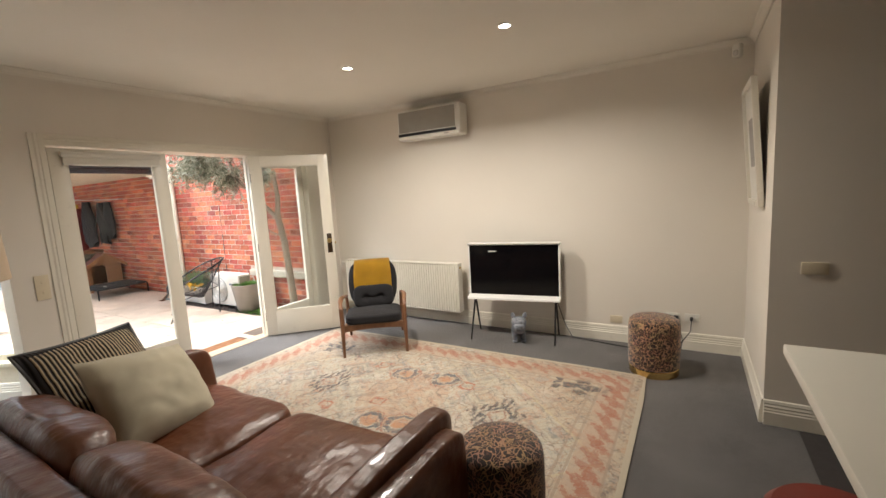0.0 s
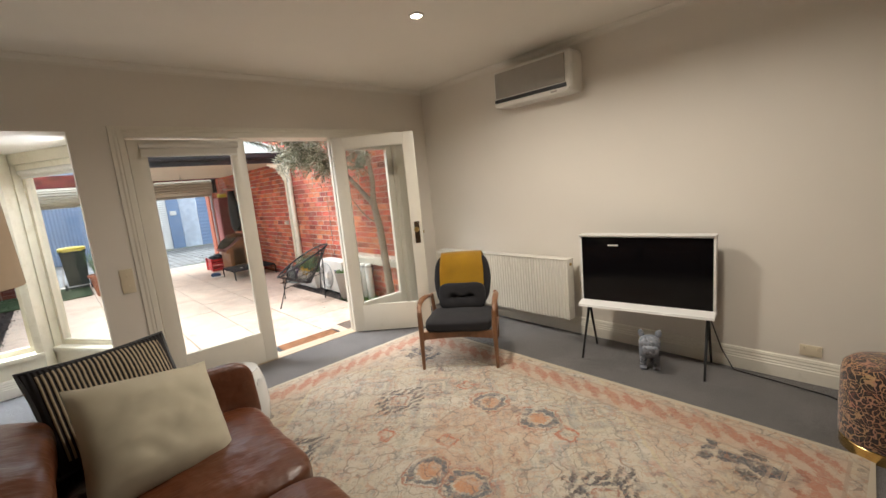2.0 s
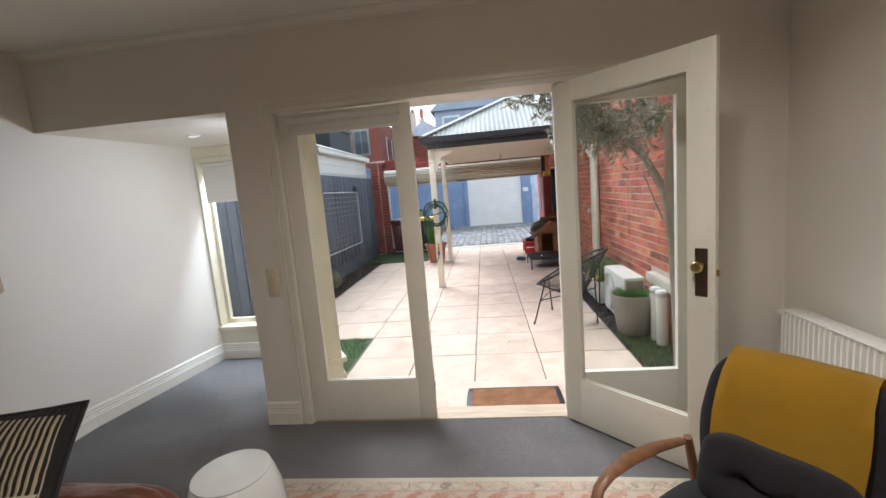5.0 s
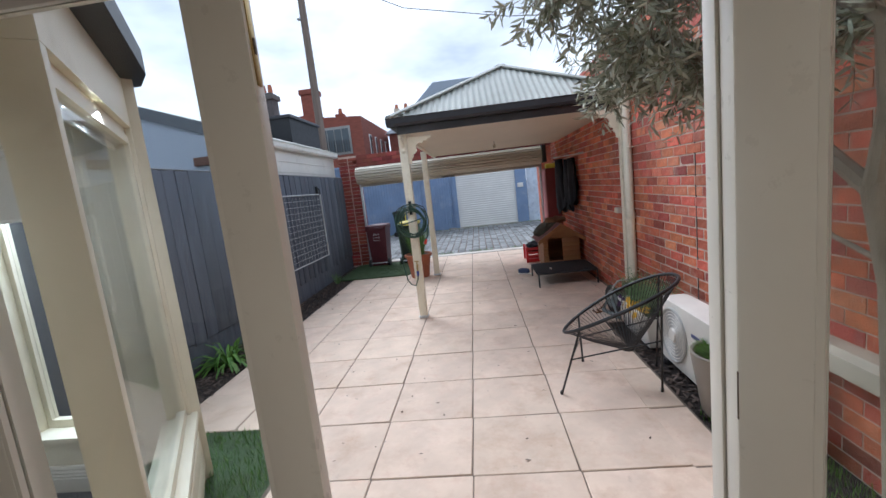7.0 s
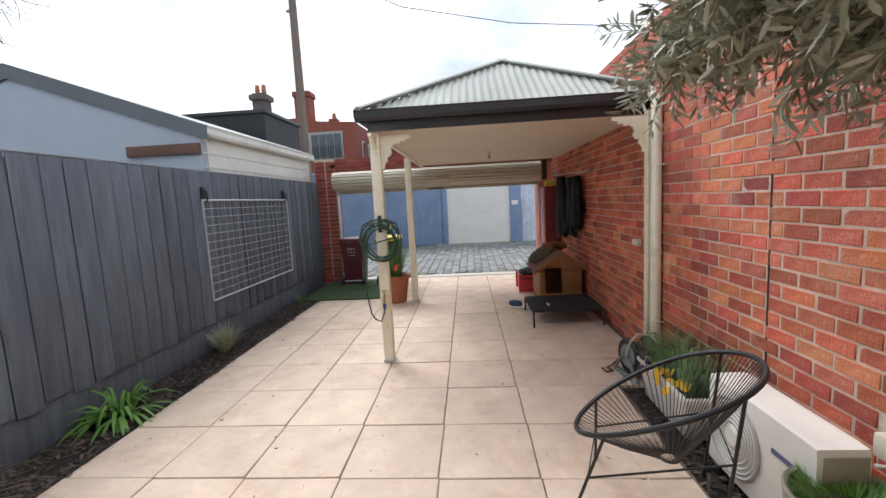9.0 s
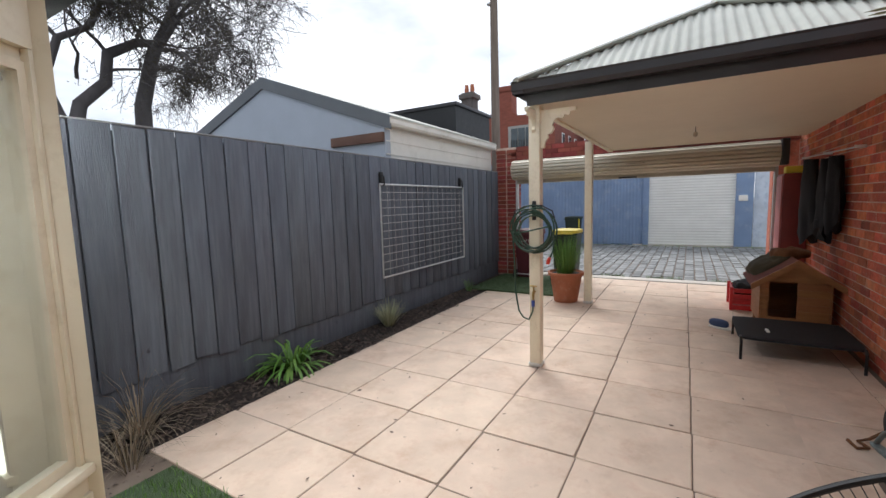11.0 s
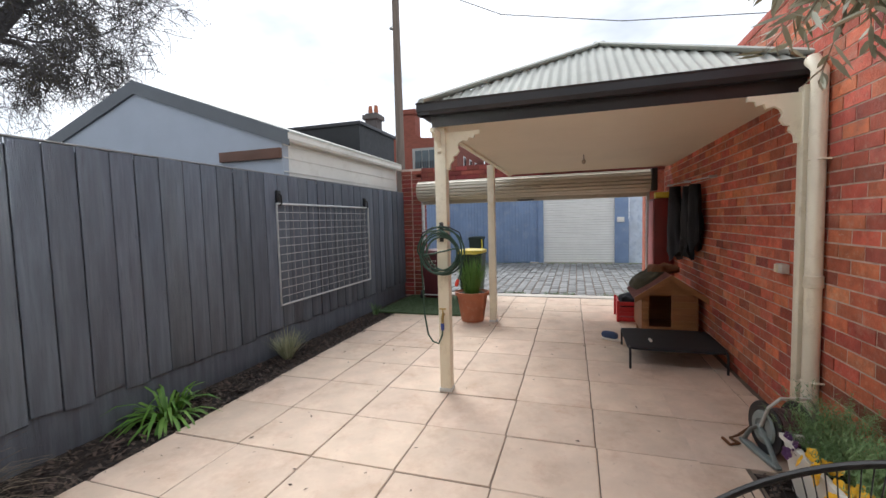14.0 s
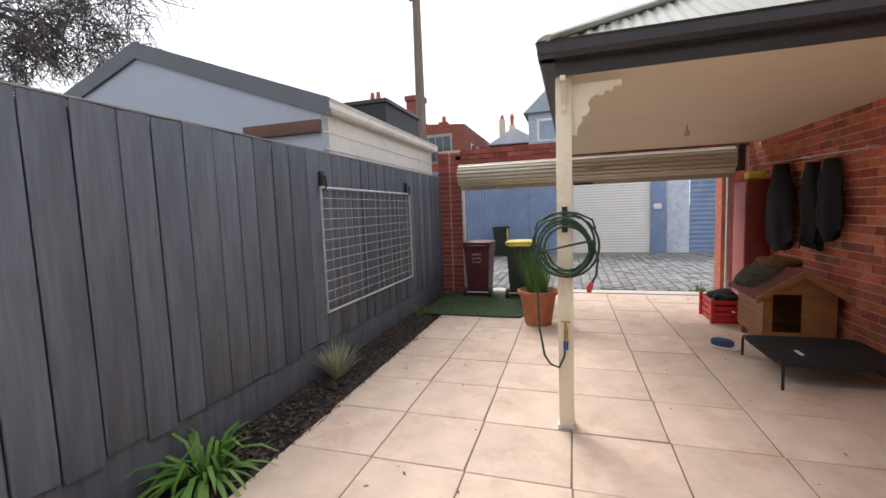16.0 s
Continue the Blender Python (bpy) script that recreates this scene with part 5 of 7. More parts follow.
for a, b in (((EW - 0.11, EN + 0.05, 2.263), (EW - 0.056, NY - 0.002, 2.36)), ((EE, EN + 0.05, 2.225), (EW - 0.11, EN + 0.11, 2.36))):
    part("beam", boxb(*a, *b, 0.004), POSTM, cp)
GP = [(0.0, 0.0), (0.085, 0.0), (0.105, 0.03), (0.105, 0.085), (0.115, 0.10), (0.095, 0.10), (0.085, 0.02), (0.01, 0.02), (0.0, 0.02)]
part("gutter", ring_sweep(bmesh.new(), [[(EW - 0.05 + d, y, 2.325 + z) for d, z in GP] for y in (EN - 0.05, NY - 0.002)]), GUTTER, cp, "charcoal front gutter", smooth=20)
part("gutter", ring_sweep(bmesh.new(), [[(x, EN + 0.05 - d, 2.325 + z) for d, z in GP] for x in (EW + 0.05, EE)]), GUTTER, cp, "charcoal side gutter", smooth=20)
part("fascia", boxb(EW - 0.055, EN + 0.05, 2.235, EW - 0.04, NY - 0.002, 2.42, 0.003), GUTTER, cp, "charcoal fascia")
APX, APY, APZ = -9.37, 3.03, 3.13
ROOFZ = 2.42


def corrugated(corners_fn, across, along, pitch=0.076, depth=0.018):
    """A corrugated sheet: corners_fn(u) gives the low and the high end at a distance u along the eave."""
    bm, rows = bmesh.new(), []
    steps = int(across / (pitch / 6))
    for i in range(steps + 1):
        u = across * i / steps
        lo, hi, nrm = corners_fn(u)
        off = nrm * depth * 0.5 * math.sin(2 * math.pi * u / pitch)
        rows.append((bm.verts.new(lo + off), bm.verts.new(hi + off)))
    for a, b in zip(rows, rows[1:]):
        bm.faces.new((a[0], b[0], b[1], a[1]))
    return bm


def front_face(u):
    y = EN + u
    half = (ES - EN) / 2
    f = 1 - abs(y - APY) / half
    lo = Vector((EW + 0.02, y, ROOFZ))
    hi = Vector((EW + 0.02 + (APX - EW) * f, y, ROOFZ + (APZ - ROOFZ) * f))
    return lo, hi, Vector((0.5, 0, 0.86))


def side_face(u):
    x = EW - u
    f = min(1.0, u / (EW - APX))
    lo = Vector((x, EN, ROOFZ))
    hi = Vector((x, EN + (APY - EN) * f, ROOFZ + (APZ - ROOFZ) * f))
    return lo, hi, Vector((0, -0.4, 0.9))


part("roof_sheet", corrugated(front_face, ES - EN, 1.2), ROOFM, cp, "faded corrugated iron", smooth=80)
part("roof_sheet", corrugated(side_face, EW - EE, 1.5), ROOFM, cp, "faded corrugated iron", smooth=80)
bm = ring_sweep(bmesh.new(), [[(x, APY + 0.02, APZ), (x, ES, ROOFZ), (x, ES, ROOFZ - 0.02), (x, APY + 0.02, APZ - 0.02)] for x in (APX, EE)])
part("roof_sheet", bm, ROOFM, cp, "faded corrugated iron")
for a, b in (((EW + 0.04, EN - 0.02, ROOFZ + 0.015), (APX, APY, APZ + 0.02)), ((EW + 0.04, ES, ROOFZ + 0.015), (APX, APY, APZ + 0.02)), ((APX, APY, APZ + 0.02), (EE, APY, APZ + 0.02))):
    part("ridge_cap", tubeb([a, b], 0.085, 10, flat=0.28), ROOFM, cp, "pale folded ridge capping")


def bracket(y0, s, x):
    """A fretted timber corner bracket hanging under the beam, going s along y from the post."""
    pts = [(0.0, 0.0)]
    outline = [(0.30, 0.0), (0.30, -0.03), (0.255, -0.035), (0.245, -0.065), (0.205, -0.055), (0.19, -0.085), (0.15, -0.075), (0.115, -0.095), (0.10, -0.13), (0.115, -0.165), (0.09, -0.20), (0.06, -0.205), (0.065, -0.235), (0.035, -0.27), (0.03, -0.32), (0.0, -0.32)]
    poly = [(y0 + s * a, 2.20 + b) for a, b in pts + outline]
    return prismb(poly, "x", x - 0.016, x + 0.016)


part("bracket", bracket(PY + 0.05, 1, PX), POSTM, cp, "fretwork cream timber bracket")
part("bracket", bracket(4.19, -1, -8.11), POSTM, cp, "fretwork cream timber bracket")
bm = bracket(0, -1, 0)
part("bracket", bm, POSTM, cp, "fretwork cream timber bracket", pose(PX - 0.05, PY, 0, 0, 0, 90))
dpipe = solid("downpipe", tubeb([(-7.97, 4.224, G + 0.02), (-7.97, 4.224, 2.30), (-8.06, 4.224, 2.38)], 0.045, 16), POSTM, "round cream downpipe against the brick wall", "downpipe")
for z in (0.35, 1.75):
    part("strap", tubeb([(-7.97 - 0.052, 4.275, z), (-7.97 - 0.052, 4.224, z), (-7.97, 4.170, z), (-7.97 + 0.052, 4.224, z), (-7.97 + 0.052, 4.275, z)], 0.007, 6), POSTM, dpipe, "painted pipe strap")
part("socket_joint", latheb([(0.046, 0.0), (0.052, 0.004), (0.052, 0.075), (0.046, 0.08)], 20, -7.97, 4.224), POSTM, dpipe, "", pose(0, 0, 0.95))

# ---- garage front ----
GX = -12.95
structure("garage_pillar", boxb(GX - 0.23, -0.66, -0.3, GX, -0.22, 2.52), MORTAR, "red brick pillar beside the fence", "pillar")
structure("garage_lintel", boxb(GX - 0.23, -0.22, 2.24, GX, 4.29, 2.52, 0.004), DARKBRICK, "red brick beam over the roller door", "beam")
structure("garage_pillar_right", boxb(GX - 0.55, 4.0, -0.3, GX - 0.24, 4.45, 2.52), BRICKJ, "red brick pier at the lane opening", "pillar")


# ---- roller door ----
rdoor = thing("roller_door", "cream steel roller door rolled almost fully up", "garage door", kind="structure")
RY0d, RY1d, RC = -0.19, 4.0, (-12.72, 2.03)
for k in range(9):
    a = radians(-88 + 20 * k)
    c = (RC[0] + 0.185 * math.cos(a), RC[1] + 0.185 * math.sin(a))
    t = (-math.sin(a), math.cos(a))
    nrm = (math.cos(a), math.sin(a))
    pr = [(-0.027, -0.03), (-0.025, -0.004), (-0.016, 0.008), (0.016, 0.008), (0.025, -0.004), (0.027, -0.03)]
    poly = [(c[0] + t[0] * p + nrm[0] * q, c[1] + t[1] * p + nrm[1] * q) for p, q in pr]
    part("slat", ring_sweep(bmesh.new(), [[(x, y, z) for x, z in poly] for y in (RY0d, RY1d)]), SHUTTER, rdoor, "ribbed cream steel slat", smooth=45)
# black core: the shade between the slats is put into its colour
part("drum", tubeb([(RC[0], RY0d, RC[1]), (RC[0], RY1d, RC[1])], 0.158, 24), BLACKP, rdoor, "drum coloured black to darken the slat gaps")
part("bottom_rail", boxb(-12.88, RY0d + 0.02, 1.77, -12.83, RY1d - 0.02, 1.86, 0.006), SHUTTER, rdoor)
part("handle", boxb(-12.83, 1.75, 1.775, -12.80, 2.05, 1.80, 0.004), BLACKP, rdoor, "dark lift handle")
part("lock_slot", boxb(-12.538, 1.90, 2.0, -12.528, 2.2, 2.02), BLACKP, rdoor)
part("end_bracket", boxb(-12.86, 4.01, 1.85, -12.55, 4.10, 2.23, 0.01), BLACKP, rdoor, "black motor housing")
for y in (RY0d - 0.01, RY1d - 0.03):
    part("guide", boxb(-12.90, y, G, -12.84, y + 0.05, 2.0, 0.003), GALV, rdoor, "steel guide channel")

# ---- lane boundary ----
lf = thing("lane_fence", "faded blue corrugated fence across the lane", "fence", kind="structure")


def ribbed(y0, y1, z0, z1, x, pitch, depth, horizontal=False):
    bm, rows = bmesh.new(), []
    span = (z1 - z0) if horizontal else (y1 - y0)
    k = int(span / pitch * 4)
    for i in range(k + 1):
        u = span * i / k
        d = depth * (0.5 + 0.5 * math.sin(2 * math.pi * u / pitch))
        rows.append((bm.verts.new((x + d, y0, z0 + u)), bm.verts.new((x + d, y1, z0 + u))) if horizontal else (bm.verts.new((x + d, y0 + u, z0)), bm.verts.new((x + d, y0 + u, z1))))
    for a, b in zip(rows, rows[1:]):
        bm.faces.new((a[0], b[0], b[1], a[1]))
    return bm


LX = -19.9
part("sheet", ribbed(-9.0, 1.25, G - 0.05, 2.7, LX, 0.11, 0.022), BLUEF, lf, "blue ribbed steel sheet", smooth=80)
part("gate", ribbed(0.35, 1.55, G + 0.02, 2.5, LX + 0.03, 0.10, 0.02), BLUEF, lf, "blue ribbed gate", smooth=80)
part("post", boxb(LX, 1.55, G, LX + 0.12, 1.72, 2.7, 0.01), BLUEF, lf)
part("post", boxb(LX, 4.03, G, LX + 0.12, 4.46, 2.7, 0.01), BLUEF, lf)
part("patched_panel", boxb(LX, 4.48, G, LX + 0.06, 5.10, 2.7, 0.01), mat("peeling_blue_white_paint", (0.58, 0.64, 0.72), 0.8, vary=0.2, scale=2.5, tint=(0.25, 0.33, 0.47)), lf, "peeling white painted panel")
part("sheet", ribbed(5.12, 12.0, G, 2.7, LX, 0.14, 0.025, True), BLUEF, lf, "pale blue horizontal ribbed sheet", smooth=80)
part("top_rail", boxb(LX - 0.1, -9.0, 2.7, LX + 0.08, 12.0, 2.82, 0.01), BLUEF, lf)
part("meter_box", boxb(LX + 0.12, 4.10, 1.25, LX + 0.17, 4.32, 1.42, 0.01), WHITEP, lf, "small white sign box")
gd = thing("lane_garage_door", "closed white ribbed garage door across the lane", "garage door", kind="structure")
part("curtain", ribbed(1.72, 4.03, G + 0.02, 2.6, LX + 0.02, 0.085, 0.02, True), mat("white_garage_steel", (0.76, 0.75, 0.70), 0.45, vary=0.05, scale=2), gd, smooth=80)
part("lane_verge", boxb(LX + 0.06, -9, G - 0.2, LX + 0.35, 12, G - 0.018), mat("mossy_verge", (0.12, 0.15, 0.06), 0.95, vary=0.4, scale=8), lf, "mossy weeds along the fence foot")


# ---- bins ----
def wheelie_bin(at, label, body, lid):
    w = thing("wheelie_bin", label, "bin", at, "wheelie bins")
    part("body", ring_sweep(bmesh.new(), [[(sx * a, sy * b, z) for sx, sy in ((-1, -1), (1, -1), (1, 1), (-1, 1))] for a, b, z in ((0.18, 0.17, 0.03), (0.185, 0.18, 0.05), (0.225, 0.225, 0.86), (0.24, 0.24, 0.87), (0.24, 0.24, 0.91))]), body, w)
    part("lid", softb((0.01, 0, 0.935), (0.52, 0.50, 0.07), k=9, n=10, puff=0.02), lid, w, "hinged plastic lid")
    part("handle", tubeb([(-0.27, -0.17, 0.90), (-0.29, 0, 0.91), (-0.27, 0.17, 0.90)], 0.015, 8), lid, w)
    for s in (-1, 1):
        part("wheel", tubeb([(-0.19, s * 0.20, 0.09), (-0.19, s * 0.25, 0.09)], 0.09, 20), BLACKP, w, "black rubber wheel")
    part("axle", tubeb([(-0.19, -0.2, 0.09), (-0.19, 0.2, 0.09)], 0.012, 8), GALV, w)
    return w


MAROON = mat("maroon_plastic", (0.085, 0.012, 0.020), 0.5, vary=0.2, scale=5)
GREENBIN = mat("dark_green_plastic", (0.018, 0.030, 0.022), 0.5, vary=0.2, scale=5)
YELLOWLID = mat("yellow_plastic", (0.62, 0.50, 0.04), 0.5, vary=0.1, scale=5)
b1 = wheelie_bin(pose(-12.72, 0.13, G + 0.008, 0, 0, 178), "maroon plastic wheelie bin with house number", MAROON, MAROON)
wheelie_bin(pose(-12.70, 0.87, G + 0.008, 0, 0, 180), "dark green wheelie bin with yellow lid", GREENBIN, YELLOWLID)
b3 = wheelie_bin(pose(-19.3, -0.55, G - 0.01, 0, 0, 90), "dark green wheelie bin standing across the lane", GREENBIN, GREENBIN)
part("strap", boxb(0.22, -0.26, 0.45, 0.26, -0.235, 0.90, 0.004), YELLOWLID, b3, "yellow strap")


def lettering(text, size, parent, at, material):
    cu = bpy.data.curves.new("number", "FONT")
    cu.body, cu.size, cu.extrude, cu.align_x = text, size, 0.001, "CENTER"
    tmp = bpy.data.objects.new("number", cu)
    me = bpy.data.meshes.new_from_object(tmp)
    bpy.data.objects.remove(tmp)
    me.materials.append(material)
    ob = new("number", me)
    ob.parent, ob.matrix_basis = parent, at
    return ob


lettering("301", 0.12, b1, pose(-0.222, 0.0, 0.74, 87, 0, -90), WHITEP)
part("sticker", tubeb([(-0.222, -0.07, 0.62), (-0.222, 0.07, 0.62), (-0.224, 0.07, 0.69), (-0.224, -0.07, 0.69)], 0.004, 4, True), WHITEP, b1)

# ---- artificial turf ----
tf = thing("turf_mat", "worn green artificial turf laid under the bins", "turf")
part("mat", softb((-12.05, 0.28, G + 0.014), (1.65, 1.50, 0.03), k=40, n=8), TURF, tf)
bm = bmesh.new()
rng = random.Random(8)
for _ in range(2600):
    x, y = rng.uniform(-12.85, -11.24), rng.uniform(-0.45, 1.01)
    a, h = rng.uniform(0, 6.28), rng.uniform(0.012, 0.03)
    p = Vector((x, y, G + 0.028))
    s = Vector((math.cos(a), math.sin(a), 0)) * 0.004
    bm.faces.new([bm.verts.new(q) for q in (p - s, p + s, p + Vector((rng.uniform(-.01, .01), rng.uniform(-.01, .01), h)))])
tagged(part("pile", bm, TURF, tf), kind="stuff")


# ---- leaves ----
def leafmat(name, col, back, rough=0.5):
    m, n, l, b = nodes_of(name)
    r = n.new("ShaderNodeNewGeometry").outputs["Random Per Island"]
    l.new(mix_rgb(n, l, r, col, back), b.inputs["Base Color"])
    b.inputs["Roughness"].default_value = rough
    b.inputs["Transmission Weight"].default_value = 0.0
    b.inputs["Subsurface Weight"].default_value = 0.0
    return m


OLIVE = leafmat("olive_leaf", (0.19, 0.205, 0.125), (0.56, 0.56, 0.44))
GREEN = leafmat("green_blade", (0.045, 0.13, 0.02), (0.12, 0.24, 0.04))
FRESH = leafmat("fresh_grass", (0.07, 0.18, 0.02), (0.16, 0.30, 0.05))
SILVER = leafmat("silver_tuft_blade", (0.24, 0.28, 0.16), (0.50, 0.50, 0.34))
DRY = leafmat("dry_bronze_blade", (0.14, 0.10, 0.06), (0.30, 0.24, 0.16))
DARKBUSH = leafmat("dark_fine_foliage", (0.08, 0.17, 0.055), (0.22, 0.35, 0.14))
BARKM = mat("grey_olive_bark", (0.30, 0.25, 0.19), 0.9, vary=0.3, scale=14, stretch=(1, 1, 0.3), bump=0.8, bscale=40, depth=0.01)
TREEBARK = mat("dark_wet_bark", (0.095, 0.088, 0.090), 0.9, vary=0.35, scale=4, stretch=(1, 1, 0.4), bump=0.8, bscale=14, depth=0.03)
TERRA = mat("terracotta", (0.40, 0.14, 0.07), 0.8, vary=0.15, scale=5, tint=(0.45, 0.24, 0.16))
POTGREY = mat("warm_grey_pot_glaze", (0.30, 0.27, 0.23), 0.5, vary=0.08, scale=4)
SOIL = mat("potting_soil", (0.035, 0.025, 0.018), 0.97, vary=0.4, scale=30, bump=0.8)


def blade(bm, p, d, length, width, droop, seg=4):
    """One strap leaf from p in direction d, bending over by droop."""
    d = Vector(d).normalized()
    side = d.cross(Vector((0, 0, 1)))
    side = side.normalized() if side.length > 1e-4 else Vector((1, 0, 0))
    flat = Vector((d.x, d.y, 0))
    prev, cur = None, Vector(p)
    for i in range(seg + 1):
        f = i / seg
        w = width * (0.7 + 0.6 * f) * (1 - f) ** 0.6 if i < seg else 0
        row = [bm.verts.new(cur - side * w), bm.verts.new(cur + side * w)] if i < seg else [bm.verts.new(cur)]
        if prev:
            bm.faces.new((prev[0], prev[1], *row[::-1]))
        prev = row
        dirn = (d + (flat * 0.4 + Vector((0, 0, -1))) * droop * f).normalized()
        cur = cur + dirn * length / seg


def clump(n, spread, length, width, droop, seed, lean=0.6):
    bm, r = bmesh.new(), random.Random(seed)
    for _ in range(n):
        a = r.uniform(0, 2 * math.pi)
        q = spread * math.sqrt(r.random())
        t = r.uniform(0.05, lean)
        blade(bm, (q * math.cos(a), q * math.sin(a), 0), (t * math.cos(a), t * math.sin(a), 1), length * r.uniform(0.6, 1.1), width * r.uniform(0.7, 1.2), droop * r.uniform(0.6, 1.3))
    return bm


# ---- planting in the bed ----
def plant(name, label, at, bm, material):
    p = thing(name, label, "plant", at)
    part("leaves", bm, material, p, smooth=180)
    return p


plant("lily_plant", "bright green strappy clump in the bark bed", pose(-7.28, -0.42, G - 0.02), clump(60, 0.10, 0.48, 0.021, 2.6, 1, 1.7), FRESH)
plant("grass_tuft", "small pale silvery grass tuft in the bed", pose(-8.83, -0.44, G - 0.02), clump(240, 0.06, 0.36, 0.0042, 0.5, 2, 0.8), SILVER)
plant("grass_tuft", "small green grass tuft in the bed by the mesh", pose(-11.15, -0.45, G - 0.02), clump(60, 0.05, 0.25, 0.004, 0.4, 3, 0.6), DARKBUSH)
plant("bronze_grass", "drooping dry bronze grass beside the bay", pose(-5.95, -0.40, G - 0.03), clump(130, 0.06, 0.66, 0.0035, 1.7, 5, 1.5), DRY)
plant("bronze_grass", "dry bronze grass in front of the bay window", pose(-5.72, 0.0, G - 0.03), clump(60, 0.06, 0.45, 0.0035, 1.0, 6, 0.9), DRY)
lw = thing("lawn_patch", "small patch of green grass by the bay corner", "grass")
tagged(part("grass", boxb(-5.86, 0.2, G - 0.06, -4.45, 1.1, G - 0.005), TURF, lw), kind="stuff")
bm, rng = bmesh.new(), random.Random(3)
for _ in range(1400):
    blade(bm, (rng.uniform(-5.85, -4.5), rng.uniform(0.25, 1.1), G - 0.006), (rng.uniform(-.4, .4), rng.uniform(-.4, .4), 1), rng.uniform(0.03, 0.07), 0.003, 0.4, 2)
for _ in range(1500):
    blade(bm, (rng.uniform(-5.75, -4.4), rng.uniform(3.83, 4.25), G - 0.03), (rng.uniform(-.4, .4), rng.uniform(-.4, .4), 1), rng.uniform(0.03, 0.08), 0.003, 0.4, 2)
tagged(part("turf_pile", bm, FRESH, lw, smooth=180), kind="stuff")
# bark chips
rng = random.Random(12)
bm = bmesh.new()
for k in range(5200):
    if k < 3900:
        x, y, z = rng.uniform(-12.9, -5.88), rng.uniform(-0.60, -0.085), G - 0.018
    elif k < 4600:
        x, y, z = rng.uniform(-7.62, -5.7), rng.uniform(3.82, 4.26), G - 0.028
    else:
        x, y, z = rng.uniform(-5.85, -5.3), rng.uniform(-0.6, 0.25), G - 0.028
    a, t = rng.uniform(0, 3.14), rng.uniform(-0.5, 0.5)
    L, W = rng.uniform(0.012, 0.035), rng.uniform(0.004, 0.010)
    u, w = Vector((math.cos(a), math.sin(a), t)) * L, Vector((-math.sin(a), math.cos(a), rng.uniform(-.4, .4))) * W
    c = Vector((x, y, z + rng.uniform(0.004, 0.022)))
    bm.faces.new([bm.verts.new(q) for q in (c - u - w, c + u - w, c + u * 0.8 + w, c - u * 0.9 + w)])
chipm = leafmat("bark_chip", (0.010, 0.008, 0.007), (0.14, 0.10, 0.08), 0.9)
tagged(part("bark_chips", bm, chipm, bed, "loose dark bark chips"), kind="stuff")

# ---- olive tree ----
ol = thing("olive_tree", "silver-leaved olive tree leaning from the brick wall", "tree")
rng = random.Random(21)
trunk = [(-4.60, 4.03, G - 0.05), (-4.62, 4.01, 0.45), (-4.64, 3.99, 1.0), (-4.72, 3.98, 1.37)]
part("trunk", tubeb(trunk, [0.062, 0.052, 0.048, 0.046], 12), BARKM, ol)
limbs = [
    [(-4.72, 3.98, 1.34), (-4.66, 3.97, 1.65), (-4.67, 3.95, 1.93), (-4.93, 3.90, 2.18), (-5.08, 3.70, 2.50), (-5.2, 3.4, 2.7), (-5.3, 3.1, 2.62)],
    [(-4.72, 3.98, 1.34), (-5.08, 3.96, 1.63), (-5.45, 3.90, 1.95), (-5.75, 3.75, 2.20), (-6.0, 3.6, 2.25), (-6.15, 3.47, 2.12)],
    [(-4.67, 3.98, 1.08), (-4.98, 4.04, 1.14), (-5.22, 4.08, 1.24), (-5.42, 4.10, 1.38), (-5.58, 4.10, 1.52)],
    [(-4.93, 3.90, 2.18), (-5.15, 3.6, 2.27), (-5.32, 3.35, 2.42), (-5.45, 3.15, 2.50), (-5.52, 3.0, 2.52)],
    [(-5.08, 3.96, 1.63), (-5.3, 3.75, 1.95), (-5.5, 3.55, 2.2), (-5.7, 3.45, 2.32)],
    [(-5.08, 3.70, 2.50), (-5.4, 3.8, 2.6), (-5.7, 3.9, 2.65), (-6.0, 3.9, 2.6)],
]
for p, r0 in zip(limbs, (0.036, 0.032, 0.009, 0.015, 0.015, 0.014)):
    part("limb", tubeb(p, [r0 * (1 - 0.75 * i / (len(p) - 1)) + 0.003 for i in range(len(p))], 8), BARKM, ol)
bm, tw = bmesh.new(), bmesh.new()
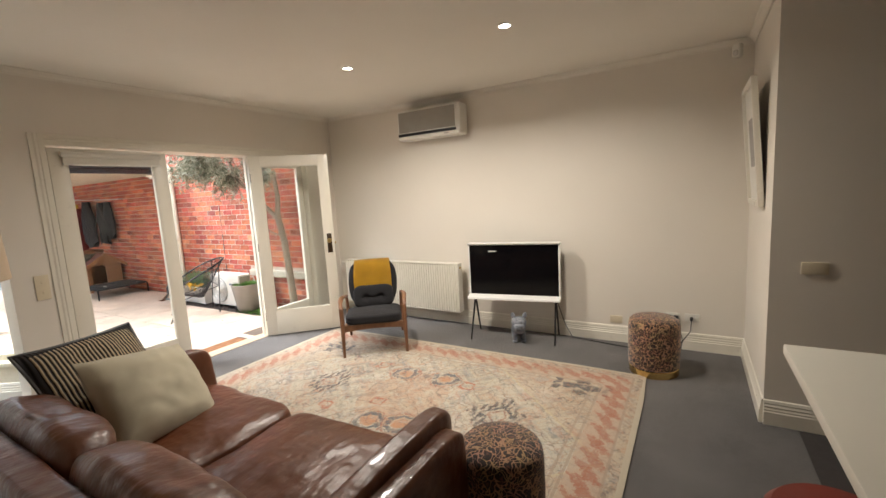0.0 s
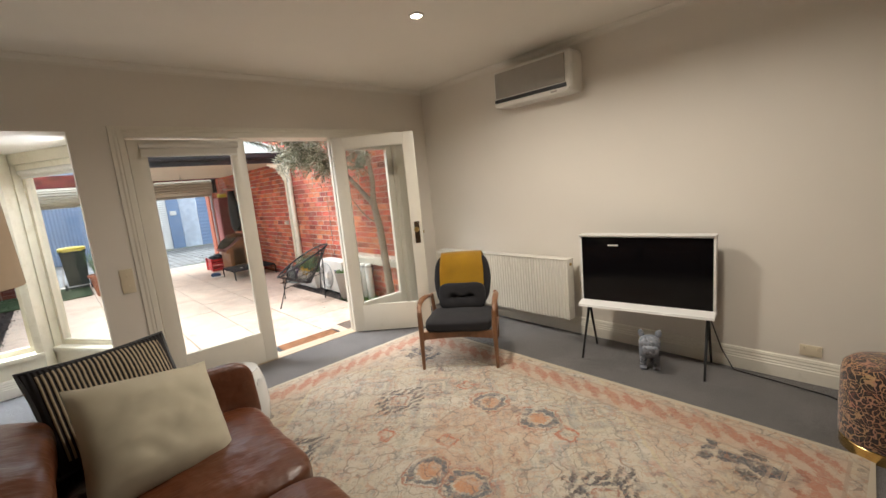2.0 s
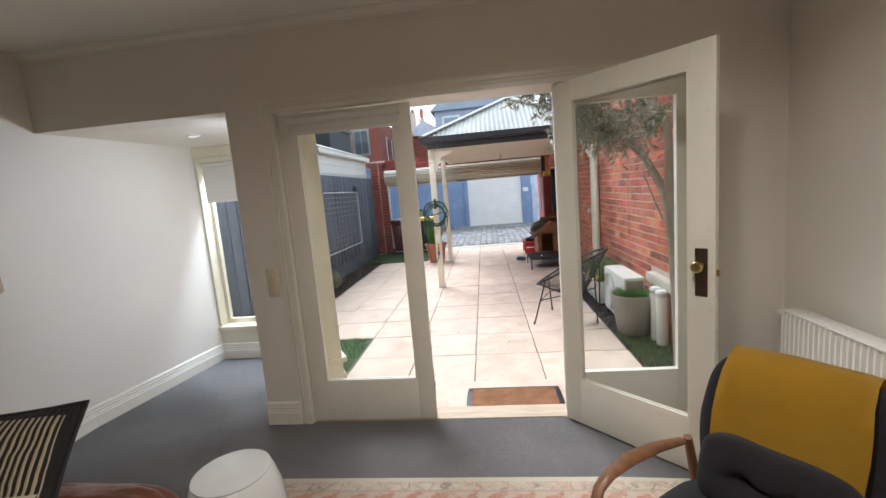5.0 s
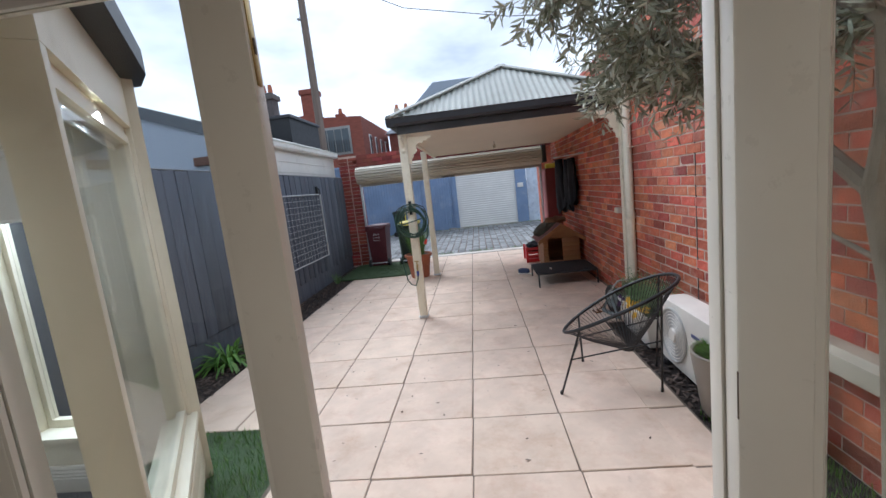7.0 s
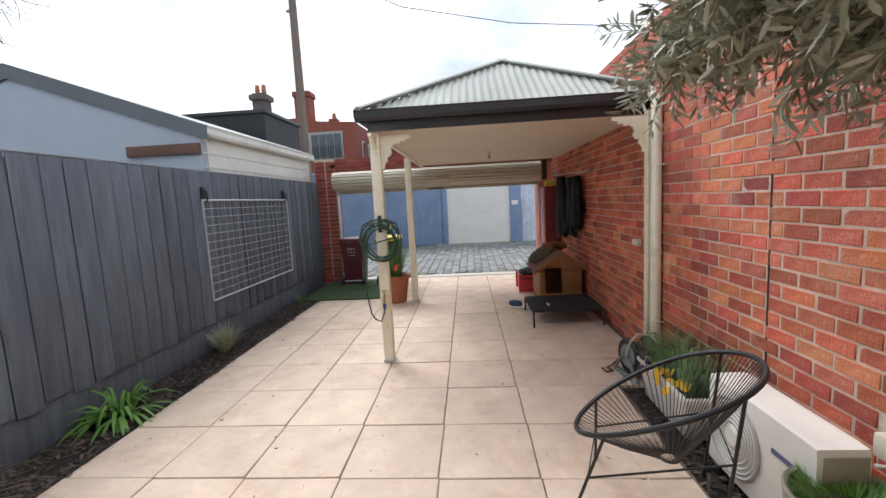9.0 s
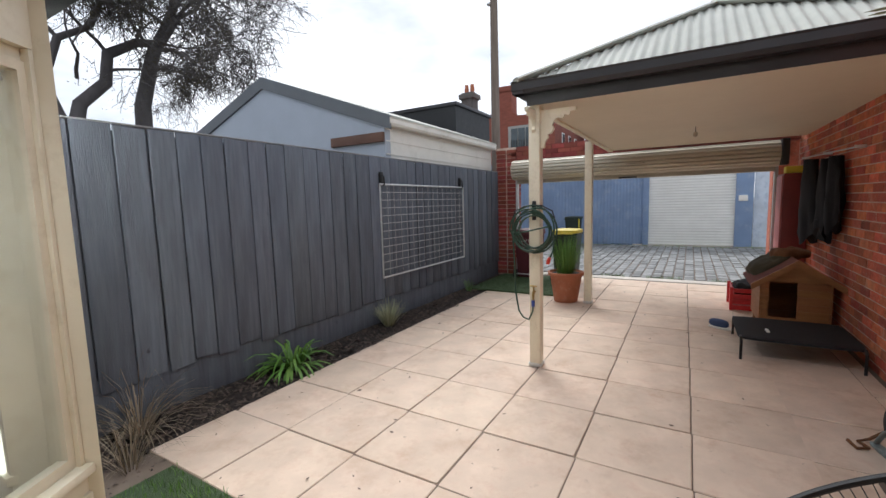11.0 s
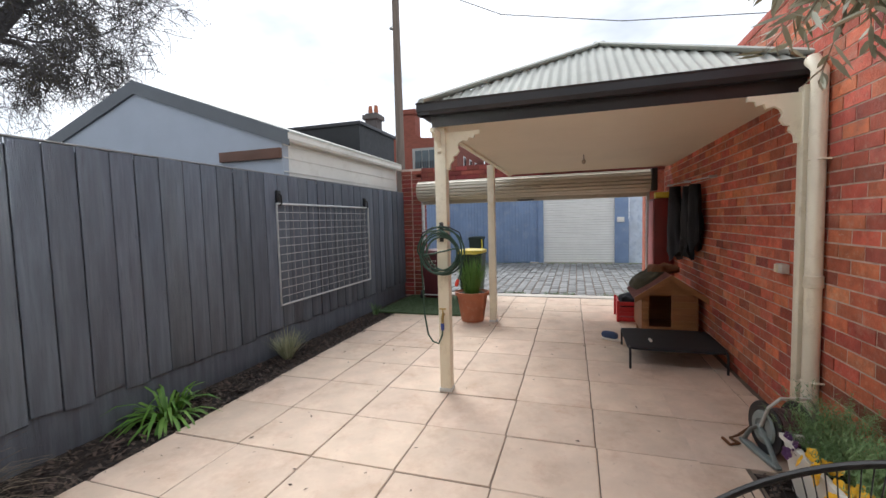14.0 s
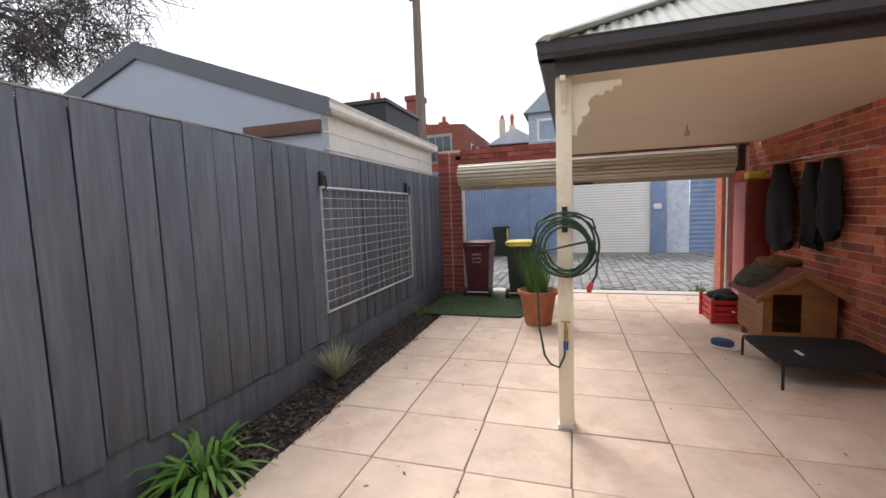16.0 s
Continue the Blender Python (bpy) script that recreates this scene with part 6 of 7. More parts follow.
for k in range(440):
    p = limbs[rng.choice((0, 0, 1, 1, 1, 3, 3, 4, 4, 5))]
    i = rng.randrange(max(1, len(p) // 2 - 1), len(p) - 1)
    a = Vector(p[i]).lerp(Vector(p[i + 1]), rng.random())
    d = Vector((rng.gauss(-0.35, 0.7), rng.gauss(-0.10, 0.6), rng.gauss(-0.15, 0.45))).normalized()
    L = rng.uniform(0.18, 0.45)
    pts, cur = [], a.copy()
    for j in range(7):
        pts.append(cur.copy())
        cur += d * L / 6
        d = (d + Vector((rng.gauss(0, 0.12), rng.gauss(0, 0.12), -0.13))).normalized()
    if any(q.y > 4.25 for q in pts):
        continue
    tube(tw, pts, [0.004 * (1 - 0.7 * j / 6) for j in range(7)], 4)
    for j in range(1, 7):
        for s in (-1, 1, -1, 1):
            q = pts[j - 1].lerp(pts[j], rng.random())
            ax = (pts[j] - pts[j - 1]).normalized()
            sd = ax.cross(Vector((rng.gauss(0, 1), rng.gauss(0, 1), rng.gauss(0, 1)))).normalized() * s
            ld = (ax * rng.uniform(0.4, 1.2) + sd).normalized()
            lw_ = ld.cross(Vector((rng.gauss(0, 1), rng.gauss(0, 1), rng.gauss(0, 1)))).normalized()
            ll, ww = rng.uniform(0.05, 0.10), rng.uniform(0.005, 0.009)
            bm.faces.new([bm.verts.new(v) for v in (q, q + ld * ll * 0.28 + lw_ * ww, q + ld * ll * 0.66 + lw_ * ww * 0.9, q + ld * ll, q + ld * ll * 0.66 - lw_ * ww * 0.9, q + ld * ll * 0.28 - lw_ * ww)])
tagged(part("crown", bm, OLIVE, ol, "narrow silvery leaves"), kind="stuff")
tagged(part("twig", tw, BARKM, ol, "thin grey twigs"), kind="stuff")

# ---- big bare tree beyond the fence ----
bt = thing("street_tree", "tall dark bare-branched tree beyond the fence", "tree")
rng = random.Random(33)
tb, lv = bmesh.new(), bmesh.new()


def flecks(q, n, spread, size):
    for _ in range(n):
        c = q + Vector((rng.gauss(0, spread), rng.gauss(0, spread), rng.gauss(0, spread)))
        u = Vector((rng.gauss(0, 1), rng.gauss(0, 1), rng.gauss(0, 1))).normalized() * size
        w = Vector((rng.gauss(0, 1), rng.gauss(0, 1), rng.gauss(0, 1))).normalized() * size * 0.45
        lv.faces.new([lv.verts.new(v) for v in (c - u, c + w, c + u, c - w)])


def grow(p, d, r, L, depth):
    """A crooked branch that forks on, drooping towards its ends."""
    pts, rs, cur = [p.copy()], [r], p.copy()
    for i in range(4):
        d = (d + Vector((rng.gauss(-0.02, 0.20), rng.gauss(0, 0.20), rng.gauss(0.02 if depth < 4 else -0.05, 0.17)))).normalized()
        cur = cur + d * L / 4
        pts.append(cur.copy()), rs.append(r * (1 - 0.10 * (i + 1)))
    tube(tb, pts, rs, 7 if depth < 3 else 3)
    if depth >= 6:
        flecks(cur, 7, 0.13, 0.026)
        return
    for k in range(3 if depth > 1 else 2):
        dd = (d + Vector((rng.gauss(-0.06, 0.55), rng.gauss(0, 0.55), rng.gauss(0.0, 0.45)))).normalized()
        grow(pts[-1] if k == 0 else pts[rng.randrange(2, 5)], dd, max(0.008, rs[-1] * (0.72 if k else 0.85)), L * rng.uniform(0.62, 0.88), depth + 1)


part("trunk", tubeb([(-10.4, -9.9, -0.3), (-10.5, -9.7, 1.8), (-10.55, -9.65, 4.2), (-10.9, -9.6, 5.6), (-11.3, -9.6, 6.4), (-11.7, -9.6, 7.4), (-12.0, -9.5, 8.6)], [0.26, 0.22, 0.19, 0.16, 0.13, 0.10, 0.07], 12), TREEBARK, bt)
part("trunk", tubeb([(-8.6, -9.9, -0.3), (-8.9, -9.8, 2.6), (-9.2, -9.65, 4.0), (-9.75, -9.6, 4.6), (-9.85, -9.6, 5.3), (-10.5, -9.55, 5.75), (-11.1, -9.5, 5.9), (-11.5, -9.4, 6.6)], [0.22, 0.18, 0.15, 0.14, 0.13, 0.11, 0.09, 0.07], 12), TREEBARK, bt)
part("trunk", tubeb([(-9.0, -9.8, 3.3), (-8.6, -9.7, 4.4), (-8.9, -9.6, 5.4), (-9.5, -9.5, 5.8), (-9.9, -9.4, 6.8)], [0.10, 0.09, 0.085, 0.075, 0.06], 10), TREEBARK, bt)
for p, d, r, L in (((-11.0, -9.6, 5.75), (-0.9, 0.1, 0.2), 0.070, 1.58), ((-11.4, -9.6, 6.6), (-0.8, -0.3, 0.35), 0.070, 1.58), ((-11.7, -9.6, 7.4), (-0.85, 0.3, 0.3), 0.070, 1.58), ((-12.0, -9.5, 8.6), (-0.6, 0.0, 0.6), 0.063, 1.44), ((-12.0, -9.5, 8.6), (0.3, 0.2, 0.6), 0.063, 1.44), ((-10.8, -9.6, 5.3), (-0.7, -0.5, -0.05), 0.042, 1.37), ((-11.5, -9.4, 6.6), (-0.3, 0.5, 0.6), 0.056, 1.37), ((-9.9, -9.4, 6.8), (0.1, 0.1, 0.8), 0.056, 1.37), ((-9.9, -9.4, 6.8), (-0.6, 0.2, 0.6), 0.049, 1.30), ((-9.85, -9.6, 5.3), (0.5, 0.2, 0.7), 0.049, 1.22), ((-8.9, -9.6, 5.4), (0.6, 0.1, 0.5), 0.049, 1.30), ((-11.1, -9.5, 5.9), (-0.7, 0.5, -0.1), 0.035, 1.15), ((-10.5, -9.55, 5.75), (0.1, 0.7, 0.25), 0.045, 1.1), ((-10.9, -9.6, 5.6), (0.5, 0.5, 0.35), 0.05, 1.15), ((-9.2, -9.65, 4.6), (0.4, 0.6, 0.3), 0.045, 1.1), ((-9.8, -9.6, 4.9), (-0.3, 0.8, 0.15), 0.04, 1.05), ((-11.3, -9.6, 6.4), (0.5, 0.4, 0.4), 0.05, 1.2)):
    grow(Vector(p), Vector(d).normalized(), r, L, 1)
tips = [v.co.copy() for v in tb.verts if v.co.z > 4.6]
for _ in range(4200):
    a = rng.choice(tips)
    d = Vector((rng.gauss(-0.15, 0.7), rng.gauss(0, 0.7), rng.gauss(-0.15, 0.45))).normalized()
    L, pts = rng.uniform(0.35, 0.9), []
    for j in range(5):
        pts.append(a.copy())
        a = a + d * L / 4
        d = (d + Vector((rng.gauss(0, .25), rng.gauss(0, .25), rng.gauss(-0.10, .2)))).normalized()
    tube(tb, pts, [0.012, 0.011, 0.010, 0.008, 0.006], 3)
    flecks(pts[rng.randrange(2, 5)], 7, 0.10, 0.030)
for bmx in (tb, lv):
    for v in bmx.verts:
        if v.co.x < -12.0:
            v.co.x = -12.0 + (v.co.x + 12.0) * 0.55
tagged(part("branch", tb, TREEBARK, bt, "spreading dark limbs and twigs"), kind="stuff")
tagged(part("crown", lv, leafmat("sparse_brown_leaf", (0.035, 0.03, 0.018), (0.10, 0.085, 0.04)), bt, "sparse brown leaves"), kind="stuff")


# ---- pots ----
def pot(name, label, at, profile, material):
    p = thing(name, label, "plant pot", at)
    part("pot", latheb(profile, 36), material, p)
    return p


tp = pot("potted_grass", "terracotta pot of spiky green grass by the carport post", pose(-11.02, 1.27, G), [(0.001, 0.0), (0.17, 0.0), (0.235, 0.40), (0.265, 0.405), (0.27, 0.45), (0.25, 0.455), (0.235, 0.42), (0.001, 0.41)], TERRA)
part("soil", latheb([(0.001, 0.415), (0.232, 0.415), (0.232, 0.422), (0.001, 0.43)], 24), SOIL, tp)
part("leaves", clump(260, 0.14, 0.62, 0.006, 0.35, 7, 0.45), GREEN, tp, "upright green strap leaves", pose(0, 0, 0.42), smooth=180)
gp = pot("potted_grass", "large warm grey pot of clipped green grass", pose(-5.72, 4.02, G - 0.02), [(0.001, 0.0), (0.145, 0.0), (0.165, 0.03), (0.215, 0.36), (0.224, 0.43), (0.217, 0.44), (0.203, 0.43), (0.196, 0.39), (0.001, 0.38)], POTGREY)
part("soil", latheb([(0.001, 0.385), (0.197, 0.385), (0.197, 0.395), (0.001, 0.42)], 24), SOIL, gp)
part("leaves", clump(1500, 0.192, 0.085, 0.0024, 0.9, 9, 1.0), FRESH, gp, "short fresh green grass", pose(0, 0, 0.397), smooth=180)
wp = thing("flower_trough", "white plastic trough with rosemary bush and yellow pansies", "planter", pose(-7.14, 4.04, G))
part("trough", ring_sweep(bmesh.new(), [[(sx * a, sy * b, z) for sx, sy in ((-1, -1), (1, -1), (1, 1), (-1, 1))] for a, b, z in ((0.33, 0.10, 0.0), (0.37, 0.135, 0.27), (0.385, 0.15, 0.275), (0.385, 0.15, 0.30), (0.355, 0.12, 0.30), (0.35, 0.115, 0.25))]), WHITEP, wp)
part("soil", boxb(-0.35, -0.11, 0.2, 0.35, 0.11, 0.26), SOIL, wp)
bm, rng = bmesh.new(), random.Random(14)
for _ in range(420):
    x, y = rng.uniform(-0.40, 0.32), rng.uniform(-0.08, 0.16)
    d = Vector((rng.gauss(-0.1, 0.45), rng.gauss(0, 0.4), 1)).normalized()
    L = rng.uniform(0.14, 0.34)
    for j in range(14):
        q = Vector((x, y, 0.26)) + d * L * j / 13
        for s in range(2):
            u = Vector((rng.gauss(0, 1), rng.gauss(0, 1), rng.uniform(0, 1))).normalized()
            blade(bm, q, u, 0.04, 0.0034, 0.2, 1)
part("bush", bm, DARKBUSH, wp, "feathery dark green bush", smooth=180)
YEL = mat("yellow_petal", (0.75, 0.42, 0.01), 0.6, vary=0.1, scale=20)
PUR = mat("purple_petal", (0.06, 0.015, 0.08), 0.6, vary=0.1, scale=20)
for k in range(20):
    c = Vector((rng.uniform(-0.08, 0.32) if k % 4 else rng.uniform(-0.37, -0.20), rng.uniform(-0.19, -0.07), 0.28 + rng.uniform(-0.02, 0.08)))
    bm = bmesh.new()
    fx = Vector((rng.gauss(0, 0.4), -1, rng.uniform(0.2, 0.9))).normalized()
    m3 = fx.to_track_quat("Z", "Y").to_matrix()
    for j in range(5):
        a = 2 * math.pi * j / 5
        soft(bm, c + m3 @ Vector((0.019 * math.cos(a), 0.019 * math.sin(a), 0)), (0.036, 0.031, 0.006), k=2.2, n=2, rot=m3)
    part("flower", bm, YEL if k % 4 else PUR, wp, "yellow pansy" if k % 4 else "dark purple pansy")

# ---- outdoor condenser ----
ou = thing("condenser_unit", "white outdoor air-conditioning unit by the wall", "air conditioner", pose(-6.24, 4.10, G - 0.02))
part("casing", softb((0.02, -0.03, 0.31), (0.80, 0.22, 0.53), k=26, n=10), WHITEP, ou)
for x in (-0.28, 0.28):
    part("foot", boxb(x - 0.04, -0.15, 0.0, x + 0.04, 0.10, 0.05, 0.004), BLACKP, ou)
fan = part("fan_grille", tubeb([(0.21 * math.cos(a), -0.146, 0.31 + 0.21 * math.sin(a)) for a in [2 * math.pi * k / 32 for k in range(32)]], 0.010, 6, True), mat("grey_grille", (0.45, 0.45, 0.43), 0.4), ou, "round fan guard")
for o in fan.data.vertices:
    o.co.x -= 0.13
for r_ in (0.06, 0.085, 0.11, 0.135, 0.16, 0.185):
    part("guard_ring", tubeb([(-0.13 + r_ * math.cos(a), -0.146, 0.31 + r_ * math.sin(a)) for a in [2 * math.pi * k / 28 for k in range(28)]], 0.004, 4, True), WHITEP, fan)
part("fan_well", latheb([(0.001, 0.0), (0.205, 0.0), (0.205, 0.004), (0.001, 0.004)], 32), mat("dark_well", (0.42, 0.42, 0.41), 0.6), fan, "grey fan opening", pose(-0.13, -0.1405, 0.31, 90))
part("fan_hub", latheb([(0.001, 0.0), (0.055, 0.0), (0.05, 0.012), (0.001, 0.014)], 24), WHITEP, fan, "", pose(-0.13, -0.145, 0.31, 90))
part("badge", boxb(0.16, -0.145, 0.40, 0.30, -0.140, 0.425), mat("blue_badge", (0.08, 0.10, 0.22), 0.4), ou, "small dark badge")
part("end_panel", boxb(0.4195, -0.12, 0.07, 0.423, 0.06, 0.54), mat("grey_beige_panel", (0.36, 0.32, 0.26), 0.6), ou, "grey-beige end panel")
solid("drain_hose", tubeb([(-5.84, 4.20, 0.36), (-5.80, 4.22, 0.38), (-5.77, 4.21, 0.30), (-5.78, 4.20, G)], 0.011, 8), WHITEP, "thin white condensate hose down the wall", "hose")
for x in (-5.50, -5.36):
    cn = thing("vent_pipe", "white capped plastic vent pipe at the wall foot", "vent pipe", pose(x, 4.17, G - 0.02), "capped vent pipes")
    part("pipe", latheb([(0.001, 0.0), (0.055, 0.0), (0.055, 0.44), (0.001, 0.44)], 24), WHITEP, cn)
    cap = part("cap", latheb([(0.04, 0.44), (0.060, 0.44), (0.062, 0.47), (0.058, 0.53), (0.045, 0.545), (0.001, 0.55)], 24), WHITEP, cn, "slotted white cap")
    for k in range(16):
        a = 2 * math.pi * k / 16
        part("slot", boxb(-0.0035, -0.001, -0.02, 0.0035, 0.003, 0.02), BLACKP, cap, "", pose(0.0605 * math.cos(a), 0.0605 * math.sin(a), 0.50, 0, 0, math.degrees(a) + 90))
structure("wall_sill", boxb(-5.86, 4.20, 0.40, HX, NY + 0.03, 0.50, 0.008), mat("concrete_band", (0.50, 0.45, 0.36), 0.85, vary=0.12, scale=5), "pale concrete sill band in the brick wall", "sill")
structure("wall_joint", boxb(-6.622, NY - 0.004, -0.1, -6.610, NY + 0.011, 2.9), BLACKP, "dark vertical movement joint in the brick wall", "joint")

# ---- string chair ----
ac2 = thing("string_chair", "black string lounge chair on thin steel legs", "chair")
F, B_ = Vector((-6.24, 3.09, 0.345)), Vector((-5.96, 3.83, 0.755))
Cn, ax = (F + B_) / 2, (B_ - F) / 2
sdv = Vector((ax.y, -ax.x, 0)).normalized()
rimp = []
for k in range(48):
    a = 2 * math.pi * k / 48
    f = math.cos(a)
    rimp.append(Cn + ax * f + sdv * (0.34 * math.sin(a) * (1 + 0.10 * f)) + Vector((0, 0, 0.03 * (1 - f * f))))
part("rim", tubeb(rimp, 0.0125, 8, True), BLACKM, ac2, "cord-wrapped oval rim")
hub = Vector((-6.21, 3.55, 0.165))
fore = Vector((ax.x, ax.y, 0)).normalized()
ring = [hub + (sdv * math.sin(2 * math.pi * k / 24) + fore * math.cos(2 * math.pi * k / 24)) * 0.045 for k in range(24)]
part("lower_ring", tubeb(ring, 0.007, 6, True), BLACKM, ac2)
for k in range(84):
    f = 48 * k / 84
    a0 = rimp[int(f)].lerp(rimp[(int(f) + 1) % 48], f % 1)
    aa = 2 * math.pi * k / 84
    b0 = hub + (sdv * math.sin(aa) + fore * math.cos(aa)) * 0.045
    part("cord", tubeb([a0, a0.lerp(b0, 0.5) - Vector((0, 0, 0.012)), b0], 0.0024, 4), BLACKP, ac2)
feet = [(-6.09, 3.01, G), (-6.03, 3.72, G), (-6.64, 3.30, G), (-6.45, 3.85, G)]
low = []
for f_, t_ in zip(feet, (0.36, 0.14, 0.62, 0.88)):
    top = rimp[int(48 * t_) % 48]
    fv = Vector(f_)
    part("leg", tubeb([fv, fv.lerp(top, 0.5), top], 0.008, 8), BLACKM, ac2, "thin black steel leg")
    part("rubber_foot", tubeb([fv, fv + Vector((0, 0, 0.025))], 0.012, 8), BLACKP, ac2)
    low.append(fv.lerp(top, 0.55))
part("brace", tubeb([low[0], low[1], low[3], low[2]], 0.006, 6, True), BLACKM, ac2)

# ---- garden hose on the post ----
HOSE = mat("green_garden_hose", (0.026, 0.066, 0.042), 0.45, vary=0.15, scale=8)
hb = thing("hose_hanger", "black metal hose hanger screwed to the post", "hanger", pose(PX + 0.052, PY, 0))
part("back_plate", boxb(0, -0.018, 1.25, 0.006, 0.018, 1.42, 0.003), BLACKM, hb)
part("hoop", tubeb([(0.03, -0.19, 1.27), (0.03, -0.17, 1.33), (0.03, -0.08, 1.375), (0.02, 0, 1.385), (0.03, 0.08, 1.375), (0.03, 0.17, 1.33), (0.03, 0.19, 1.27)], 0.006, 8), BLACKM, hb)
pts = [(0.03, -0.10, 0.36), (0.03, -0.045, 0.34), (0.03, -0.01, 0.42), (0.03, 0.0, 0.52)][::-1]
pts += [(0.03, -0.14, 0.42), (0.03, -0.17, 0.60), (0.03, -0.18, 0.90)]
rng = random.Random(2)
for k in range(7 * 24):
    a = math.pi + 2 * math.pi * k / 24
    lo = k // 24
    r_ = 0.195 - 0.017 * ((lo * 3) % 4) + 0.009 * math.sin(k * 0.37)
    pts.append((0.03 + 0.012 * (lo % 4), 0.02 * math.sin(lo * 1.7) + r_ * math.cos(a), 1.17 - 0.016 * (lo % 3) + r_ * 1.05 * math.sin(a) * -1))
pts += [(0.07, 0.17, 1.20), (0.08, 0.20, 1.08), (0.08, 0.19, 0.98), (0.08, 0.165, 0.93)]
hs = thing("garden_hose", "coiled green garden hose hanging on the carport post", "hose", pose(PX + 0.052, PY, 0))
part("coil", tubeb(pts, 0.0078, 7), HOSE, hs)
part("nozzle", tubeb([(0.08, 0.165, 0.93), (0.08, 0.15, 0.895), (0.08, 0.145, 0.87)], [0.012, 0.018, 0.014], 10), mat("red_plastic", (0.60, 0.05, 0.03), 0.4), hs, "red hose nozzle")
tpv = thing("garden_tap", "brass garden tap on the carport post", "tap", pose(PX + 0.05, PY, 0))
part("body", tubeb([(0, 0, 0.60), (0.035, 0, 0.60), (0.045, 0, 0.575), (0.045, 0, 0.53)], 0.012, 10), BRASS, tpv)
part("handle", tubeb([(0.03, -0.03, 0.655), (0.03, 0.03, 0.655)], 0.007, 8), BRASS, tpv)
part("spindle", tubeb([(0.03, 0, 0.60), (0.03, 0, 0.655)], 0.007, 8), BRASS, tpv)
part("connector", tubeb([(0.045, 0, 0.53), (0.045, 0, 0.47)], 0.016, 12), mat("blue_plastic", (0.04, 0.07, 0.30), 0.4), tpv, "blue hose connector")

# ---- kennel and dog bed ----
PINE = mat("varnished_pine", (0.28, 0.125, 0.045), 0.5, vary=0.2, scale=3, stretch=(1, 1, 8), bump=0.2, bscale=40, rand=0.1)
SHINGLE = mat("red_brown_felt_roof", (0.16, 0.055, 0.045), 0.9, vary=0.25, scale=20, bump=0.6)
kn = thing("dog_kennel", "varnished pine dog kennel with felt roof", "kennel")
kx0, kx1, ky0, ky1, kz0, kz1 = -11.08, -10.40, 3.57, 4.19, G + 0.10, 0.46
kym = (ky0 + ky1) / 2
nb = 6
for i in range(nb):
    z0, z1 = kz0 + (kz1 - kz0) * i / nb, kz0 + (kz1 - kz0) * (i + 1) / nb - 0.0005
    part("board", boxb(kx0, ky0, z0, kx1, ky0 + 0.018, z1, 0.003), PINE, kn)
    part("board", boxb(kx0, ky1 - 0.018, z0, kx1, ky1, z1, 0.003), PINE, kn)
    part("board", boxb(kx0, ky0 + 0.018, z0, kx0 + 0.018, ky1 - 0.018, z1, 0.003), PINE, kn)
    if i == 0:
        part("board", boxb(kx1 - 0.018, ky0 + 0.018, z0, kx1, ky1 - 0.018, z1, 0.003), PINE, kn)
    else:
        part("board", boxb(kx1 - 0.018, ky0 + 0.018, z0, kx1, ky0 + 0.085, z1, 0.003), PINE, kn)
        part("board", boxb(kx1 - 0.018, ky0 + 0.33, z0, kx1, ky1 - 0.018, z1, 0.003), PINE, kn)
part("floor", boxb(kx0 + 0.018, ky0 + 0.018, kz0, kx1 - 0.018, ky1 - 0.018, kz0 + 0.02), PINE, kn)
for x in (kx0, kx1 - 0.018):
    part("gable", prismb([(ky0, kz1), (ky1, kz1), (kym, kz1 + 0.22)], "x", x, x + 0.018), PINE, kn)
for s in (-1, 1):
    e = kym + s * 0.40
    part("roof", prismb([(kym, kz1 + 0.235), (kym, kz1 + 0.255), (e, kz1 - 0.025), (e, kz1 - 0.045)], "x", kx0 - 0.06, kx1 + 0.08), SHINGLE, kn, "red-brown felt roof slope")
    part("barge_board", prismb([(kym, kz1 + 0.19), (kym, kz1 + 0.262), (e, kz1 - 0.015), (e, kz1 - 0.085)], "x", kx1 + 0.082, kx1 + 0.10), PINE, kn)
for x in (kx0 + 0.04, kx1 - 0.08):
    for y in (ky0 + 0.02, ky1 - 0.07):
        part("foot", boxb(x, y, G, x + 0.05, y + 0.05, kz0), PINE, kn)
db = thing("dog_bed", "raised black mesh dog bed on steel legs", "dog bed")
bx0, bx1, by0, by1, bz = -10.15, -9.33, 3.30, 4.20, G + 0.20
part("sling", softb(((bx0 + bx1) / 2, (by0 + by1) / 2, bz), (bx1 - bx0, by1 - by0, 0.03), k=14, n=8), mat("black_mesh_cloth", (0.012, 0.012, 0.014), 0.85, vary=0.2, scale=30), db)
for y in (by0 + 0.02, by1 - 0.02):
    for x in (bx0, bx1):
        s = -1 if x == bx0 else 1
        part("leg", tubeb([(x - s * 0.10, y, bz), (x - s * 0.02, y, bz + 0.004), (x + s * 0.01, y, bz - 0.03), (x + s * 0.012, y, G)], 0.012, 8), BLACKM, db)
solid("paper_tag", softb((-9.62, 3.55, bz + 0.02), (0.13, 0.03, 0.012), k=5, n=4), WHITEP, "crumpled white tag lying on the dog bed", "paper")
sh = thing("sneaker", "worn blue sneaker on the paving", "shoe", pose(-10.33, 3.22, G, 0, 0, 60))
part("sole", softb((0, 0, 0.014), (0.26, 0.09, 0.026), k=4, n=8), WHITEP, sh, "white rubber sole")
part("upper", softb((-0.025, 0, 0.062), (0.21, 0.082, 0.095), k=2.8, n=8), mat("blue_canvas", (0.05, 0.08, 0.16), 0.9, vary=0.3, scale=20), sh)
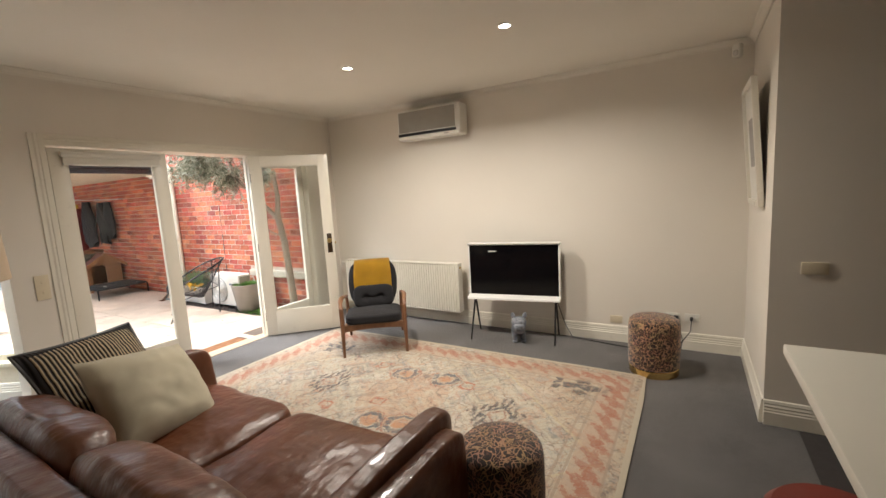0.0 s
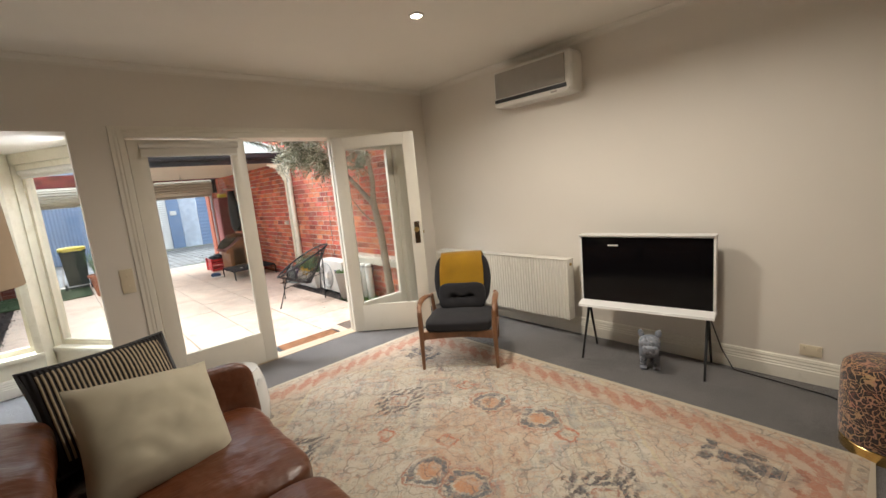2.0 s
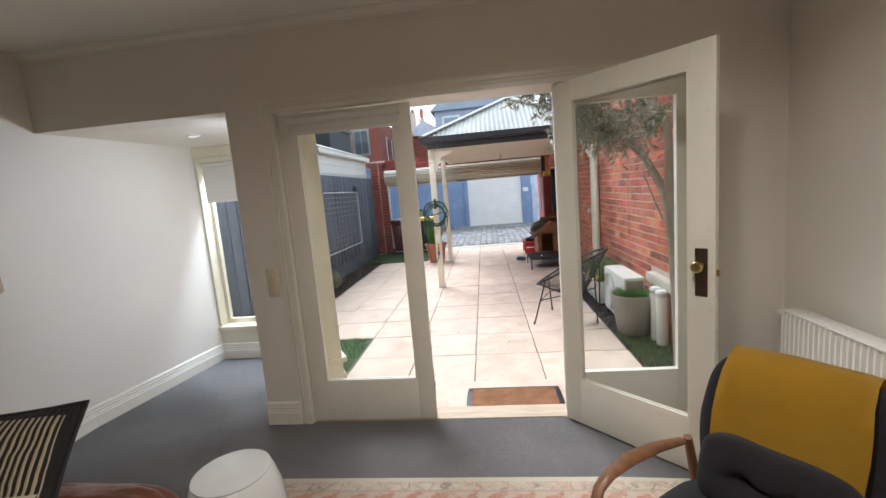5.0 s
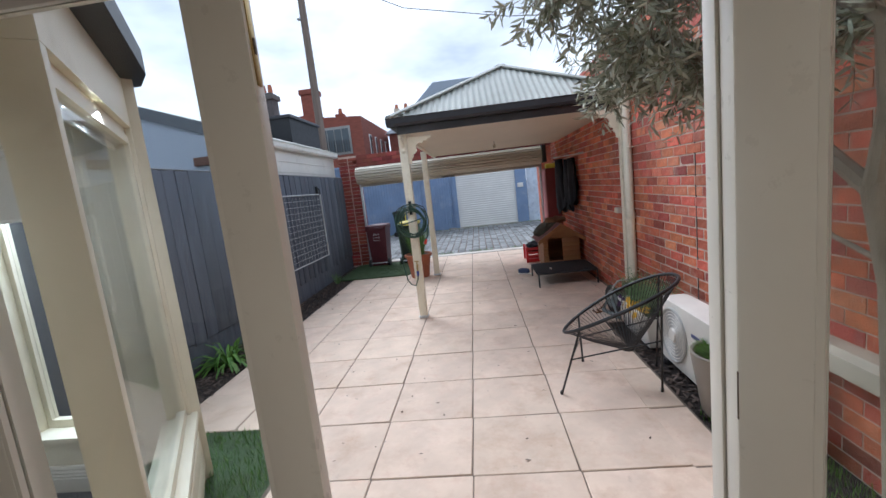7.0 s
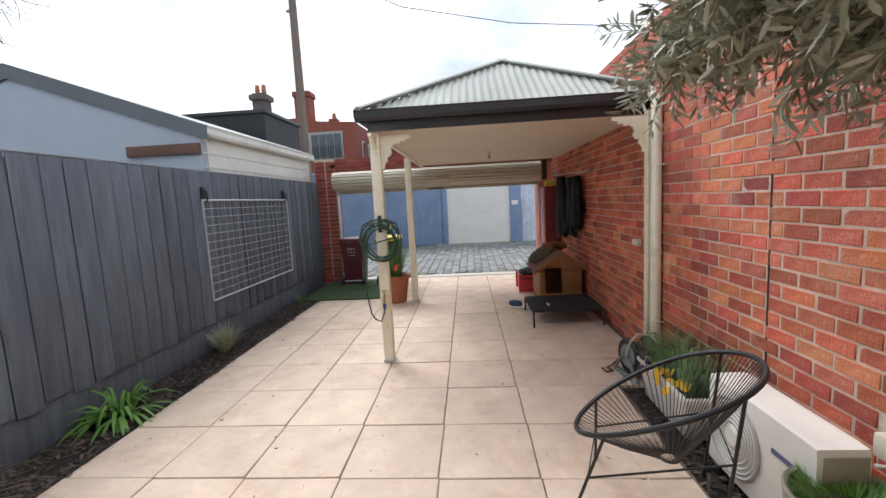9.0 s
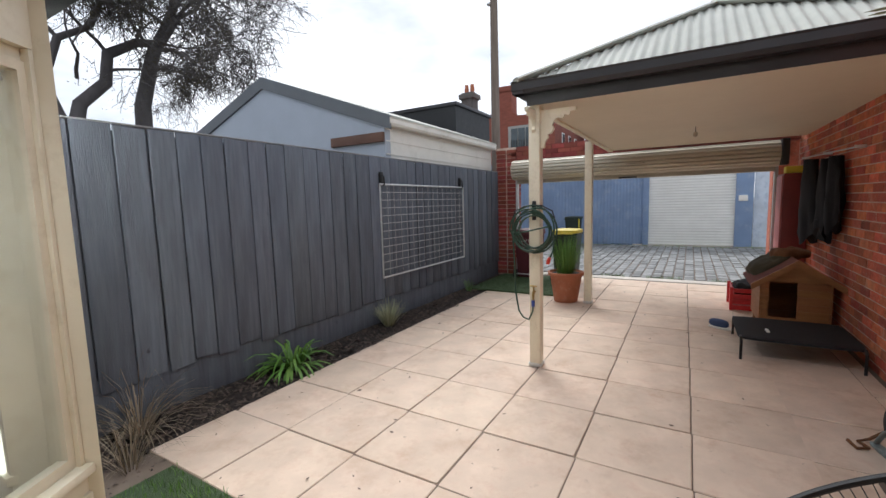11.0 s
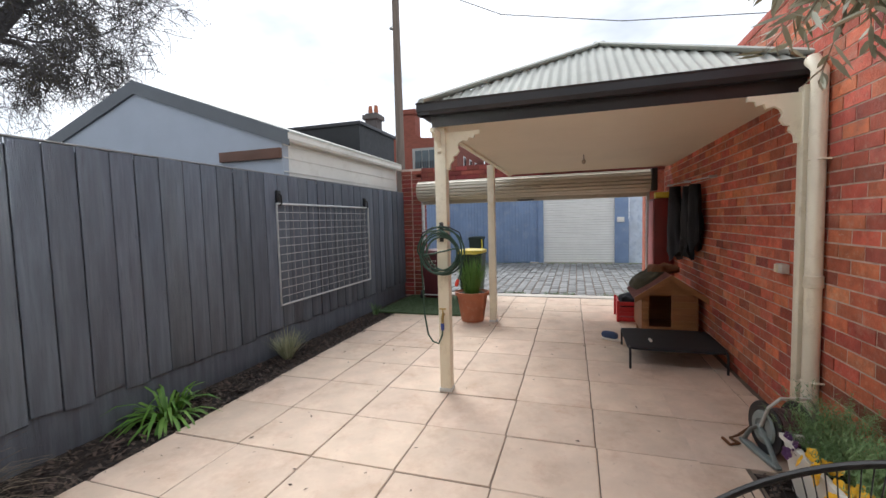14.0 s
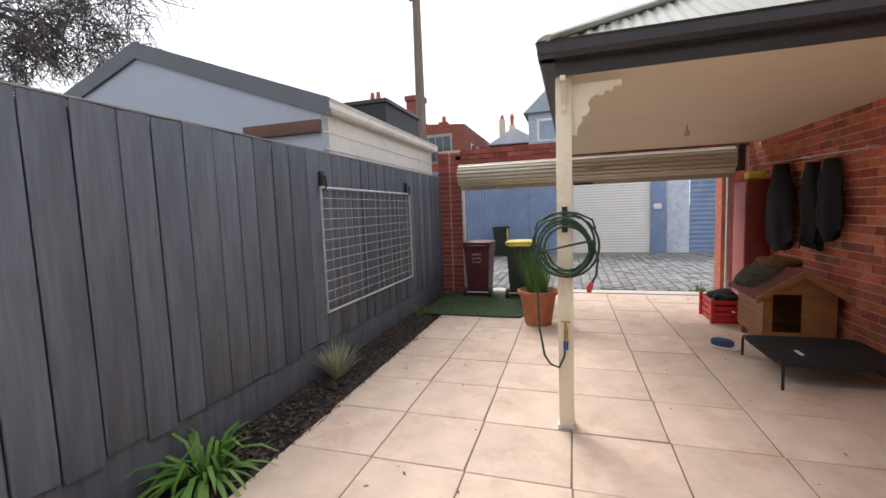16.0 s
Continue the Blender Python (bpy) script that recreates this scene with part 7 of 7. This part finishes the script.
CLOTH = mat("dark_navy_cloth", (0.004, 0.0045, 0.0075), 0.95, vary=0.3, scale=6, bump=0.5, bscale=120)
OLIVEC = mat("faded_olive_cloth", (0.06, 0.055, 0.035), 0.95, vary=0.3, scale=6, bump=0.5, bscale=120)
RUST = mat("rust_brown_cloth", (0.16, 0.07, 0.03), 0.95, vary=0.3, scale=6, bump=0.5, bscale=120)
solid("folded_coat", softb((-10.86, 3.70, kz1 + 0.14), (0.55, 0.42, 0.16), k=3, n=14, wrinkle=0.05, seed=3, rot=Euler((radians(30), 0, 0)).to_matrix()), OLIVEC, "crumpled dark olive coat heaped on the kennel", "coat")
solid("folded_blanket", softb((-10.95, 3.90, kz1 + 0.27), (0.50, 0.36, 0.10), k=3, n=14, wrinkle=0.05, seed=8), RUST, "rust brown blanket draped on the kennel roof", "blanket")
cr = thing("crate", "red plastic crate beside the kennel", "crate", pose(-11.60, 3.56, G))
REDP = mat("red_crate_plastic", (0.55, 0.025, 0.03), 0.4, vary=0.1, scale=5)
for i in range(4):
    z = 0.01 + i * 0.075
    for a, b in (((-0.24, -0.17), (0.24, -0.155)), ((-0.24, 0.155), (0.24, 0.17)), ((-0.24, -0.155), (-0.225, 0.155)), ((0.225, -0.155), (0.24, 0.155))):
        part("side_bar", boxb(a[0], a[1], z, b[0], b[1], z + 0.055, 0.003), REDP, cr)
for sx in (-1, 1):
    for sy in (-1, 1):
        part("corner", boxb(sx * 0.245 - 0.02, sy * 0.175 - 0.02, 0, sx * 0.245 + 0.02, sy * 0.175 + 0.02, 0.31, 0.006), REDP, cr)
part("base", boxb(-0.23, -0.16, 0.0, 0.23, 0.16, 0.012), REDP, cr)
solid("bundle", softb((-11.58, 3.55, 0.16), (0.40, 0.28, 0.22), k=2.6, n=12, wrinkle=0.05, seed=6), CLOTH, "dark bundle of cloth piled in the crate", "bundle")


def hanging(name, label, x, y, ztop, w, h, d, seed, material):
    """A garment hanging in folds from a hook."""
    bm, rows, n, k = bmesh.new(), [], 14, 22
    for i in range(n + 1):
        f = i / n
        row = []
        for j in range(k):
            a = 2 * math.pi * j / k
            ww = w * (0.35 + 0.65 * min(1, f * 3.2)) * (1 - 0.12 * max(0, f - 0.7) / 0.3)
            fold = 1 + 0.22 * f * math.sin(a * 5 + seed + 1.5 * math.sin(f * 3))
            ww *= 1 + 0.22 * noise.noise(Vector((f * 3, seed, 1)))
            row.append((x + 0.05 * noise.noise(Vector((f * 2, 0, seed))) + ww / 2 * math.cos(a) * fold, y + d / 2 * math.sin(a) * fold + 0.02 * noise.noise(Vector((a, f * 4, seed))), ztop - h * f + 0.09 * math.sin(a * 2 + seed) * (f > 0.85)))
        rows.append(row)
    return solid(name, ring_sweep(bm, rows), material, label, "clothing", smooth=70)


hanging("jacket", "dark navy jacket hanging on the brick wall", -11.62, 4.17, 1.84, 0.62, 0.98, 0.15, 1, CLOTH)
hanging("jacket", "dark navy trousers hanging on the brick wall", -10.95, 4.18, 1.80, 0.38, 0.86, 0.12, 4, CLOTH)
hanging("jacket", "dark navy jacket hanging from a wall hook", -10.58, 4.18, 1.80, 0.36, 0.74, 0.12, 7, CLOTH)
wr = thing("wall_rail", "thin steel hanging rail with hooks on the brick wall", "rail")
part("rail", tubeb([(-12.3, 4.20, 1.90), (-10.1, 4.20, 1.84)], 0.008, 8), GALV, wr)
for x in (-12.3, -11.2, -10.1):
    part("bracket", boxb(x - 0.015, 4.195, 1.83 - 0.027 * (x + 10.1) , x + 0.015, NY, 1.86 - 0.027 * (x + 10.1), 0.003), GALV, wr)
cb = thing("tall_cabinet", "tall dark red metal cabinet by the roller door", "cabinet")
REDM = mat("dark_red_paint", (0.17, 0.022, 0.022), 0.5, vary=0.2, scale=3)
part("body", boxb(-12.56, 3.98, G, -12.10, 4.26, 1.70, 0.01), REDM, cb)
part("door", boxb(-12.54, 3.962, G + 0.05, -12.12, 3.978, 1.67, 0.006), mat("pale_red_panel", (0.42, 0.14, 0.13), 0.5, vary=0.15, scale=3), cb, "faded red door")
part("tool_case", boxb(-12.30, 4.0, 1.702, -12.13, 4.20, 1.80, 0.02), YELLOWLID, cb, "yellow tool case on top")
sp = thing("outdoor_socket", "weathered outdoor power point on the brick wall", "socket", pose(-8.44, NY - 0.012, 1.02))
part("case", boxb(-0.055, -0.05, -0.035, 0.055, 0, 0.035, 0.008), mat("weathered_plastic", (0.50, 0.47, 0.40), 0.5, vary=0.15, scale=8), sp)
part("flap", boxb(-0.05, -0.06, -0.03, 0.0, -0.05, 0.03, 0.004), IVORYP, sp)
lb = thing("light_bulb", "bare bulb hanging under the carport ceiling", "light bulb", pose(-10.6, 2.9, 2.245))
part("cord", tubeb([(0, 0, 0), (0.01, 0, -0.06)], 0.004, 6), BLACKP, lb)
part("bulb", softb((0.01, 0, -0.09), (0.05, 0.05, 0.065), k=2, n=6), mat("dull_bulb_glass", (0.5, 0.45, 0.35), 0.2), lb)

# ---- hose reel ----
hr = thing("hose_reel", "grey garden hose reel with black hose by the downpipe", "hose reel", pose(-7.86, 4.04, G, 0, 0, 12) @ Matrix.Scale(0.82, 4))
GREYP = mat("grey_green_plastic", (0.22, 0.25, 0.24), 0.5, vary=0.1, scale=6)
for s in (-1, 1):
    fl = part("flange", latheb([(0.05, 0.0), (0.195, 0.0), (0.20, 0.008), (0.195, 0.016), (0.16, 0.010), (0.05, 0.010)], 36), BLACKP, hr, "black drum flange", pose(0, s * 0.11 + (0.008 if s > 0 else -0.008), 0.22, 90))
    part("hub_cover", latheb([(0.001, 0.0), (0.115, 0.0), (0.13, 0.012), (0.12, 0.028), (0.07, 0.036), (0.06, 0.026), (0.001, 0.026)], 30), GREYP, hr, "round grey hub cover", pose(0, s * 0.135 - (0.012 if s > 0 else -0.012), 0.22, 90 if s < 0 else -90))
    part("stand", tubeb([(-0.20, s * 0.165, 0.02), (-0.10, s * 0.17, 0.16), (0, s * 0.17, 0.24), (0.10, s * 0.17, 0.16), (0.20, s * 0.165, 0.02)], 0.020, 8, flat=0.6), GREYP, hr)
    part("foot", softb((0, s * 0.165, 0.018), (0.46, 0.06, 0.036), k=5, n=6), GREYP, hr)
part("grip", tubeb([(0.02, -0.17, 0.24), (0.10, -0.17, 0.42), (0.12, -0.10, 0.50), (0.12, 0.10, 0.50), (0.10, 0.17, 0.42), (0.02, 0.17, 0.24)], 0.012, 8), mat("pale_grey_tube", (0.5, 0.49, 0.45), 0.4), hr, "pale tubular carry grip")
part("axle", tubeb([(0, -0.12, 0.22), (0, 0.12, 0.22)], 0.05, 16), GREYP, hr)
spts = [((0.10 + 0.013 * (k // 90)) * math.cos(k * 0.35), -0.085 + 0.17 * abs(((k / 60) % 2) - 1), 0.22 + (0.10 + 0.013 * (k // 90)) * math.sin(k * 0.35)) for k in range(360)]
part("hose", tubeb(spts, 0.010, 5), mat("brown_hose", (0.10, 0.05, 0.05), 0.5), hr, "dark brown wound hose")
solid("hose_tail", tubeb([(-7.98, 3.93, 0.02), (-8.04, 3.86, G + 0.02), (-8.0, 3.80, G + 0.012), (-7.93, 3.83, G + 0.012), (-7.90, 3.77, G + 0.012), (-7.99, 3.75, G + 0.012)], 0.010, 6), RUST, "loose end of hose on the paving", "hose")

# ---- neighbouring shed ----
ns = thing("neighbour_shed", "grey gabled shed with white side wall beyond the fence", "shed")
sx, syr, syl, sya = -9.35, -0.78, -5.75, -3.25
EZ, AZ = 2.56, 3.44
part("gable_wall", prismb([(syr, -0.2), (syr, EZ), (sya, AZ), (syl, EZ), (syl, -0.2)], "x", sx - 0.12, sx), WEATHERG, ns)
part("side_wall", boxb(-12.95, syr - 0.12, -0.2, sx - 0.122, syr, EZ - 0.03), WHITEB, ns, "white painted side wall")
for z in (2.12, 2.30, 2.46):
    part("cladding_strip", boxb(-12.95, syr, z, sx - 0.02, syr + 0.010, z + 0.014), WHITEB, ns)
for y1, z1, y2, z2 in ((syr + 0.12, EZ - 0.02, sya, AZ + 0.03), (syl - 0.12, EZ - 0.02, sya, AZ + 0.03)):
    part("barge_board", prismb([(y1, z1 - 0.10), (y1, z1 + 0.09), (y2, z2 + 0.09), (y2, z2 - 0.10)], "x", sx, sx + 0.035), mat("slate_grey_paint", (0.10, 0.115, 0.13), 0.55, vary=0.1, scale=2), ns, "slate grey barge board")
    part("roof", prismb([(y1, z1 + 0.06), (y1, z1 + 0.09), (y2, z2 + 0.09), (y2, z2 + 0.06)], "x", -12.95, sx), ROOFM, ns)
part("gutter", ring_sweep(bmesh.new(), [[(x, syr + 0.02 + d, EZ - 0.06 + z) for d, z in GP] for x in (sx + 0.03, -12.95)]), WHITEB, ns, "white gutter", smooth=20)
part("beam", boxb(sx, -1.75, 2.29, sx + 0.05, syr, 2.42, 0.004), mat("brown_stained_beam", (0.12, 0.06, 0.04), 0.7, vary=0.2, scale=3), ns, "brown timber beam")

# ---- distant buildings ----
cbk = thing("dark_building", "plain charcoal block behind the shed", "building")
part("wall", boxb(-15.6, -4.15, -0.2, -13.65, -1.98, 3.72), mat("charcoal_cladding", (0.018, 0.02, 0.022), 0.6, vary=0.15, scale=1), cbk)
part("roof", boxb(-15.65, -4.2, 3.72, -13.6, -1.93, 3.80, 0.01), GUTTER, cbk)
FARB = mat("far_red_brick", (0.24, 0.075, 0.05), 0.9, vary=0.2, scale=2, stretch=(1, 1, 4))
FGLASS = mat("dark_window_glass", (0.05, 0.07, 0.08), 0.12, vary=0.2, scale=2, bump=0)
rb_ = thing("brick_house", "two-storey red brick house with chimneys beyond the lane", "house")
part("wall", prismb([(-12.9, -0.2), (-5.8, -0.2), (-5.8, 7.75), (-8.6, 7.95), (-9.3, 8.35), (-11.2, 8.25), (-12.9, 7.6)], "x", -46, -36), FARB, rb_)
w = part("window", boxb(-36.0, -9.4, 5.0, -35.93, -6.75, 7.15, 0.01), mat("grey_render_surround", (0.30, 0.30, 0.28), 0.8, vary=0.1, scale=2), rb_, "wide grey-framed window")
for k in range(4):
    part("pane", boxb(-35.93, -9.15 + k * 0.58, 5.2, -35.9, -8.65 + k * 0.58, 6.95), FGLASS, w)
for k in range(12):
    part("bar", boxb(-35.88, -9.15 + k * 0.2, 5.15, -35.85, -9.10 + k * 0.2, 6.1), BLACKM, w)
c = part("chimney", boxb(-37.5, -10.4, 7.5, -36.3, -9.25, 9.9, 0.03), FARB, rb_)
part("cap", boxb(-37.6, -10.5, 9.9, -36.2, -9.15, 10.3, 0.05), FARB, c)
c = part("chimney", boxb(-39, -8.5, 7.5, -38.3, -7.8, 8.55, 0.03), FARB, rb_)
part("pot", latheb([(0.15, 8.55), (0.18, 8.7), (0.14, 9.0), (0.001, 9.0)], 12, -38.6, -8.1), TERRA, c)
for k in range(4):
    w = part("window", boxb(-38.6 - 2 * k, -5.8, 4.6, -37.9 - 2 * k, -5.75, 6.6, 0.01), WHITEB, rb_, "tall side window")
    part("pane", boxb(-38.5 - 2 * k, -5.75, 4.7, -38.0 - 2 * k, -5.735, 6.5), FGLASS, w)
oc = thing("old_house", "grey-roofed old house with an ornate chimney", "house")
part("wall", boxb(-52, -22, -0.2, -42, -12.8, 6.5), WHITEB, oc)
part("roof", prismb([(-22.4, 6.5), (-12.4, 6.5), (-17.4, 9.6)], "x", -52.4, -41.6), mat("pale_slate_roof", (0.36, 0.40, 0.45), 0.6, vary=0.1, scale=1), oc)
c = part("chimney", boxb(-42.9, -16.4, 6.5, -41.7, -15.2, 11.9, 0.04), mat("dark_stone", (0.10, 0.09, 0.085), 0.9, vary=0.2, scale=2), oc, "dark ornate chimney")
part("cap", boxb(-43.1, -16.6, 11.3, -41.5, -15.0, 11.75, 0.05), mat("dark_stone_cap", (0.12, 0.11, 0.10), 0.9, vary=0.2, scale=2), c)
for y in (-16.1, -15.5):
    part("pot", latheb([(0.18, 11.9), (0.22, 12.2), (0.16, 12.7), (0.001, 12.7)], 12, -42.3, y), TERRA, c)
mh = thing("terrace_house", "brick terrace house with cream chimneys", "house")
part("wall", boxb(-60, -5.3, -0.2, -44, -1.2, 7.2), FARB, mh)
part("roof", prismb([(-5.6, 7.2), (-0.9, 7.2), (-3.2, 8.6)], "x", -60, -43.6), mat("pale_iron_roof", (0.52, 0.55, 0.58), 0.5, vary=0.1, scale=1), mh)
for y in (-4.4, -3.5):
    c = part("chimney", boxb(-45.2, y - 0.25, 7.2, -44.6, y + 0.25, 9.6 if y < -4 else 9.0, 0.03), mat("cream_chimney", (0.55, 0.47, 0.36), 0.8, vary=0.1, scale=2), mh, "cream rendered chimney")
    part("pot", latheb([(0.14, 9.0), (0.2, 9.7), (0.12, 10.0), (0.001, 10.0)], 12, -44.9, y), TERRA, c)
bh = thing("blue_house", "pale blue weatherboard upper storey beyond the lane", "house")
part("wall", boxb(-44, -1.0, -0.2, -34, 4.5, 7.55), mat("pale_blue_boards", (0.36, 0.43, 0.52), 0.6, vary=0.08, scale=1.5), bh)
part("roof", prismb([(-1.3, 7.55), (4.8, 7.55), (3.4, 8.9), (0.2, 8.9)], "x", -44.3, -33.7), mat("grey_blue_roof", (0.33, 0.38, 0.44), 0.5, vary=0.08, scale=1), bh)
w = part("window", boxb(-34.0, -0.45, 5.7, -33.93, 0.9, 7.15, 0.01), WHITEB, bh)
part("pane", boxb(-33.93, -0.3, 5.85, -33.9, 0.75, 7.0), mat("blue_sky_glass", (0.25, 0.33, 0.42), 0.15, vary=0.1, scale=2, bump=0), w)
for k in range(9):
    part("board_edge", boxb(-34.02, -1.0, 4.9 + 0.3 * k, -33.985, 4.5, 4.92 + 0.3 * k), WHITEB, bh)

# ---- pole and wire ----
pl = thing("power_pole", "tall timber power pole with a small lamp", "pole", pose(-17.1, -2.43, 0))
part("pole", tubeb([(0, 0, -0.3), (0, 0, 4.0), (0.02, 0.0, 9.5)], [0.15, 0.13, 0.10], 14), mat("weathered_pole_timber", (0.20, 0.16, 0.13), 0.9, vary=0.25, scale=3, stretch=(6, 6, 0.5)), pl)
part("lamp_arm", tubeb([(0.0, 0.0, 7.5), (0.05, -0.12, 7.42)], 0.02, 8), GALV, pl)
part("lamp", softb((0.05, -0.14, 7.38), (0.14, 0.14, 0.10), k=2.5, n=6), GALV, pl, "small grey lamp")
solid("power_line", tubeb([(-17.1, -2.43, 8.9), (-17.1, 0.8, 7.25), (-17.1, 4.0, 6.55), (-17.1, 7.4, 6.2), (-17.1, 14, 6.4)], 0.012, 5), BLACKP, "thin black overhead power line", "cable")


# ---- pieces: pavers ----
def shared(name, shapes, rng, parent, m):
    ob = new(name, shapes[rng.randrange(len(shapes))])
    ob.parent = parent
    ob.matrix_basis = m
    return ob


rng = random.Random(5)
PV = 0.608
SKEW = Matrix.Translation((-7.06, 2.0, 0)) @ Matrix(((1, 0.012, 0, 0), (0.010, 1, 0, 0), (0, 0, 1, 0), (0, 0, 0, 1))) @ Matrix.Translation((7.06, -2.0, 0))   # the slabs run a little out of square
full = [mesh_of("paver", boxb(-0.3005, -0.3005, -0.05, 0.3005, 0.3005, 0.0, 0.005, 1), PAVER) for _ in range(2)]
half = [mesh_of("paver", boxb(-0.2995, -0.125, -0.05, 0.2995, 0.125, 0.0, 0.006, 1), PAVER)]
strip = [mesh_of("paver", boxb(-0.2995, -0.066, -0.05, 0.2995, 0.066, 0.0, 0.006, 1), PAVER)]
for i in range(-4, 11):
    xc = -7.06 - PV * i + PV / 2 - PV
    if xc - 0.3 < -13.2 or xc + 0.3 > -4.2:
        continue
    for j in range(7):
        yc = 2.928 + PV / 2 - PV * j
        if yc < 0.1:
            continue
        if xc > -5.85 and yc < 1.14 or (xc < -11.2 and yc < 1.0):
            continue
        z = G + rng.uniform(-0.003, 0.002)
        m = SKEW @ pose(xc, yc, z, rng.uniform(-0.12, 0.12), rng.uniform(-0.12, 0.12), rng.choice((0, 180)) + rng.uniform(-0.2, 0.2))
        shared("paver", full, rng, patio, m)
    if xc < -7.7:
        shared("paver", full, rng, patio, SKEW @ pose(xc, 3.82, G + rng.uniform(-0.003, 0.002)))
        shared("paver", strip, rng, patio, SKEW @ pose(xc, 4.19, G + rng.uniform(-0.003, 0.002)))
    else:
        shared("paver", half, rng, patio, SKEW @ pose(xc, 3.52 + 0.13, G + rng.uniform(-0.003, 0.002)))
rngp = random.Random(6)
shared("paver", [mesh_of("paver", boxb(-0.275, -1.2, -0.05, 0.275, 0.8, 0.0, 0.006, 1), PAVER)], rngp, patio, pose(-4.37, 2.35, G))


# ---- litter and weeds ----
rng = random.Random(77)
bm = bmesh.new()
for _ in range(150):
    c = Vector((rng.uniform(-13.0, -5.2), rng.uniform(0.0, 3.6), G + 0.005))
    a, L = rng.uniform(0, 6.28), rng.uniform(0.006, 0.022)
    u, w = Vector((math.cos(a), math.sin(a), 0.1)) * L, Vector((-math.sin(a), math.cos(a), 0.2)) * L * 0.4
    bm.faces.new([bm.verts.new(q) for q in (c - u, c + w, c + u, c - w)])
tagged(part("leaf_litter", bm, chipm, patio, "scattered dry leaf scraps"), kind="stuff")
bm = bmesh.new()
for _ in range(900):
    edge = rng.random()
    p = (-13.47 - 0.10 * rng.random() ** 2, 0.9 + 3.1 * rng.random(), G - 0.02) if edge < 0.6 else (-19.75 + 0.2 * rng.random(), rng.uniform(-2, 6), G - 0.02)
    if noise.noise(Vector((p[1] * 2.2, p[0] * 0.3, 4.0))) > -0.05:
        blade(bm, p, (rng.uniform(-.5, .5), rng.uniform(-.5, .5), 1), rng.uniform(0.03, 0.10), 0.005, 0.5, 2)
tagged(part("weed", bm, DARKBUSH, lane, "low weeds along the edges of the lane", smooth=180), kind="stuff")
plant("weed_clump", "small leafy green weed beside the garage opening", pose(-13.56, 3.82, G - 0.03), clump(46, 0.09, 0.22, 0.012, 1.4, 31, 1.3), DARKBUSH)


# ---- pieces: bricks ----
BL, BH, BP, BR = 0.2280, 0.0753, 0.2385, 0.0858


def brick_spots(x0, x1, z0, z1):
    rows = int((z1 - z0) / BR)
    for r in range(rows):
        off = (0.5 if r % 2 else 0.0) * BP
        x = x0 - off
        while x < x1:
            a, b = max(x, x0), min(x + BL, x1)
            if b - a > 0.04:
                yield r, (a + b) / 2, (b - a) / 2, z0 + r * BR + BH / 2
            x += BP


rng = random.Random(15)
whole = [mesh_of("brick", boxb(-BL / 2 + e, -0.012, -BH / 2, BL / 2 - e, 0.012, BH / 2, 0.004, 1), BRICK) for e in (0.0, 0.0015, 0.003)]
near, rest = 0, []
for r, xc, hw, zc in brick_spots(-12.95, HX - 0.01, G - 0.02, 2.96):
    y = NY + 0.0085 + rng.uniform(-0.0025, 0.0025)
    if -7.3 < xc < -5.9 and 0.3 < zc < 2.6 and hw > 0.11 and near < 300:
        shared("brick", whole, rng, bwall, pose(xc, y, zc, rng.uniform(-1, 1), 0, rng.uniform(-0.8, 0.8)))
        near += 1
    elif abs(zc - 0.45) > 0.06 or xc < -5.9:
        rest.append(((xc, y, zc), (hw, 0.012, BH / 2)))
joined_boxes("brickwork", rest, BRICKJ, bwall, "red bricks of the long wall")
part("coping", boxb(-13.0, NY - 0.01, 2.96, HX, NY + 0.31, 3.03, 0.006), BRICKJ, bwall, "brick coping")

# bricks of the garage pillar and lintel, proud of their cores
pil = []
for r in range(30):
    z = G + 0.02 + r * BR
    for k, y0 in enumerate((-0.655, -0.425)):
        pil.append(((GX + 0.006, y0 + 0.105, z + BH / 2), (0.008, 0.104 if r % 2 else 0.10, BH / 2)))
    pil.append(((GX - 0.115, -0.214, z + BH / 2), (0.105, 0.006, BH / 2)))
lin = []
for r in range(3):
    y = -0.20 - (0.12 if r % 2 else 0)
    while y < 4.2:
        lin.append(((GX + 0.006, y + BL / 2, 2.255 + r * BR + BH / 2), (0.008, BL / 2, BH / 2)))
        y += BP
gb = thing("garage_brickwork", "red bricks facing the garage pillar and beam", "brickwork", kind="structure")
joined_boxes("bricks", pil + lin, DARKBRICK, gb, "red facing bricks")

# ---- pieces: lane pitchers ----
rng = random.Random(9)
stones = [mesh_of("cobble", boxb(-0.148 * s, -0.083, -0.06, 0.148 * s, 0.083, 0.0, 0.014, 1), STONE) for s in (0.92, 1.0, 1.05)]
rest, near, row = [], 0, 0
y = -4.5
while y < 7.5:
    x = -13.50 - (0.15 if row % 2 else 0.0)
    while x > -19.6:
        L = rng.uniform(0.13, 0.155)
        zz = G - 0.012 + rng.uniform(-0.006, 0.006)
        if x > -15.4 and 0.2 < y < 4.2 and near < 300:
            shared("cobble", stones, rng, lane, pose(x - 0.15, y, zz, rng.uniform(-1.5, 1.5), rng.uniform(-1.5, 1.5), rng.uniform(-2, 2)))
            near += 1
        else:
            rest.append(((x - 0.15, y, zz - 0.03), (L * 0.97, 0.08, 0.03)))
        x -= 0.315
    y += 0.185
    row += 1
joined_boxes("cobblestones", rest, STONEJ, lane, "bluestone pitchers of the lane")
